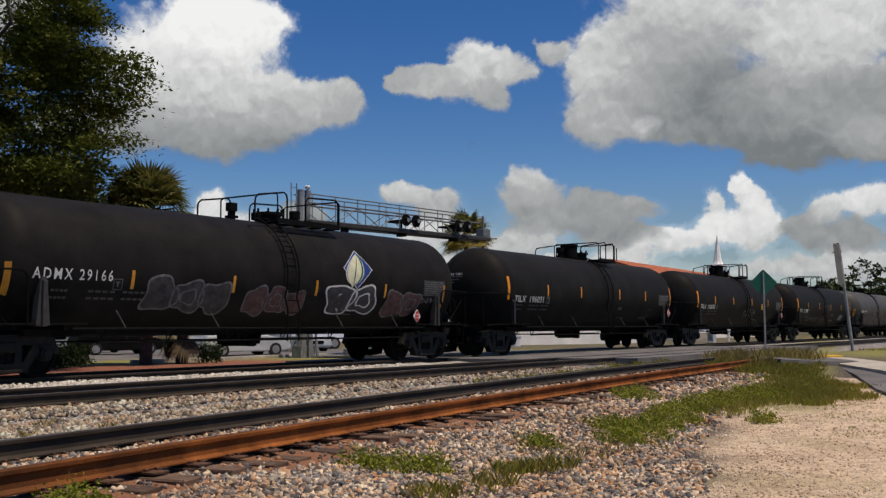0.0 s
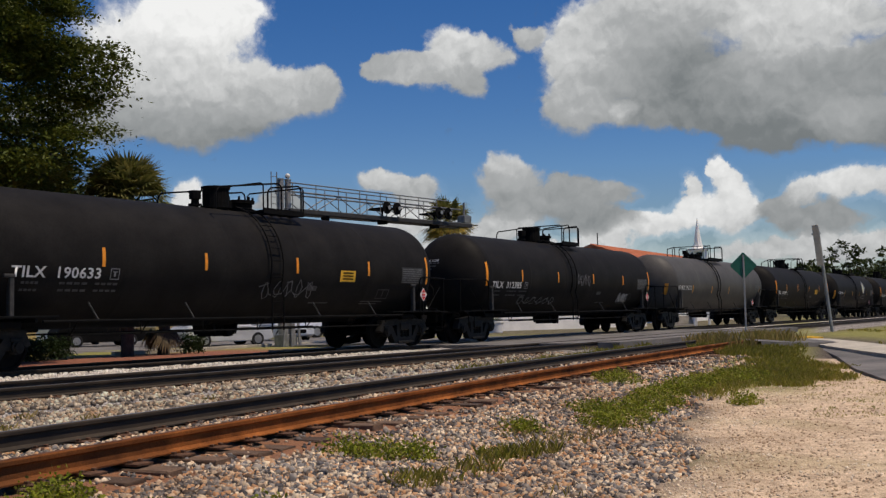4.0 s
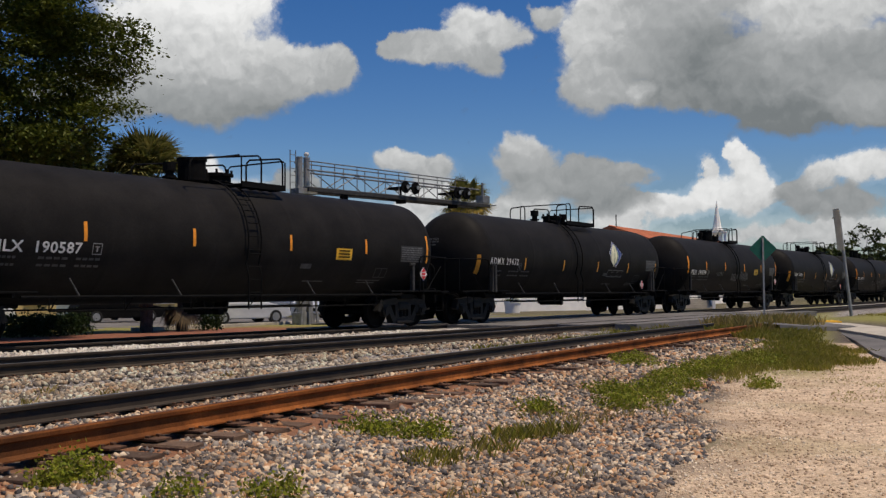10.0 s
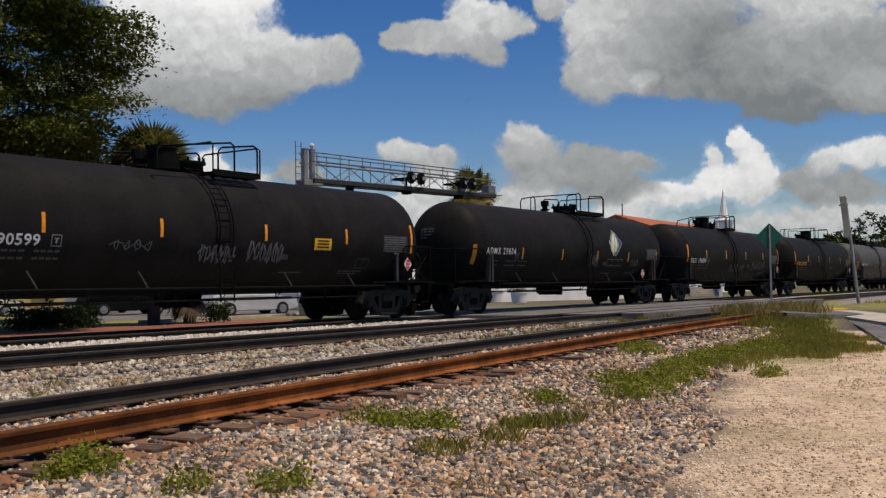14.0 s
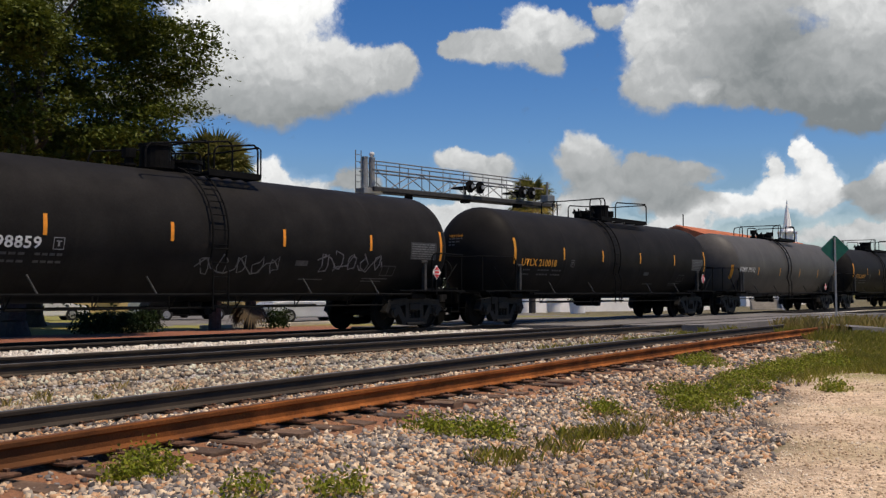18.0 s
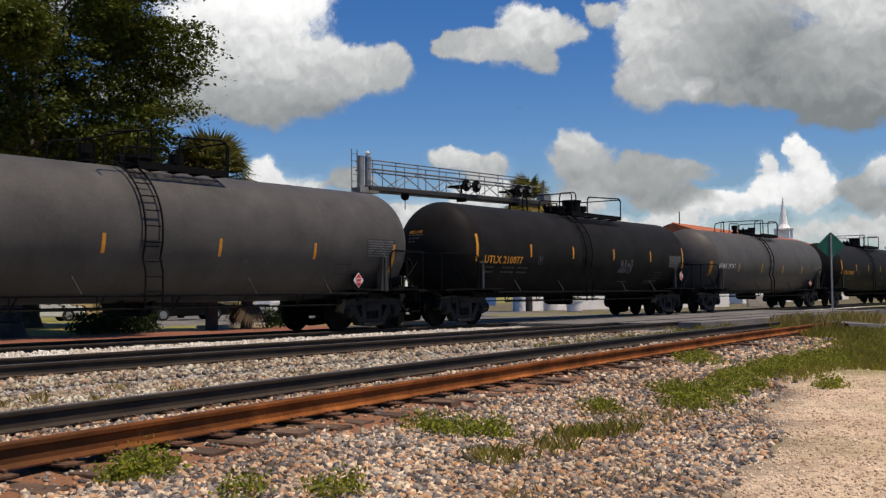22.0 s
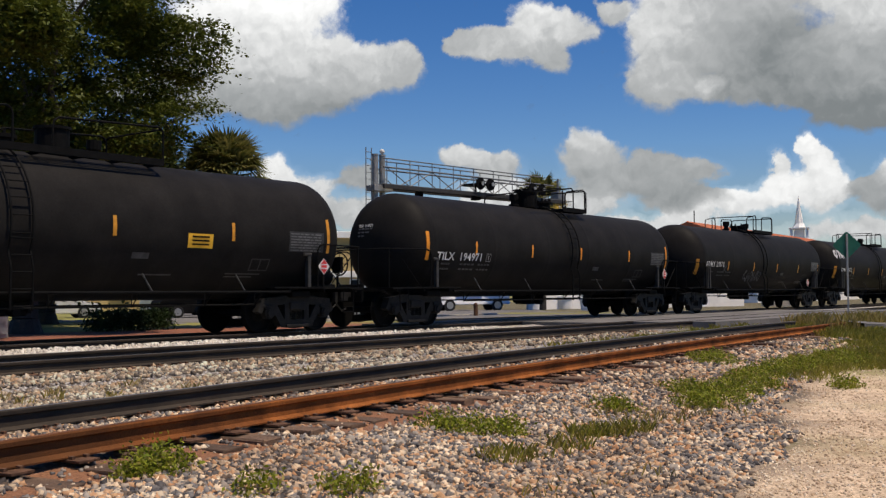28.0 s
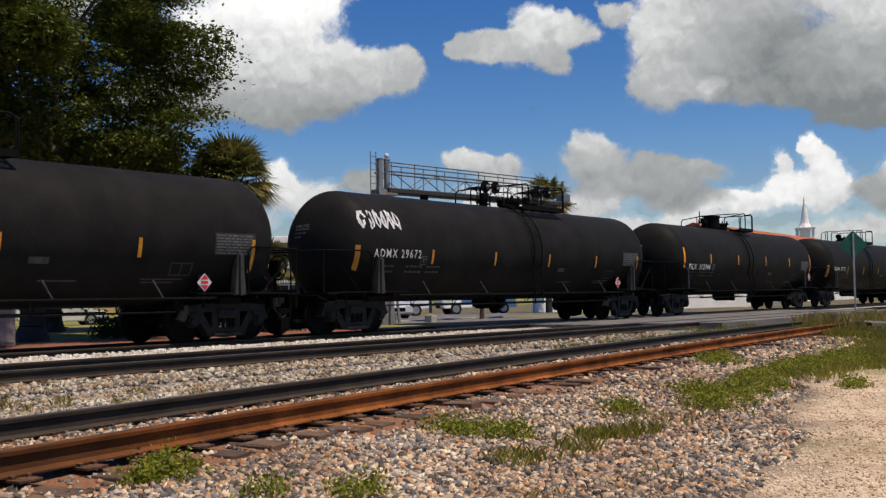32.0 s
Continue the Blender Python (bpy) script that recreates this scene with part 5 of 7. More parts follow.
# ---------------------------------------------------------------- sky: banks of cumulus, a far backdrop that drifts
def build_clouds():
    R = 3000.0
    a0, a1, e0, e1 = -25.0, 95.0, -1.5, 42.0
    na, ne = 60, 24
    verts = np.array([(R * math.cos(radians(e)) * math.cos(radians(a)), R * math.cos(radians(e)) * math.sin(radians(a)), R * math.sin(radians(e))) for e in np.linspace(e0, e1, ne) for a in np.linspace(a0, a1, na)])
    i = np.arange(na * (ne - 1)).reshape(ne - 1, na)[:, :-1].ravel()
    ob = raw("backdrop", verts, np.stack([i, i + 1, i + na + 1, i + na], -1), None, "white and grey cumulus clouds in a blue sky", "clouds", "structure", True)
    m = bpy.data.materials.new("cloud_bank")
    m.use_nodes = True
    nt = m.node_tree
    nt.nodes.clear()
    L = nt.links.new

    def mth(op, a, b=None, c=None, clamp=False):
        n = nt.nodes.new("ShaderNodeMath")
        n.operation, n.use_clamp = op, clamp
        for k, v in enumerate((a, b, c)):
            if v is None:
                continue
            if isinstance(v, (int, float)):
                n.inputs[k].default_value = v
            else:
                L(v, n.inputs[k])
        return n.outputs[0]
    tc = nt.nodes.new("ShaderNodeTexCoord")
    sep = nt.nodes.new("ShaderNodeSeparateXYZ")
    L(tc.outputs["Object"], sep.inputs[0])
    az = mth("MULTIPLY", mth("ARCTAN2", sep.outputs[1], sep.outputs[0]), 57.2958)
    el = mth("MULTIPLY", mth("ARCSINE", mth("DIVIDE", sep.outputs[2], R)), 57.2958)
    comb = nt.nodes.new("ShaderNodeCombineXYZ")
    L(az, comb.inputs[0])
    L(el, comb.inputs[1])
    def tex(scale, detail, rough, off):
        mp = nt.nodes.new("ShaderNodeMapping")
        mp.inputs["Location"].default_value = (off, off * 0.7, off * 1.3)
        L(comb.outputs[0], mp.inputs[0])
        n = node(nt, "ShaderNodeTexNoise", Scale=scale, Detail=detail, Roughness=rough)
        L(mp.outputs[0], n.inputs["Vector"])
        return n
    warp = tex(0.42, 5.0, 0.6, 3.0)
    wsep = nt.nodes.new("ShaderNodeSeparateColor")
    L(warp.outputs["Color"], wsep.inputs[0])
    azw = mth("ADD", az, mth("MULTIPLY", mth("SUBTRACT", wsep.outputs[0], 0.5), 2.6))
    elw = mth("ADD", el, mth("MULTIPLY", mth("SUBTRACT", wsep.outputs[1], 0.5), 2.0))
    puff = tex(0.6, 9.0, 0.66, 11.0)

    def billow(scale, shift):
        """Rounded heads, as of a cauliflower; shift looks a little to one side."""
        mp = nt.nodes.new("ShaderNodeMapping")
        mp.inputs["Location"].default_value = shift
        cb = nt.nodes.new("ShaderNodeCombineXYZ")
        L(azw, cb.inputs[0])
        L(elw, cb.inputs[1])
        L(cb.outputs[0], mp.inputs[0])
        v = node(nt, "ShaderNodeTexVoronoi", Scale=scale, Detail=2.0, Roughness=0.55)
        v.feature = "SMOOTH_F1"
        v.inputs["Smoothness"].default_value = 0.35
        L(mp.outputs[0], v.inputs["Vector"])
        return mth("SUBTRACT", 0.55, v.outputs["Distance"])
    knoll, knoll_up = billow(0.95, (0, 0, 0)), billow(0.95, (-0.12, 0.42, 0))
    # azimuth, elevation, half width, half height, brightness of the crown and of the foot
    puffs = ((47.5, 13.4, 7.2, 5.4, 1.06, 0.72), (45.4, 16.4, 4.2, 3.0, 1.08, 1.0), (40.4, 12.0, 2.9, 2.1, 0.84, 0.68), (39.3, 12.4, 1.3, 1.5, 0.78, 0.7), (45.8, 10.3, 5.4, 1.9, 0.66, 0.56), (42.4, 11.9, 2.6, 2.6, 0.9, 0.68), (46.5, 11.6, 5.0, 2.2, 0.84, 0.7), (52.5, 10.5, 5.0, 2.2, 0.7, 0.55), (60, 16, 8, 5, 0.9, 0.6),
             (31.9, 14.4, 1.9, 2.0, 0.94, 0.80), (34.6, 13.5, 2.5, 1.3, 0.82, 0.74), (30.0, 14.1, 1.9, 1.5, 0.88, 0.76), (30.9, 12.7, 2.0, 1.3, 0.76, 0.68), (36.0, 13.5, 1.3, 1.0, 0.74, 0.70), (32.6, 13.2, 2.8, 1.3, 0.84, 0.74),
             (25.0, 13.4, 2.9, 4.2, 0.93, 0.74), (27.7, 14.9, 1.2, 1.1, 0.80, 0.74), (24.8, 10.9, 2.9, 2.1, 0.82, 0.66), (22.5, 10.9, 1.1, 0.9, 0.96, 0.86), (21.0, 15.2, 5.5, 3.2, 0.86, 0.64), (19.2, 12.2, 3.6, 2.7, 0.55, 0.52), (21.0, 10.6, 2.8, 1.5, 0.60, 0.6), (22.3, 13.0, 3.4, 3.0, 0.80, 0.62), (18.6, 10.4, 2.6, 1.4, 0.56, 0.52), (15.5, 12.0, 4.0, 2.6, 0.76, 0.6),
             (13.0, 14.6, 6.0, 3.4, 0.94, 0.78), (10.0, 11.8, 6.0, 1.9, 0.66, 0.60), (14.6, 9.0, 4.4, 1.6, 0.54, 0.46), (11.0, 9.3, 3.4, 1.6, 0.86, 0.58), (12.5, 10.5, 4.5, 1.6, 0.68, 0.6), (7.0, 8.9, 5.5, 2.2, 0.62, 0.48), (17.0, 10.4, 3.5, 1.6, 0.58, 0.55), (15, 18.5, 13, 4.5, 0.92, 0.84), (3, 13, 8, 6, 0.74, 0.62), (-8, 12, 10, 6, 0.8, 0.6),
             (46.3, 6.3, 1.6, 1.7, 0.98, 0.86), (44.6, 5.4, 2.4, 1.6, 0.9, 0.78), (48.5, 4.6, 3.0, 1.8, 0.86, 0.75), (41.6, 6.2, 2.0, 1.3, 0.66, 0.62), (41, 4.2, 4, 1.4, 0.8, 0.76),
             (36.0, 7.5, 2.0, 1.0, 0.86, 0.76), (34.3, 6.8, 2.2, 1.2, 0.82, 0.72), (34.0, 5.2, 3.4, 1.5, 0.9, 0.82), (37.0, 4.0, 5.0, 1.4, 0.88, 0.82),
             (28.8, 7.3, 2.6, 1.8, 0.86, 0.62), (27.4, 5.9, 4.2, 1.5, 0.70, 0.62), (25.6, 6.8, 1.4, 1.1, 0.68, 0.62), (23.3, 6.4, 1.9, 1.3, 0.72, 0.64), (29.5, 4.6, 3.5, 1.3, 0.84, 0.78), (24.0, 4.9, 3.0, 1.2, 0.62, 0.6),
             (17.7, 7.5, 0.9, 1.1, 1.0, 0.93), (17.3, 6.6, 1.35, 1.6, 0.99, 0.88), (16.8, 5.0, 1.7, 2.0, 0.97, 0.82), (19.1, 6.6, 0.7, 1.3, 0.92, 0.85), (18.8, 5.1, 1.5, 1.5, 0.98, 0.9), (21.1, 4.5, 2.5, 1.4, 0.98, 0.86), (23.8, 3.7, 2.0, 1.1, 0.92, 0.84), (26.6, 3.4, 2.6, 1.0, 0.88, 0.8),
             (13.6, 6.1, 1.5, 1.1, 0.92, 0.78), (11.3, 6.3, 2.1, 1.4, 0.98, 0.82), (8.6, 6.2, 2.4, 1.6, 0.96, 0.8), (12.6, 4.6, 3.6, 1.3, 0.66, 0.62), (14.7, 5.2, 1.4, 1.1, 0.68, 0.64), (12, 3.0, 9, 1.3, 0.86, 0.78), (30, 2.8, 12, 1.3, 0.86, 0.8), (-2, 4, 8, 2.6, 0.8, 0.7), (58, 4.5, 10, 2.6, 0.84, 0.7), (72, 6, 9, 4, 0.85, 0.65), (82, 12, 8, 5, 0.85, 0.6))
    field, tone, height = None, None, None
    for a, e, ra, re_, crown, foot in puffs:
        u = mth("MULTIPLY", mth("SUBTRACT", azw, a), 1 / ra)
        v = mth("MULTIPLY", mth("SUBTRACT", elw, e), 1 / re_)
        v2 = mth("ADD", v, mth("MULTIPLY", mth("MINIMUM", v, 0.0), 0.35))       # flatter feet than crowns
        f = mth("MAXIMUM", mth("SUBTRACT", 1.0, mth("MULTIPLY_ADD", u, u, mth("MULTIPLY", v2, v2))), 0.0)
        w = mth("MULTIPLY", f, f)
        field = w if field is None else mth("ADD", field, w)
        t_ = mth("MULTIPLY", w, mth("MULTIPLY_ADD", v, (crown - foot) * 0.75, (crown + foot) / 2))
        tone = t_ if tone is None else mth("ADD", tone, t_)
        h_ = mth("MULTIPLY", w, v)
        height = h_ if height is None else mth("ADD", height, h_)
    whole = mth("ADD", field, 0.02)
    up = mth("DIVIDE", height, whole)
    rough_ = mth("ADD", mth("MULTIPLY", mth("SUBTRACT", puff.outputs["Fac"], 0.5), 0.62), mth("MULTIPLY", knoll, 0.17))
    dens = mth("ADD", mth("SUBTRACT", mth("MINIMUM", field, 0.75), 0.15), rough_)
    # crisp crowns, soft feet
    soft_ = mth("MULTIPLY_ADD", mth("MINIMUM", mth("MAXIMUM", mth("MULTIPLY", up, -1.6), 0.0), 1.0), 0.28, 0.19)
    t01 = mth("DIVIDE", mth("ADD", dens, mth("MULTIPLY", soft_, 0.6)), mth("MULTIPLY", soft_, 2.0), clamp=True)
    cover = mth("MULTIPLY", mth("MULTIPLY", t01, t01), mth("MULTIPLY_ADD", t01, -2.0, 3.0))
    haze = node(nt, "ShaderNodeMapRange")
    haze.inputs[1].default_value, haze.inputs[2].default_value, haze.inputs[3].default_value, haze.inputs[4].default_value = 0.0, 8.0, 0.66, 0.0
    L(el, haze.inputs[0])
    alpha = mth("MAXIMUM", cover, haze.outputs[0], clamp=True)
    # every head has a bright side towards the light and a dull one away from it
    rel = mth("MULTIPLY", mth("SUBTRACT", knoll, knoll_up), 0.07)
    fine_ = mth("MULTIPLY", mth("SUBTRACT", puff.outputs["Fac"], 0.5), 0.13)
    lum = mth("ADD", mth("DIVIDE", tone, whole), mth("ADD", rel, fine_))
    lum = mth("MAXIMUM", lum, mth("MULTIPLY", haze.outputs[0], 1.3))
    ramp = nt.nodes.new("ShaderNodeValToRGB")
    for p, c in ((0.0, (0.10, 0.115, 0.125)), (0.5, (0.20, 0.218, 0.225)), (0.75, (0.42, 0.432, 0.436)), (1.0, (0.92, 0.92, 0.91))):
        el_ = ramp.color_ramp.elements.new(p) if 0 < p < 1 else ramp.color_ramp.elements[int(p) * (len(ramp.color_ramp.elements) - 1)]
        el_.color = (*c, 1)
    L(lum, ramp.inputs[0])
    em = nt.nodes.new("ShaderNodeEmission")
    L(ramp.outputs[0], em.inputs[0])
    em.inputs[1].default_value = 1.0
    tr = nt.nodes.new("ShaderNodeBsdfTransparent")
    ms = nt.nodes.new("ShaderNodeMixShader")
    L(alpha, ms.inputs[0])
    L(tr.outputs[0], ms.inputs[1])
    L(em.outputs[0], ms.inputs[2])
    out = nt.nodes.new("ShaderNodeOutputMaterial")
    L(ms.outputs[0], out.inputs[0])
    ob.data.materials.append(m)
    ob.location = (0, 0, EYE)
    return ob


clouds = build_clouds()


# ---------------------------------------------------------------- crossing signals and signs
def build_gantry():
    """Cantilever signal: paired columns with a ladder, and a trussed walkway reaching over the road."""
    g = thing("cantilever_signal", "weathered aluminium cantilever signal bridge with walkway over the road", "signal bridge", pose(34.6, 30.27, 0, 0, 0, -7.6))
    z0, zb, zt = -0.35, 5.68, 6.85
    for x in (-0.0, 0.42):
        bm = bmesh.new()
        rod(bm, (x, 0, z0), (x, 0, 7.0), 0.14, n=16)
        rod(bm, (x, 0, 7.0), (x, 0, 7.06), 0.155, n=16)
        part("column", bm, M_GALV, g)
    bm = bmesh.new()
    for k in range(5):
        a = -0.32 + k * 0.24
        plate(bm, [(a, z0), (a + 0.13, z0), (a + 0.12 - (a - 0.15) * 0.3, 0.95), (a + 0.02 - (a - 0.15) * 0.3, 0.95)], -0.42 + 0.1 * (k % 2), -0.36 + 0.1 * (k % 2))
    box(bm, -0.2, 0.62, -0.3, 0.3, z0, 0.2, 0.03)
    part("ribbed_base", bm, M_GALV, g)
    bm = bmesh.new()
    for x in (-0.62, -0.3):
        rod(bm, (x, -0.1, 0.3), (x, -0.1, 7.3), 0.022, n=6)
    part("ladder_rail", bm, M_GANTRY, g)
    bm = bmesh.new()
    for k in range(23):
        rod(bm, (-0.62, -0.1, 0.5 + k * 0.3), (-0.3, -0.1, 0.5 + k * 0.3), 0.014, n=6)
    tagged(part("ladder_rungs", bm, M_GANTRY, g), kind="stuff")
    bm = bmesh.new()
    box(bm, -0.3, 0.8, -0.3, 0.3, zb - 0.28, zb - 0.02, 0.02)
    part("bracket", bm, M_GALV, g)
    n, ln = 8, 12.9
    for s in (-0.45, 0.45):
        bm = bmesh.new()
        box(bm, 0.1, ln, s - 0.06, s + 0.06, zb - 0.16, zb + 0.02, 0.015)
        part("beam", bm, M_POST, g, "dark channel beam under the walkway")
        for z, r in ((zb + 0.78, 0.04), (zt, 0.028)):
            bm = bmesh.new()
            rod(bm, (0.1, s, z), (ln - (0.9 if z > zb else 0) - (1.0 if z == zt else 0), s, z - (0.05 if z > zb else 0)), r, n=8)
            part("chord", bm, M_GANTRY, g)
        for k in range(n):
            x0, x1 = 0.3 + k * 1.4, 0.3 + (k + 1) * 1.4
            bm = bmesh.new()
            rod(bm, (x0, s, zb), (x0, s, zt - 0.02), 0.022, n=6)
            part("railing_post", bm, M_GANTRY, g)
            a, b = (zb, zb + 0.76) if k % 2 else (zb + 0.76, zb)
            bm = bmesh.new()
            rod(bm, (x0, s, a), (x1, s, b), 0.026, n=6)
            part("brace", bm, M_GANTRY, g)
    bm = bmesh.new()
    for k in range(8):
        box(bm, 0.1, ln, -0.42 + k * 0.11, -0.40 + k * 0.11, zb + 0.03, zb + 0.055)
    for k in range(18):
        box(bm, 0.2 + k * 0.78, 0.24 + k * 0.78, -0.45, 0.45, zb - 0.02, zb + 0.03)
    part("walkway", bm, M_GANTRY, g)
    for cx in (6.5, 10.4):                   # paired flashers with round backgrounds and hoods
        for x in (cx - 0.36, cx + 0.36):
            for y in (-0.66,):
                bm = bmesh.new()
                rod(bm, (x, y - 0.02, 6.12), (x, y + 0.02, 6.12), 0.30, n=24)
                f = part("flasher", bm, M_DARK, g, "round black flasher background")
                bm = bmesh.new()
                rod(bm, (x, y - 0.16, 6.12), (x, y - 0.018, 6.12), 0.11, n=14)
                part("hood", bm, M_DARK, f)
                bm = bmesh.new()
                rod(bm, (x, y - 0.175, 6.12), (x, y - 0.162, 6.12), 0.10, n=14)
                part("lens", bm, M_GALV, f)
        bm = bmesh.new()
        rod(bm, (cx, 0, zb), (cx, 0, 6.2), 0.05)
        box(bm, cx - 0.5, cx + 0.5, -0.6, 0.6, 6.08, 6.16)
        part("flasher_arm", bm, M_DARK, g)
        bm = bmesh.new()
        box(bm, cx - 0.16, cx + 0.16, -0.2, 0.2, zb - 0.3, zb + 0.1, 0.02)
        part("flasher_box", bm, M_DARK, g)
    bm = bmesh.new()
    bmesh.ops.create_uvsphere(bm, u_segments=16, v_segments=10, radius=0.2, matrix=Matrix.Translation((2.5, -0.2, zb - 0.28)))
    rod(bm, (2.5, -0.2, zb), (2.5, -0.2, zb - 0.12), 0.05)
    rod(bm, (2.5, -0.2, zb - 0.9), (2.5, -0.2, zb - 0.4), 0.02)
    part("bell", bm, M_DARK, g, "grey crossing bell", smooth=True)
    bm = bmesh.new()
    bmesh.ops.create_uvsphere(bm, u_segments=12, v_segments=8, radius=0.12, matrix=Matrix.Translation((0.42, 0, 7.2)))
    part("globe", bm, M_WHITE, g, smooth=True)
    bm = bmesh.new()
    rod(bm, (13.0, 0.1, zb), (13.0, 0.1, 6.9), 0.06)
    box(bm, 12.6, 13.2, -0.25, 0.25, zb + 0.1, zb + 0.5, 0.03)
    part("junction_box", bm, M_GANTRY, g)


def build_signs():
    s = thing("diamond_sign", "green diamond sign sheet on a galvanised post in grass", "road sign", pose(36.4, 10.55, -0.3, 0, 0, -60))
    bm = bmesh.new()
    box(bm, -0.03, 0.03, -0.02, 0.02, -0.3, 3.1, 0.006)
    for k in range(24):
        rod(bm, (0, -0.024, 0.2 + k * 0.11), (0, -0.018, 0.2 + k * 0.11), 0.008, n=6)
    part("post", bm, M_GALV, s)
    bm = bmesh.new()
    r = 0.46
    plate(bm, [(0, 2.72 - r), (0.05, 2.72 - r + 0.03), (r - 0.03, 2.72 - 0.05), (r, 2.72), (r - 0.03, 2.77), (0.04, 2.72 + r - 0.02), (0, 2.72 + r), (-0.04, 2.72 + r - 0.02), (-r + 0.03, 2.77), (-r, 2.72), (-r + 0.03, 2.67), (-0.05, 2.72 - r + 0.03)], 0.022, 0.028)
    part("sign_sheet", bm, M_SIGN, s)
    bm = bmesh.new()
    for z in (2.5, 2.92):
        rod(bm, (0, -0.03, z), (0, 0.035, z), 0.012, n=6)
    part("bolt", bm, M_GALV, s)
    p = thing("leaning_pole", "leaning grey steel pole with a tall narrow panel", "pole", pose(49.4, 10.4, -0.3, 0, 0, -78) @ pose(0, 0, 0, 0, -5.2, 0))
    bm = bmesh.new()
    rod(bm, (0, 0, -0.3), (0, 0, 4.9), 0.075, 0.065, n=12)
    part("shaft", bm, M_GALV, p)
    bm = bmesh.new()
    box(bm, -0.24, 0.03, -0.12, -0.07, 3.1, 5.0, 0.012)
    part("panel", bm, M_CONC, p)
    bm = bmesh.new()
    for z in (3.4, 4.6):
        box(bm, -0.3, 0.1, -0.09, 0.09, z - 0.03, z + 0.03, 0.005)
    part("clamp", bm, M_GALV, p)
    c = thing("signal_cabinet", "grey steel signal cabinet beside the track", "cabinet", pose(15.6, 28.4, -0.33))
    bm = bmesh.new()
    box(bm, -0.5, 0.5, -0.35, 0.35, 0.0, 1.9, 0.02)
    part("case", bm, M_GALV, c)
    bm = bmesh.new()
    box(bm, -0.44, 0.44, -0.375, -0.345, 0.1, 1.8, 0.012)
    part("door", bm, M_GALV, c)
    bm = bmesh.new()
    box(bm, -0.56, 0.56, -0.42, 0.42, 1.9, 1.96, 0.015)
    part("roof", bm, M_GALV, c)
    b = thing("signal_post", "short post on a concrete foot beside the track", "post", pose(36.1, 28.7, -0.34))
    bm = bmesh.new()
    box(bm, -0.2, 0.2, -0.2, 0.2, 0, 0.42, 0.04)
    part("foot", bm, M_CONC, b)
    bm = bmesh.new()
    rod(bm, (0, 0, 0.5), (0, 0, 2.6), 0.07, n=12)
    part("shaft", bm, M_POST, b)
    h = thing("hydrant", "small rust-brown hydrant on grass", "hydrant", pose(42.5, 30.5, -0.33))
    bm = bmesh.new()
    rod(bm, (0, 0, 0), (0, 0, 0.55), 0.12, 0.1, n=12)
    bmesh.ops.create_uvsphere(bm, u_segments=12, v_segments=8, radius=0.12, matrix=Matrix.Translation((0, 0, 0.58)))
    part("barrel", bm, M_PLATE, h)


# ---------------------------------------------------------------- plants
def leaf_cloud(centres, per, spread_r, size, seed, flat=1.0, aspect=0.45):
    """Quads for leaves scattered round the centres; returns verts and faces."""
    rng = np.random.default_rng(seed)
    c = np.repeat(np.asarray(centres, float), per, axis=0)
    n = len(c)
    off = rng.normal(size=(n, 3)) * spread_r
    off[:, 2] *= flat
    p = c + off
    d = rng.normal(size=(n, 3))
    d[:, 2] -= 0.4
    d /= np.linalg.norm(d, axis=1)[:, None]
    u = np.cross(d, rng.normal(size=(n, 3)))
    u /= np.linalg.norm(u, axis=1)[:, None]
    s = size * rng.uniform(0.6, 1.4, size=(n, 1))
    verts = np.stack([p, p + d * s * 0.5 + u * s * aspect * 0.5, p + d * s, p + d * s * 0.5 - u * s * aspect * 0.5], 1).reshape(-1, 3)
    return verts, np.arange(4 * n).reshape(n, 4)


def limb(bm, a, b, r0, r1, rnd, steps=5, bend=0.25):
    a, b = Vector(a), Vector(b)
    pts = [a]
    for k in range(1, steps + 1):
        t = k / steps
        p = a.lerp(b, t) + Vector((rnd.uniform(-1, 1), rnd.uniform(-1, 1), rnd.uniform(-0.5, 0.5))) * bend * (b - a).length * 0.15 * (1 if k < steps else 0)
        pts.append(p)
    for k in range(steps):
        rod(bm, pts[k], pts[k + 1], r0 + (r1 - r0) * k / steps, r0 + (r1 - r0) * (k + 1) / steps, 8)
    return pts[-1]


def sprays(centres, out, per, wide, thick, size, seed, droop=0.35):
    """Leaves in flat, slightly drooping sprays about the centres; most lie face up."""
    rng = np.random.default_rng(seed)
    c = np.repeat(np.asarray(centres, float), per, axis=0)
    o = np.repeat(np.asarray(out, float), per, axis=0)
    n = len(c)
    q = rng.normal(size=(n, 3)) * np.array([wide, wide, thick])
    along = np.abs(rng.normal(size=(n, 1))) * wide * 0.9
    p = c + q + o * along
    p[:, 2] -= droop * (q[:, 0] ** 2 + q[:, 1] ** 2 + along[:, 0] ** 2) / max(wide, 0.01) * 0.5
    nrm = rng.normal(size=(n, 3)) * 0.55 + np.array([0, 0, 1.0])
    nrm /= np.linalg.norm(nrm, axis=1)[:, None]
    d = np.cross(nrm, rng.normal(size=(n, 3)))
    d /= np.linalg.norm(d, axis=1)[:, None]
    u = np.cross(nrm, d)
    s = size * rng.uniform(0.6, 1.4, size=(n, 1))
    verts = np.stack([p, p + d * s * 0.5 + u * s * 0.26, p + d * s, p + d * s * 0.5 - u * s * 0.26], 1).reshape(-1, 3)
    return verts, np.arange(4 * n).reshape(n, 4)


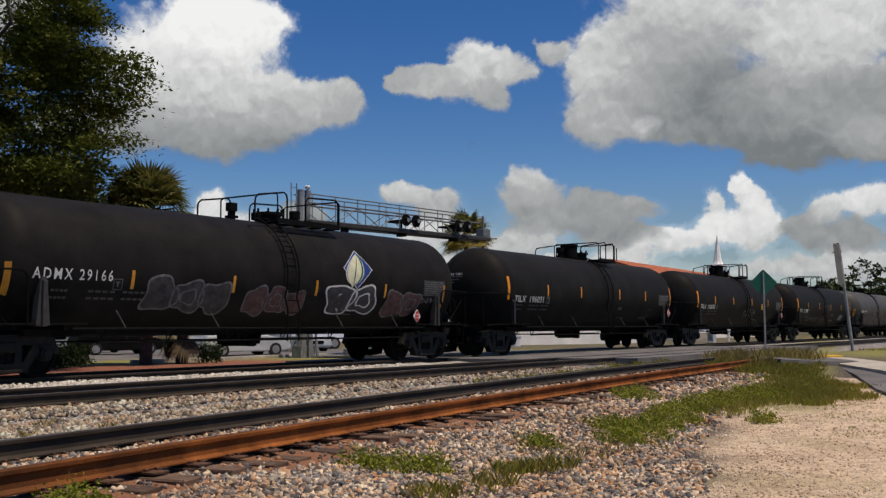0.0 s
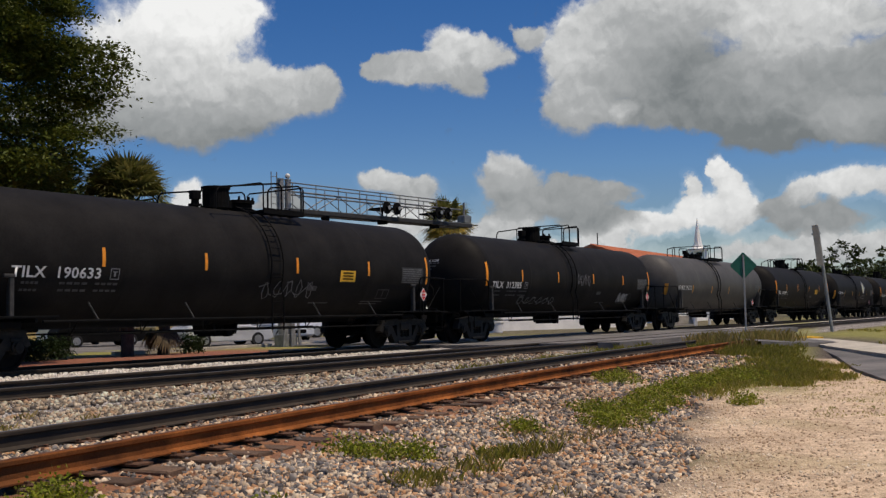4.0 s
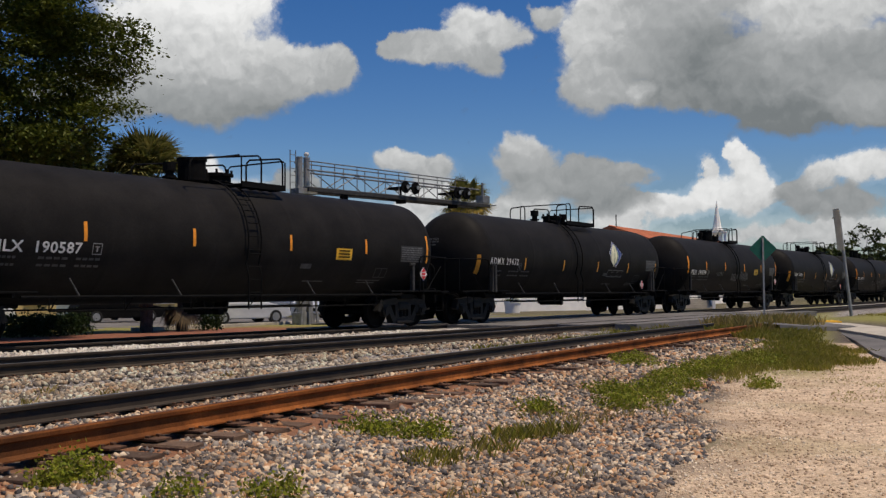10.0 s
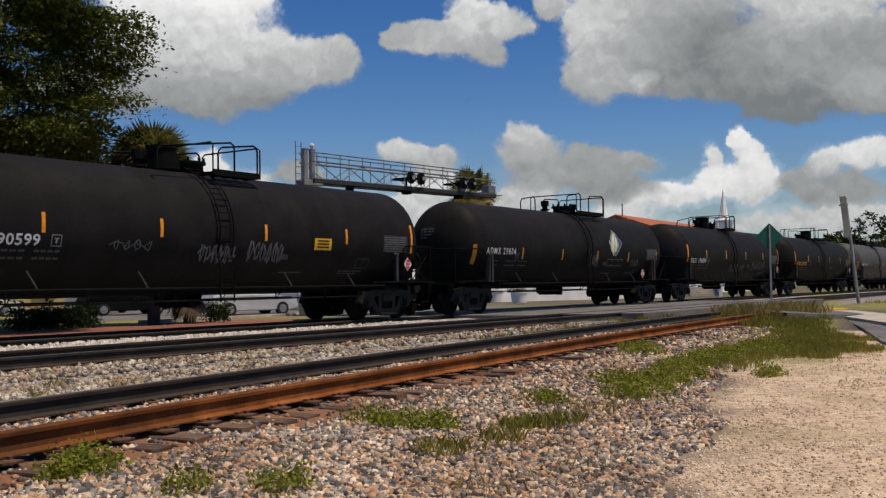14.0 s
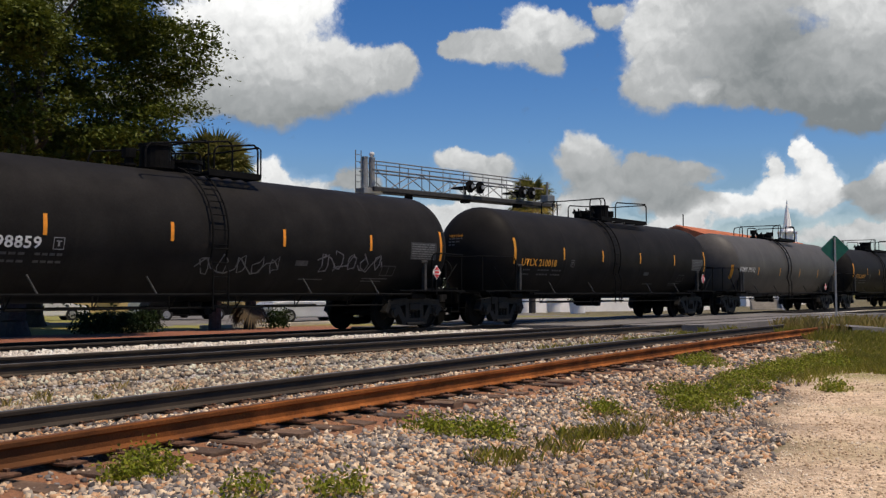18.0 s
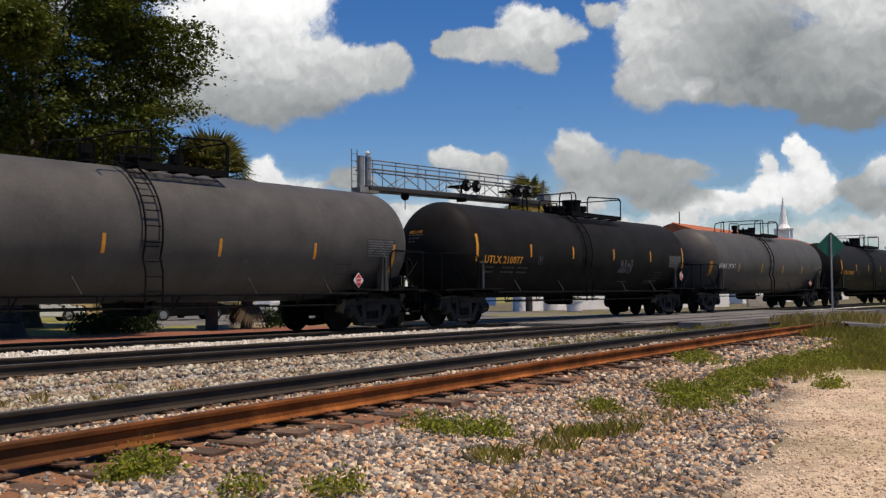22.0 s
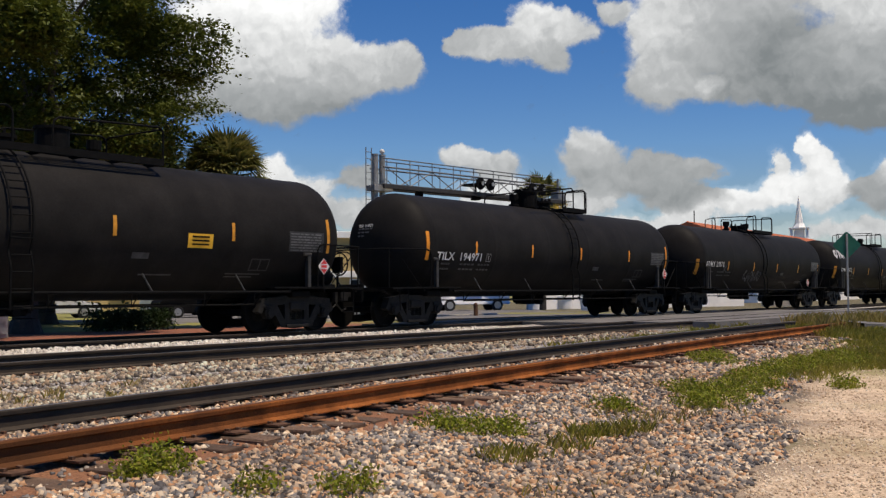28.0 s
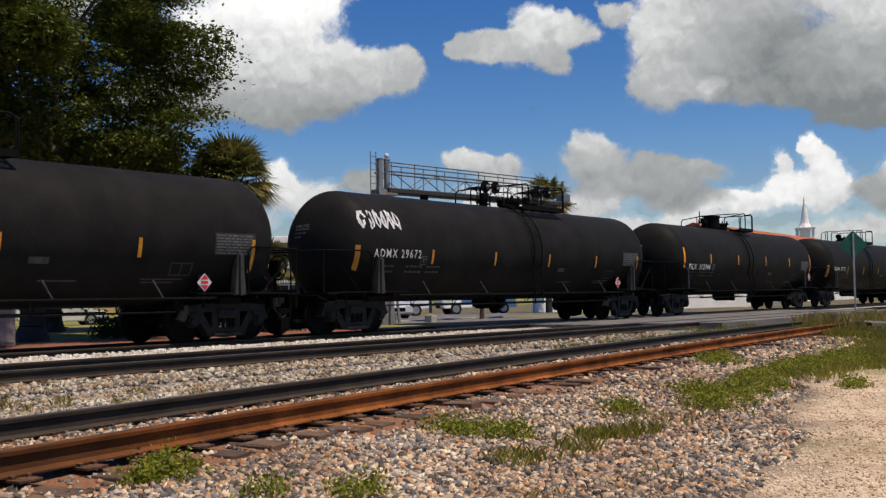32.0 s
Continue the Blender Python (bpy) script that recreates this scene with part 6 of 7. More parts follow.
def oak(x, y, z, height, radius, trunk_r, seed, clumps, per, leaf, label, low=0.32, lobes_n=16, undercut=0.0, leaves=None):
    """A tree: trunk, limbs and a crown of leafy sprays on rounded lobes; undercut draws the crown's foot in."""
    rnd = random.Random(seed)
    t = thing("oak_tree", label, "tree", pose(x, y, z))
    bm = bmesh.new()
    fork = height * 0.26
    rod(bm, (0, 0, -0.3), (0, 0, 0.5), trunk_r * 1.9, trunk_r * 1.15, 14)
    limb(bm, (0, 0, 0.5), (0.2, 0.1, fork), trunk_r * 1.15, trunk_r * 0.85, rnd, 4, 0.1)
    part("trunk", bm, M_BARK, t)
    mid, half = height * (1 + low) / 2, height * (1 - low) / 2
    for k in range(11):
        a = 2 * math.pi * k / 11 + rnd.uniform(-0.2, 0.2)
        rr = radius * rnd.uniform(0.5, 0.85)
        bm = bmesh.new()
        limb(bm, (0.1, 0.05, fork * 0.95), (rr * math.cos(a), rr * math.sin(a), mid + half * rnd.uniform(-0.6, 0.7)), trunk_r * 0.42, trunk_r * 0.08, rnd, 6, 0.5)
        part("limb", bm, M_BARK, t)
    lobes = [(Vector((0, 0, 0)), 0.62)] * (1 + lobes_n // 8)
    for k in range(lobes_n):
        v = Vector((rnd.gauss(0, 1), rnd.gauss(0, 1), rnd.gauss(0, 0.8))).normalized()
        r = rnd.uniform(0.10, 0.27)
        lobes.append((v * (rnd.uniform(0.9, 1.08) - r), r))
    centres, out = [], []
    while len(centres) < clumps:
        lobe = rnd.choice(lobes)
        v = Vector((rnd.gauss(0, 1), rnd.gauss(0, 1), rnd.gauss(0, 1))).normalized()
        p = lobe[0] + v * lobe[1] * rnd.uniform(0.55, 1.0) ** 0.5
        if undercut and p.z < -0.1 and math.hypot(p.x, p.y) > 1 - undercut * (-0.1 - p.z):
            continue
        q = Vector((p.x * radius, p.y * radius, mid + p.z * half))
        if noise.noise(q * (3.2 / radius) + Vector((seed, 0, 0))) < -0.2:
            continue
        centres.append(q)
        out.append(Vector((p.x, p.y, p.z * 0.35)).normalized())
    v, f = sprays(centres, out, per, radius * 0.05, radius * 0.014, leaf, seed)
    me = bpy.data.meshes.new("crown")
    fill(me, v, f)
    tagged(put("crown", me, leaves or M_FAR, t), kind="stuff")
    return t


def fan_palm(x, y, z, height, r, seed, label, fronds=64, yellow=10, dead=14):
    """Cabbage palm: a rough trunk, fans of narrow blades on arching stalks, dead ones hanging below."""
    rnd = random.Random(seed)
    t = thing("fan_palm", label, "palm tree", pose(x, y, z))
    bm = bmesh.new()
    rod(bm, (0, 0, -0.3), (0.1, 0, height * 0.55), 0.24, 0.19, 12)
    rod(bm, (0.1, 0, height * 0.55), (0.0, 0.05, height - r * 0.7), 0.19, 0.22, 12)
    for k in range(60):                                      # old leaf bases
        a, h = rnd.uniform(0, 6.28), rnd.uniform(height * 0.35, height - r * 0.75)
        p = Vector((0.08 + 0.2 * math.cos(a), 0.2 * math.sin(a), h))
        rod(bm, p, p + Vector((0.12 * math.cos(a), 0.12 * math.sin(a), 0.2)), 0.035, 0.02, 5)
    part("trunk", bm, M_TRUNK, t)
    hub = Vector((0, 0.05, height - r * 0.75))
    kinds = [("frond", M_PALM, fronds, (-0.35, 1.35)), ("frond", M_PALMY, yellow, (-0.6, -0.05)), ("dead_frond", M_DEAD, dead, (-1.5, -0.8))]
    for nm, material, n, (lo, hi) in kinds:
        verts, faces = [], []
        for k in range(n):
            a, e = rnd.uniform(0, 6.28), rnd.uniform(lo, hi)
            d = Vector((math.cos(a) * math.cos(e), math.sin(a) * math.cos(e), math.sin(e)))
            side = Vector((-math.sin(a), math.cos(a), 0))
            up = side.cross(d) * -1
            if lo < -1.0:
                foot = hub - Vector((0, 0, rnd.uniform(0, max(0.0, height * 0.42 - r * 0.2))))
            else:
                foot = hub
            st = foot + d * r * 0.45
            b = len(verts)
            verts += [foot + side * 0.02, foot - side * 0.02, st - side * 0.015, st + side * 0.015]
            faces.append((b, b + 1, b + 2, b + 3))
            for j in range(21):
                q = (j / 20 - 0.5) * 2.9
                ln = r * 0.62 * (1 - 0.25 * abs(q) / 1.3) * rnd.uniform(0.85, 1.1)
                w = d * math.cos(q) + side * math.sin(q)
                tip = st + w * ln - Vector((0, 0, ln * 0.24 * (0.4 + abs(q))))
                midp = st + w * ln * 0.55 + up * 0.03
                n2 = w.cross(up).normalized() * 0.05
                b = len(verts)
                verts += [st, midp + n2, tip, midp - n2]
                faces.append((b, b + 1, b + 2, b + 3))
        if verts:
            me = bpy.data.meshes.new(nm)
            me.from_pydata(verts, [], faces)
            tagged(put(nm, me, material, t), kind="stuff")
    return t


def blades(name, label, spots, height, material, seed, lean=0.5, width=0.005, kind="stuff", category="grass"):
    """Grass: bent blades about the spots (x, y, radius, count)."""
    rng = np.random.default_rng(seed)
    vs, fs, b = [], [], 0
    for x, y, r, n in spots:
        a = rng.uniform(0, 6.283, n)
        q = np.sqrt(rng.uniform(0, 1, n)) * r
        px, py = x + q * np.cos(a), y + q * np.sin(a) * 0.7
        keep = np.array([noise.noise(Vector((u * 2.2, w * 2.2, seed))) > -0.22 for u, w in zip(px, py)])
        px, py = px[keep], py[keep]
        n = len(px)
        pz = np.array([ground_z(u, w) for u, w in zip(px, py)]) - 0.01
        h = height * rng.uniform(0.35, 1.2, n)
        th = rng.uniform(0, 6.283, n)
        dx, dy = np.cos(th) * lean * h, np.sin(th) * lean * h
        wx, wy = -np.sin(th) * width, np.cos(th) * width
        p0 = np.stack([px - wx, py - wy, pz], -1)
        p1 = np.stack([px + wx, py + wy, pz], -1)
        p2 = np.stack([px + dx * 0.35 + wx * 0.7, py + dy * 0.35 + wy * 0.7, pz + h * 0.65], -1)
        p3 = np.stack([px + dx, py + dy, pz + h], -1)
        vs.append(np.stack([p0, p1, p2, p3], 1).reshape(-1, 3))
        fs.append(np.arange(4 * n).reshape(n, 4) + b)
        b += 4 * n
    return raw(name, np.concatenate(vs), np.concatenate(fs), material, label, category, kind)


def weed(x, y, r, h, n, seed, label, leaf=0.036):
    rng = random.Random(seed)
    c = []
    for k in range(n):
        a, q = rng.uniform(0, 6.283), math.sqrt(rng.random()) * r
        px, py = x + q * math.cos(a), y + q * math.sin(a) * 0.75
        c.append((px, py, ground_z(px, py) + h * rng.uniform(0.1, 1.0) * (1 - (q / r) ** 2 * 0.6)))
    v, f = leaf_cloud(c, 16, (0.05, 0.05, 0.04), leaf, seed, 0.8, 0.5)
    return raw("weed_patch", v, f, M_WEED, label, "weeds", "stuff")


def build_plants():
    oak(18.0, 30.4, -0.36, 13.8, 6.3, 0.36, 5, 2400, 115, 0.145, "broad dark live oak with a dense crown in a mulch bed", 0.13, 70, 1.6, M_OAK)
    oak(24.6, 40.0, -0.36, 11.0, 6.3, 0.36, 8, 900, 130, 0.26, "dark live oak behind another beside the car park", 0.06, 24)
    fan_palm(25.4, 29.5, -0.33, 7.05, 2.05, 3, "cabbage palm with dead fronds hanging round its trunk", 84, 8, 44)
    fan_palm(59.9, 37.4, -0.36, 9.1, 2.15, 4, "cabbage palm with yellowing fronds by the road", 52, 20, 6)
    fan_palm(27.0, 29.4, -0.33, 3.4, 1.5, 6, "young fan palm with green fronds", 34, 4, 4)
    rnd = random.Random(12)
    for k in range(13):
        az = 13.6 - k * 1.25 + rnd.uniform(-0.3, 0.3)
        d = rnd.uniform(135, 175)
        oak(d * math.cos(radians(az)), d * math.sin(radians(az)), -0.4, rnd.uniform(7.5, 11) + (1.5 if 1 < k < 5 else -1.5 if k < 2 else 0), rnd.uniform(4.5, 6.5), 0.3, 20 + k, 120, 40, 0.5, "dark leafy tree in the distance along the railway", 0.1)
    for k in range(7):
        az = 24 + k * 6.5
        d = rnd.uniform(120, 160)
        oak(d * math.cos(radians(az)), d * math.sin(radians(az)), -0.4, rnd.uniform(5, 7.0), rnd.uniform(4, 6), 0.3, 50 + k, 90, 36, 0.5, "leafy tree far beyond the car park", 0.1)
    # hedge along the mulch bed
    rng = random.Random(3)
    for hx, hy, ln in ((21.9, 30.4, 3.2), (28.4, 29.3, 0.6)):
        c = [(hx + rng.uniform(-ln / 2, ln / 2), hy + rng.uniform(-0.45, 0.45), -0.3 + rng.uniform(0.05, 0.62) * (1 if rng.random() < 0.8 else 1.15)) for _ in range(int(150 * ln))]
        v, f = leaf_cloud(c, 14, (0.09, 0.09, 0.08), 0.09, int(hx), 1.0, 0.6)
        raw("hedge", v, f, M_HEDGE, "low clipped dark green hedge in a mulch bed", "hedge", "stuff")
    # weeds and grass by the siding
    weed(4.22, 5.6, 0.25, 0.22, 110, 1, "bushy green weed beside the rusty rail", 0.034)
    weed(4.83, 4.44, 0.17, 0.2, 36, 2, "small green weed in the gravel")
    weed(4.33, 4.75, 0.13, 0.15, 22, 3, "small green weed in the gravel")
    for k, (x, y, r) in enumerate(((7.18, 5.55, 0.24), (7.25, 5.3, 0.26), (7.45, 5.05, 0.24), (9.73, 5.2, 0.28))):
        weed(x, y, r, 0.15, int(200 * r), 4 + k, "low green weeds in the gravel")
    for k, (x, y, r) in enumerate(((10.9, 4.8, 0.35), (11.6, 4.85, 0.5), (12.0, 5.4, 0.4), (12.6, 5.1, 0.5), (13.6, 5.2, 0.5), (14.4, 5.5, 0.5), (15.2, 5.6, 0.5), (16.2, 5.7, 0.6), (16.0, 6.7, 0.45), (16.8, 7.2, 0.45), (17.4, 5.8, 0.6), (18.8, 5.7, 0.7), (20.2, 5.9, 0.7), (14.6, 4.3, 0.3))):
        weed(x, y, r, 0.17, int(190 * r), 30 + k, "spreading green weeds between gravel and soil", 0.038)
    blades("grass_tuft", "yellow-green grass tuft in the gravel", [(6.67, 4.5, 0.28, 200), (7.1, 4.42, 0.28, 200), (7.6, 4.45, 0.28, 200), (8.1, 4.6, 0.25, 240), (8.4, 4.54, 0.25, 200), (8.7, 4.46, 0.25, 160)], 0.12, M_GRASS, 41, 0.5, 0.0032)
    blades("grass_tuft", "thin dry grass tufts on the gravel's edge", [(9.7, 4.63, 0.4, 120), (10.5, 4.4, 0.5, 140), (9.3, 4.9, 0.4, 80), (6.0, 3.6, 0.5, 60), (5.2, 3.0, 0.4, 40), (6.9, 3.4, 0.3, 40)], 0.10, M_DRY, 42, 0.5, 0.003)
    spots = [(x, 5.7 + (x - 18) * 0.12 + random.uniform(-0.5, 0.4), 0.7, 460) for x in np.arange(15.5, 30, 0.7)] + [(random.uniform(18.5, 30), 0, 0.6, 360) for _ in range(24)]
    spots = [(x, y or 4.1 + (x - 18) * 0.16 + random.uniform(0.0, 1.2), r, n) for x, y, r, n in spots]
    spots = [s for s in spots if s[0] < 22 or s[1] > 0.235 * s[0] + 0.4]
    blades("grass_strip", "patchy grass along the gravel's edge", spots, 0.11, M_GRASS, 43)
    spots = [(x, x * random.uniform(0.215 if x < 26 else 0.25, 0.265 if x < 27 else 0.30), 0.9, 420) for x in (random.uniform(20, 39) for _ in range(70))]
    blades("grass_strip", "rough grass that widens towards the crossing", spots, 0.12, M_GRASS, 50, 0.55, 0.003)
    spots = [(random.uniform(25.5, 39.0), random.uniform(6.9, 11.0), 1.0, 420) for _ in range(60)]
    spots = [s for s in spots if 0.255 * s[0] < s[1] < 0.33 * s[0]]
    blades("tall_grass", "tall dry-green grass round the sign post", spots, 0.17, M_GRASS, 44, 0.5, 0.003)
    spots = [(random.uniform(26, 37), random.uniform(8.6, 11.2), 1.0, 160) for _ in range(22)]
    spots = [s for s in spots if 0.255 * s[0] < s[1] < 0.33 * s[0]]
    blades("dry_grass", "straw-coloured seeding grass by the crossing", spots, 0.42, M_DRY, 45, 0.4, 0.0025)
    spots = [(random.uniform(17.5, 31), 0, 0.6, 150) for _ in range(34)]
    spots = [(x, near_line(x) + random.uniform(1.2, 2.4), r, n) for x, y, r, n in spots]
    blades("grass_strip", "grass growing between siding and main line", spots, 0.2, M_GRASS, 46)
    spots = [(random.uniform(38, 75), random.uniform(-6, 10.0), 1.6, 260) for _ in range(60)]
    blades("lawn", "mown green lawn beyond the pavement", [s for s in spots if s[1] < 10 and s[1] < 3.8 + (s[0] - 31) * 0.36 or s[0] > 45], 0.12, M_GRASS, 47, 0.5, 0.02)
    spots = [(x, x * random.uniform(0.13, 0.235), random.uniform(0.15, 0.5), 50) for x in np.arange(13.5, 27, 0.22)]
    blades("grass_tuft", "sparse grass tufts on the bare soil", spots, 0.045, M_GRASS, 49, 0.7, 0.003)
    spots = [(random.uniform(3, 13), random.uniform(10.2, 12.4), 0.14, 30) for _ in range(16)]
    blades("grass_tuft", "sparse weeds in the ballast between the tracks", spots, 0.12, M_DRY, 48)


def build_stones():
    """Crushed stone, close by the camera's side of the place and thinner away from it."""
    rng = np.random.default_rng(7)
    def heap(name, n, d0, d1, ok, size, material, label):
        a = rng.uniform(radians(6), radians(66), n)
        d = d0 * (d1 / d0) ** rng.uniform(0, 1, n)
        x, y = d * np.cos(a), d * np.sin(a)
        keep = np.array([ok(u, w) for u, w in zip(x, y)])
        x, y, d = x[keep], y[keep], d[keep]
        m = len(x)
        z = np.array([ground_z(u, w) for u, w in zip(x, y)])
        s = size * np.clip(rng.lognormal(0, 0.38, m), 0.4, 1.7) * np.clip(d / 12, 1, 1.5)
        shard = np.array([(a, b, c) for a in (-1, 1) for b in (-1, 1) for c in (-1, 1)], float) * 0.52
        v = shard[None] * rng.uniform(0.72, 1.12, (m, 8, 1)) + rng.uniform(-0.16, 0.16, (m, 8, 3))
        v *= rng.uniform(0.65, 1.3, (m, 1, 3)) * np.array([1, 1, 0.75])
        q = rng.normal(size=(m, 4))
        q /= np.linalg.norm(q, axis=1)[:, None]
        w_, x_, y_, z_ = q.T
        rot = np.stack([1 - 2 * (y_ * y_ + z_ * z_), 2 * (x_ * y_ - z_ * w_), 2 * (x_ * z_ + y_ * w_), 2 * (x_ * y_ + z_ * w_), 1 - 2 * (x_ * x_ + z_ * z_), 2 * (y_ * z_ - x_ * w_), 2 * (x_ * z_ - y_ * w_), 2 * (y_ * z_ + x_ * w_), 1 - 2 * (x_ * x_ + y_ * y_)], -1).reshape(m, 3, 3)
        v = np.einsum("mij,mkj->mki", rot, v) * s[:, None, None] + np.stack([x, y, z + s * 0.12], -1)[:, None, :]
        face = np.array([(0, 1, 3, 2), (4, 6, 7, 5), (0, 4, 5, 1), (2, 3, 7, 6), (0, 2, 6, 4), (1, 5, 7, 3)])
        f = (face[None] + (np.arange(m) * 8)[:, None, None]).reshape(-1, 4)
        raw(name, v.reshape(-1, 3), f, material, label, "gravel", "stuff")
    def clear(u, w):
        n = near_line(u)
        for r in (n - GAUGE / 2, n + GAUGE / 2, Y_MID - GAUGE / 2, Y_MID + GAUGE / 2, Y_TRAIN - GAUGE / 2, Y_TRAIN + GAUGE / 2):
            if abs(w - r) < 0.13:
                return False
        return True
    def near(u, w):
        e = dirt_edge(u) + 0.4 * noise.noise(Vector((u * 1.3, w * 1.3, 0)))
        return w > e and w < 14.68 and u < 26 and clear(u, w) and not (u > 17 and abs(w - near_line(u) - 1.9) < 0.8 and random.random() < 0.6) and not (u > 20 and w < near_line(u) - 1.6 and random.random() < 0.5)
    def pale(u, w):
        return 14.68 < w < 21.0 and u < 25.4 + (16.5 - w) * 0.9 and clear(u, w)
    def loose(u, w):
        e = dirt_edge(u)
        return -3 < w <= e and random.random() < 0.13 + 0.75 * math.exp(-(e - w) * 0.9)
    heap("ballast", 190000, 4.6, 28, lambda u, w: w < near_line(u) + 0.95 and near(u, w) and random.random() > 0.94 * rusty_spot(u, w), 0.027, M_STONE, "crushed stone ballast, tan, grey and cream")
    heap("grey_ballast", 85000, 9, 30, lambda u, w: w >= near_line(u) + 0.95 and near(u, w), 0.030, M_STONEM, "grey and white crushed stone between the tracks")
    heap("pale_ballast", 85000, 15, 36, pale, 0.024, M_STONEW, "pale crushed stone ballast of the main line")
    heap("loose_stones", 100000, 4.4, 22, loose, 0.0125, M_STONEP, "loose stones strewn over the bare soil")


# ---------------------------------------------------------------- buildings and parked cars
def window(parent, x, y, z, w, h, frame=None):
    f = bmesh.new()
    for a, b, c, d in ((-w / 2 - 0.06, w / 2 + 0.06, -0.06, 0), (-w / 2 - 0.06, w / 2 + 0.06, h, h + 0.06), (-w / 2 - 0.06, -w / 2, 0, h), (w / 2, w / 2 + 0.06, 0, h), (-0.03, 0.03, 0, h)):
        box(f, a, b, -0.08, 0.06, c, d)
    fr = part("window", f, frame or M_STUCCO, parent, "", pose(x, y, z))
    p = bmesh.new()
    box(p, -w / 2, w / 2, -0.03, 0.03, 0, h)
    part("pane", p, M_GLASS, fr)


def build_buildings():
    h = thing("church_hall", "long white church hall with a terracotta tiled roof", "building", pose(101, 38, -0.4, 0, 0, 3))
    bm = bmesh.new()
    box(bm, 0, 46, 0, 14, 0, 5.85)
    part("wall", bm, M_STUCCO, h)
    bm = bmesh.new()
    vs = [bm.verts.new(v) for v in ((-0.7, -0.7, 5.8), (46.7, -0.7, 5.8), (46.7, 7, 8.4), (-0.7, 7, 8.4), (46.7, 14.7, 5.8), (-0.7, 14.7, 5.8))]
    for f in ((0, 1, 2, 3), (3, 2, 4, 5), (0, 3, 5), (1, 4, 2), (0, 5, 4, 1)):
        bm.faces.new([vs[k] for k in f])
    roof = part("roof", bm, M_TERRA, h)
    bm = bmesh.new()
    for k in range(96):
        x = -0.6 + k * 0.495
        rod(bm, (x, -0.72, 5.82), (x, 7, 8.43), 0.07, n=5)
    tagged(part("roof_tiles", bm, M_TERRA, roof), kind="stuff")
    bm = bmesh.new()
    rod(bm, (0.2, 6.5, 8.2), (0.2, 6.5, 9.6), 0.06)
    part("pole", bm, M_DARK, h)
    for k in range(9):
        window(h, 3 + k * 5, -0.02, 1.2, 1.6, 2.0)
    w = thing("garden_wall", "low white rendered wall along the road", "wall", pose(60.9, 39.2, -0.4, 0, 0, -22))
    bm = bmesh.new()
    box(bm, 0, 21, 0, 0.25, 0, 2.3, 0.02)
    part("wall", bm, M_STUCCO, w)
    bm = bmesh.new()
    box(bm, -0.05, 21.05, -0.06, 0.31, 2.3, 2.4, 0.02)
    part("coping", bm, M_STUCCO, w)
    gt = thing("gate_frame", "white painted gate frame by the steps of a church hall", "gate", pose(84.6, 28.4, -0.4, 0, 0, -62))
    for sx in (-0.85, 0.85):
        bm = bmesh.new()
        box(bm, sx - 0.1, sx + 0.1, -0.1, 0.1, 0, 1.3, 0.02)
        part("post", bm, M_STUCCO, gt)
    bm = bmesh.new()
    box(bm, -1.0, 1.0, -0.12, 0.12, 0.9, 1.35, 0.03)
    part("beam", bm, M_STUCCO, gt)
    st = thing("steps", "short flight of concrete steps with white sides", "steps", pose(80.0, 28.4, -0.4, 0, 0, -62))
    for k in range(5):
        bm = bmesh.new()
        box(bm, -1.1, 1.1, k * 0.3, 1.8, k * 0.17, (k + 1) * 0.17 - 0.004, 0.01)
        part("step", bm, M_CONC, st)
    bm = bmesh.new()
    plate(bm, [(1.12, 0.0), (1.34, 0.0), (1.34, 1.5), (1.12, 1.5)], 0.0, 1.8)
    part("side_wall", bm, M_STUCCO, st)
    ch = thing("church", "white church tower with a slender white spire", "church", pose(161, 53.8, -0.4, 0, 0, 18))
    bm = bmesh.new()
    box(bm, -1.6, 1.6, -1.6, 1.6, 0, 9.2, 0.05)
    box(bm, -1.8, 1.8, -1.8, 1.8, 7.2, 7.5, 0.03)
    part("tower", bm, M_STUCCO, ch)
    bm = bmesh.new()
    for sx in (-1.15, 1.15):
        for sy in (-1.15, 1.15):
            box(bm, sx - 0.22, sx + 0.22, sy - 0.22, sy + 0.22, 9.2, 10.7)
    box(bm, -0.8, 0.8, -0.8, 0.8, 9.2, 10.7)
    box(bm, -1.5, 1.5, -1.5, 1.5, 10.7, 10.95, 0.03)
    part("belfry", bm, M_STUCCO, ch)
    bm = bmesh.new()
    rod(bm, (0, 0, 10.95), (0, 0, 11.6), 1.0, 0.72, 8)
    rod(bm, (0, 0, 11.6), (0, 0, 15.9), 0.66, 0.03, 8)
    part("spire", bm, M_STUCCO, ch)
    o = thing("ochre_building", "two-storey ochre building with white bands and windows", "building", pose(58, 64, -0.4, 0, 0, -37))
    bm = bmesh.new()
    box(bm, -22, 14, 0, 12, 0, 6.2)
    part("wall", bm, M_CREAMW, o)
    for z in (2.6, 5.9):
        bm = bmesh.new()
        box(bm, -22.2, 14.2, -0.25, 12.2, z, z + 0.55, 0.04)
        part("band", bm, M_STUCCO, o)
    for k in range(11):
        window(o, -20 + k * 3.2, -0.02, 3.9, 1.3, 1.3)
        window(o, -20 + k * 3.2, -0.02, 0.9, 1.5, 1.5)


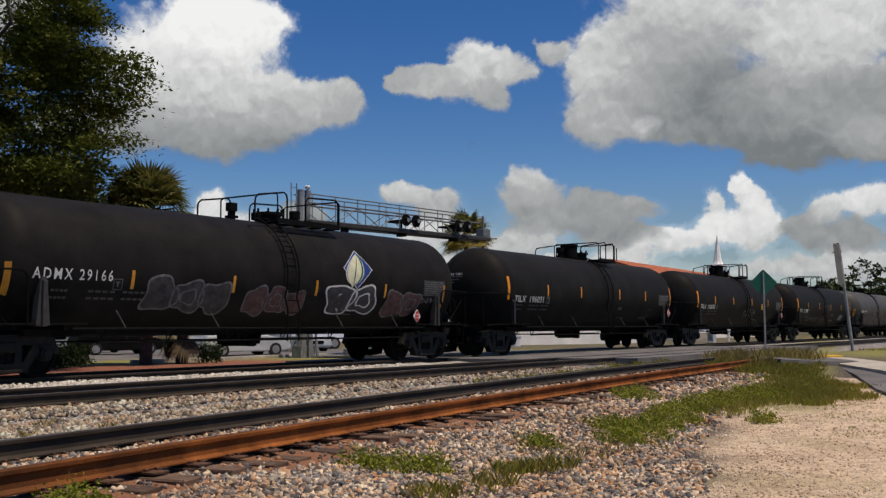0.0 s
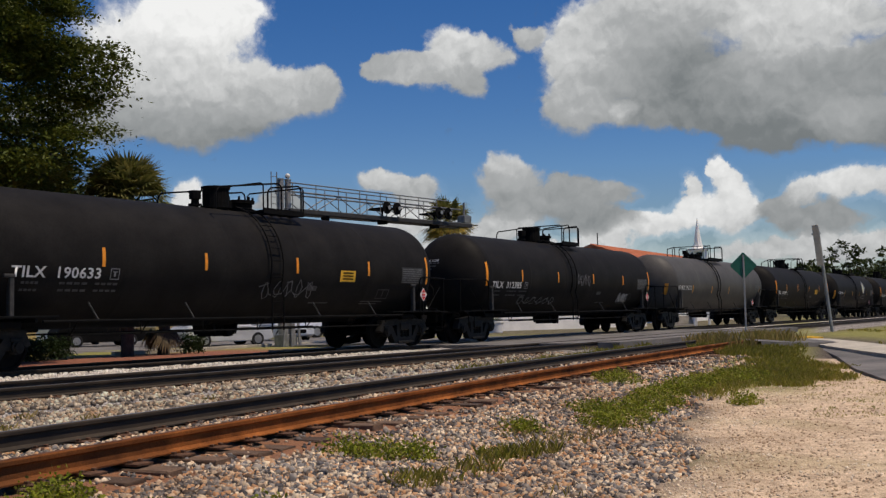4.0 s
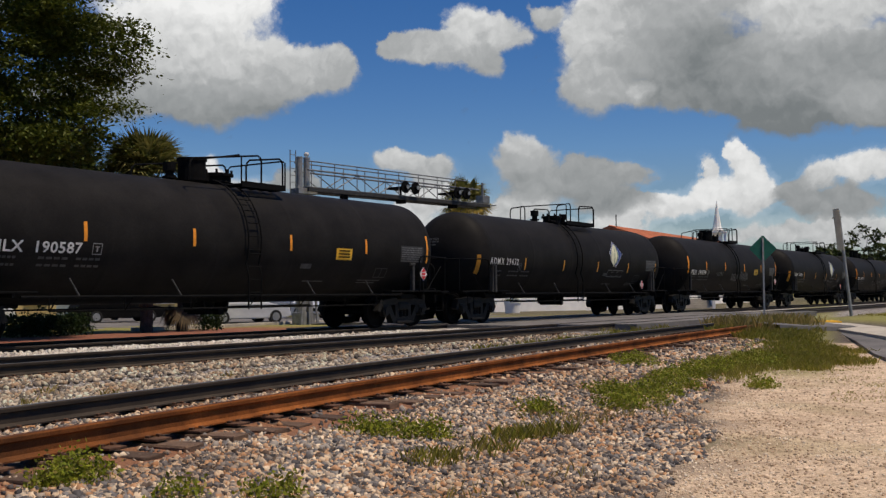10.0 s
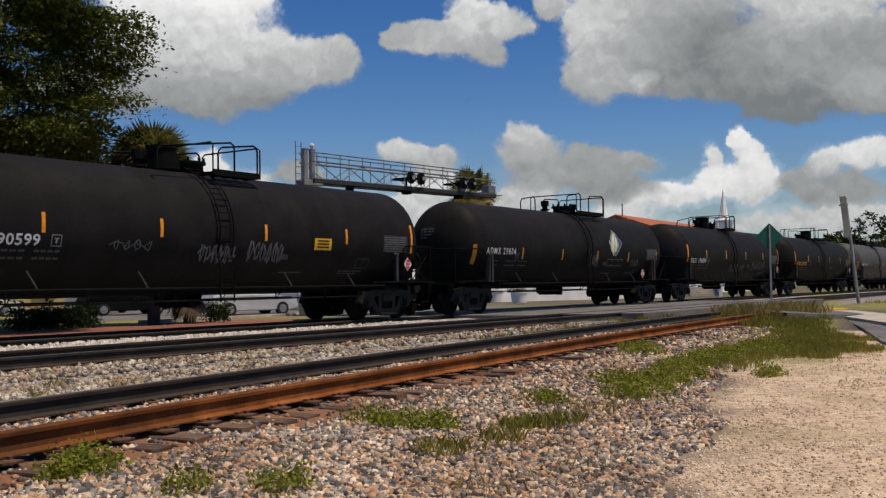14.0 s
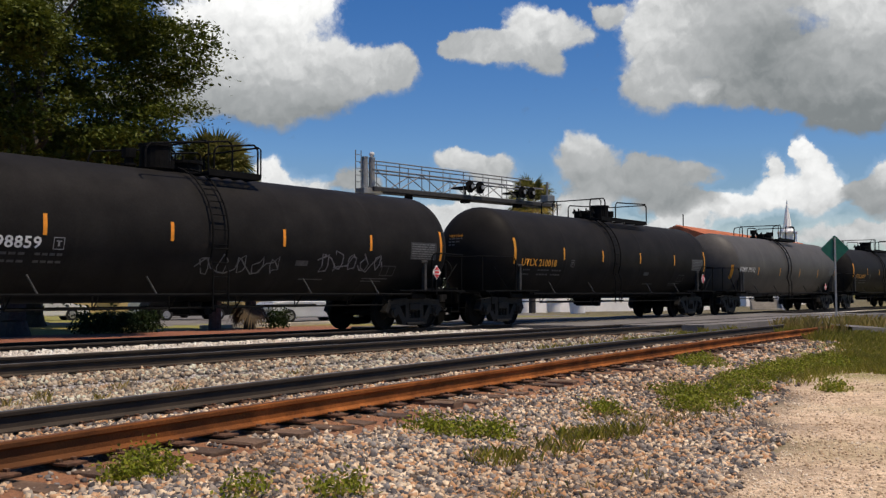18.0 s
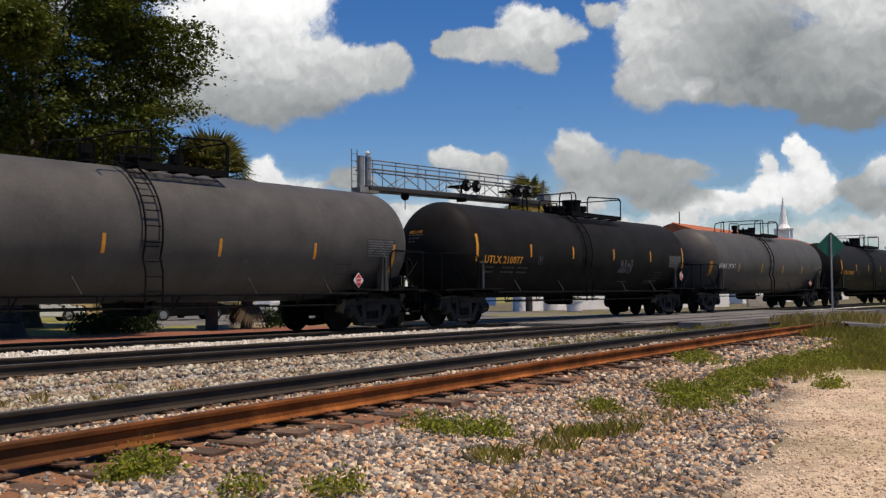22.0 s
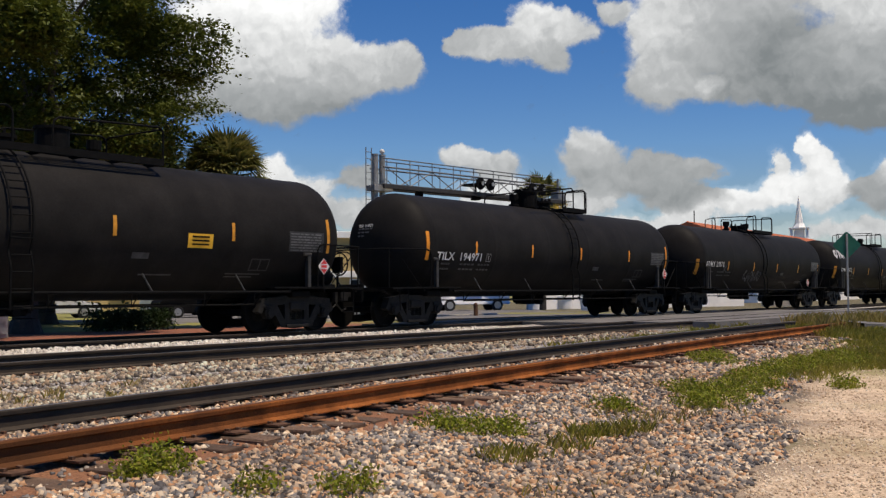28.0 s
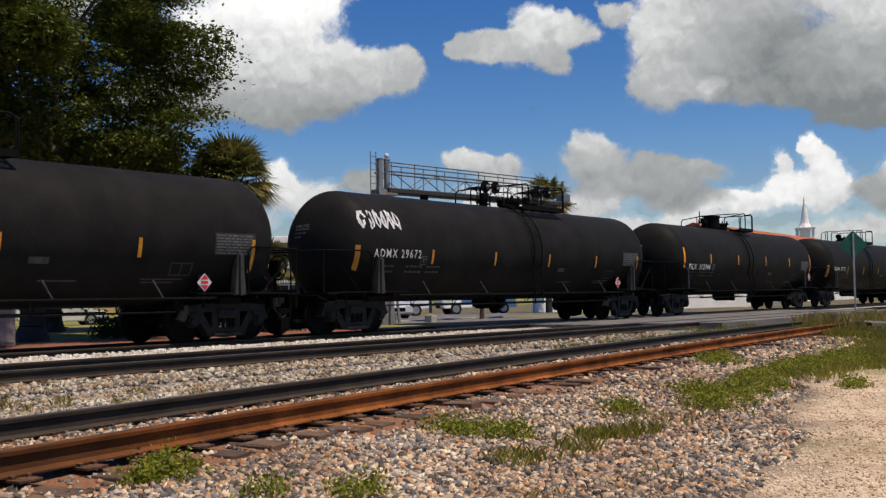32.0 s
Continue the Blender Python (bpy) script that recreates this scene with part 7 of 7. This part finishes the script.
def sedan(x, y, z, turn, paint, label, pickup=False):
    c = thing("parked_pickup" if pickup else "parked_car", label, "pickup" if pickup else "car", pose(x, y, z, 0, 0, turn))
    bm = bmesh.new()
    if pickup:
        prof = [(-2.75, 0.45), (2.55, 0.42), (2.72, 0.6), (2.7, 0.98), (1.35, 1.12), (0.75, 1.75), (-0.75, 1.78), (-0.85, 1.15), (-2.72, 1.12)]
    else:
        prof = [(-2.3, 0.35), (-2.35, 0.75), (-2.2, 0.98), (-1.6, 1.03), (-0.95, 1.40), (0.15, 1.44), (1.05, 0.98), (2.0, 0.82), (2.3, 0.66), (2.32, 0.35), (1.9, 0.24), (-1.9, 0.24)]
    plate(bm, prof, -0.86, 0.86)
    for v in bm.verts:
        if v.co.z > 1.1:
            v.co.y *= 0.76
    bmesh.ops.bevel(bm, geom=list(bm.edges), offset=0.05, segments=2, affect="EDGES")
    part("body", bm, paint, c, smooth=False)
    bm = bmesh.new()
    if pickup:
        gl = [(1.2, 1.16), (0.72, 1.68), (-0.68, 1.7), (-0.72, 1.18)]
    else:
        gl = [(-1.45, 1.04), (-0.92, 1.34), (0.12, 1.38), (0.88, 1.02)]
    plate(bm, gl, -0.79, 0.79)
    for v in bm.verts:
        if v.co.z > 1.2:
            v.co.y *= 0.86
        else:
            v.co.y *= 1.09
    part("side_window", bm, M_GLASS, c)
    bm = bmesh.new()
    if pickup:
        vs = [(1.3, -0.7, 1.15), (1.3, 0.7, 1.15), (0.8, 0.58, 1.70), (0.8, -0.58, 1.70)]
    else:
        vs = [(1.02, -0.68, 1.02), (1.02, 0.68, 1.02), (0.22, 0.56, 1.42), (0.22, -0.56, 1.42)]
    bm.faces.new([bm.verts.new(Vector(v) + Vector((0.035, 0, 0.03))) for v in vs])
    part("windscreen", bm, M_GLASS, c)
    for wx in ((-1.75, 1.7) if pickup else (-1.4, 1.42)):
        for s in (-1, 1):
            r = 0.39 if pickup else 0.32
            bm = bmesh.new()
            rod(bm, (wx, s * 0.68, r), (wx, s * 0.89, r), r, n=22)
            w = part("wheel", bm, M_TYRE, c)
            bm = bmesh.new()
            rod(bm, (wx, s * 0.88, r), (wx, s * 0.905, r), r * 0.62, n=16)
            part("rim", bm, M_CHROME, w)
    for s in (-1, 1):
        bm = bmesh.new()
        fx = 2.7 if pickup else 2.27
        box(bm, fx - 0.12, fx + 0.02, s * 0.62 - 0.2, s * 0.62 + 0.2, 0.62, 0.78, 0.03)
        part("headlight", bm, M_WHITE, c)
    bm = bmesh.new()
    fx = 2.7 if pickup else 2.31
    box(bm, fx - 0.04, fx + 0.02, -0.36, 0.36, 0.45, 0.66, 0.03)
    part("grille", bm, M_DARK, c)
    return c


def build_planters():
    for x, y, r, h in ((60.6, 34.3, 0.55, 0.85), (63.9, 38.2, 0.65, 0.95)):
        p = thing("planter", "round white concrete planter with low plants", "planter", pose(x, y, -0.36), "planters by the wall")
        bm = bmesh.new()
        lathe(bm, [(0.0, r * 0.86), (0.06, r * 0.9), (h * 0.8, r), (h * 0.82, r * 1.06), (h, r * 1.06), (h, r * 0.94), (h - 0.08, r * 0.92)], 24, "Z")
        part("tub", bm, M_STUCCO, p)
        rng = random.Random(int(x))
        v, f = leaf_cloud([(rng.uniform(-r, r) * 0.7, rng.uniform(-r, r) * 0.7, h + rng.uniform(0, 0.12)) for _ in range(30)], 12, (0.08, 0.08, 0.06), 0.09, 5)
        me = bpy.data.meshes.new("plants")
        fill(me, v, f)
        tagged(put("plants", me, M_HEDGE, p), kind="stuff")


def build_cars():
    sedan(36.2, 35.4, -0.36, -16, M_SILVER, "silver sedan parked nose out in the car park")
    sedan(44.5, 39.0, -0.37, -112, M_SILVER, "silver car parked facing the railway")
    sedan(57.6, 41.9, -0.37, 147, M_WHITECAR, "white pickup truck parked beyond the road", True)
    sedan(50.2, 43.6, -0.37, 150, M_SILVER, "grey pickup truck parked beyond the road", True)
    sedan(31.5, 50.5, -0.36, -20, M_WHITECAR, "white car parked in the shade of an oak")
    sedan(38.5, 49.5, -0.36, -100, M_SILVER, "silver car parked beneath the oak")
    sedan(36.0, 44.0, -0.36, -20, M_DARK, "dark car parked in the shade")


build_gantry()
build_signs()
build_buildings()
build_cars()
build_planters()
build_plants()
build_stones()


# ---------------------------------------------------------------- what moves
JOINTS = (-137.42, -119.38, -101.24, -83.24, -65.25, -47.05, -29.40, -11.40, 7.10, 25.23, 42.98, 61.31, 79.20, 97.00, 115.11, 133.47, 151.46, 169.21, 187.25, 205.29, 223.33, 241.37, 259.41, 277.45)
TRAVEL = (-147.2, -137.89, -129.0, -119.89, -110.84, -101.76, -92.64, -83.50, -74.33, -65.13, -55.90, -46.64, -37.58, -28.05, -18.73, -9.37, 0.18, 9.15, 18.88, 28.24, 37.69, 47.16, 56.65, 66.15, 75.66, 84.88, 94.60, 104.28, 113.84, 123.42, 133.00, 142.58, 152.18)


def motions():
    for k, car in enumerate(cars):
        middle = (JOINTS[k] + JOINTS[k + 1]) / 2
        walk(car, [(t, pose(middle - TRAVEL[t], Y_TRAIN, 0)) for t in range(33)])
    turns = [k / 15 for k in range(481)]
    rows = [(t, -math.degrees(float(np.interp(t, range(33), TRAVEL)) / 0.457)) for t in turns]
    for wheel, x in wheelsets:
        walk(wheel, [(t, pose(x, 0, 0.457, 0, a % 360, 0)) for t, a in rows])
    walk(clouds, [(t, pose(0, 0, EYE, 0, 0, 0.93 * (t - 13) / 32)) for t in (0, 16, 32)])


motions()
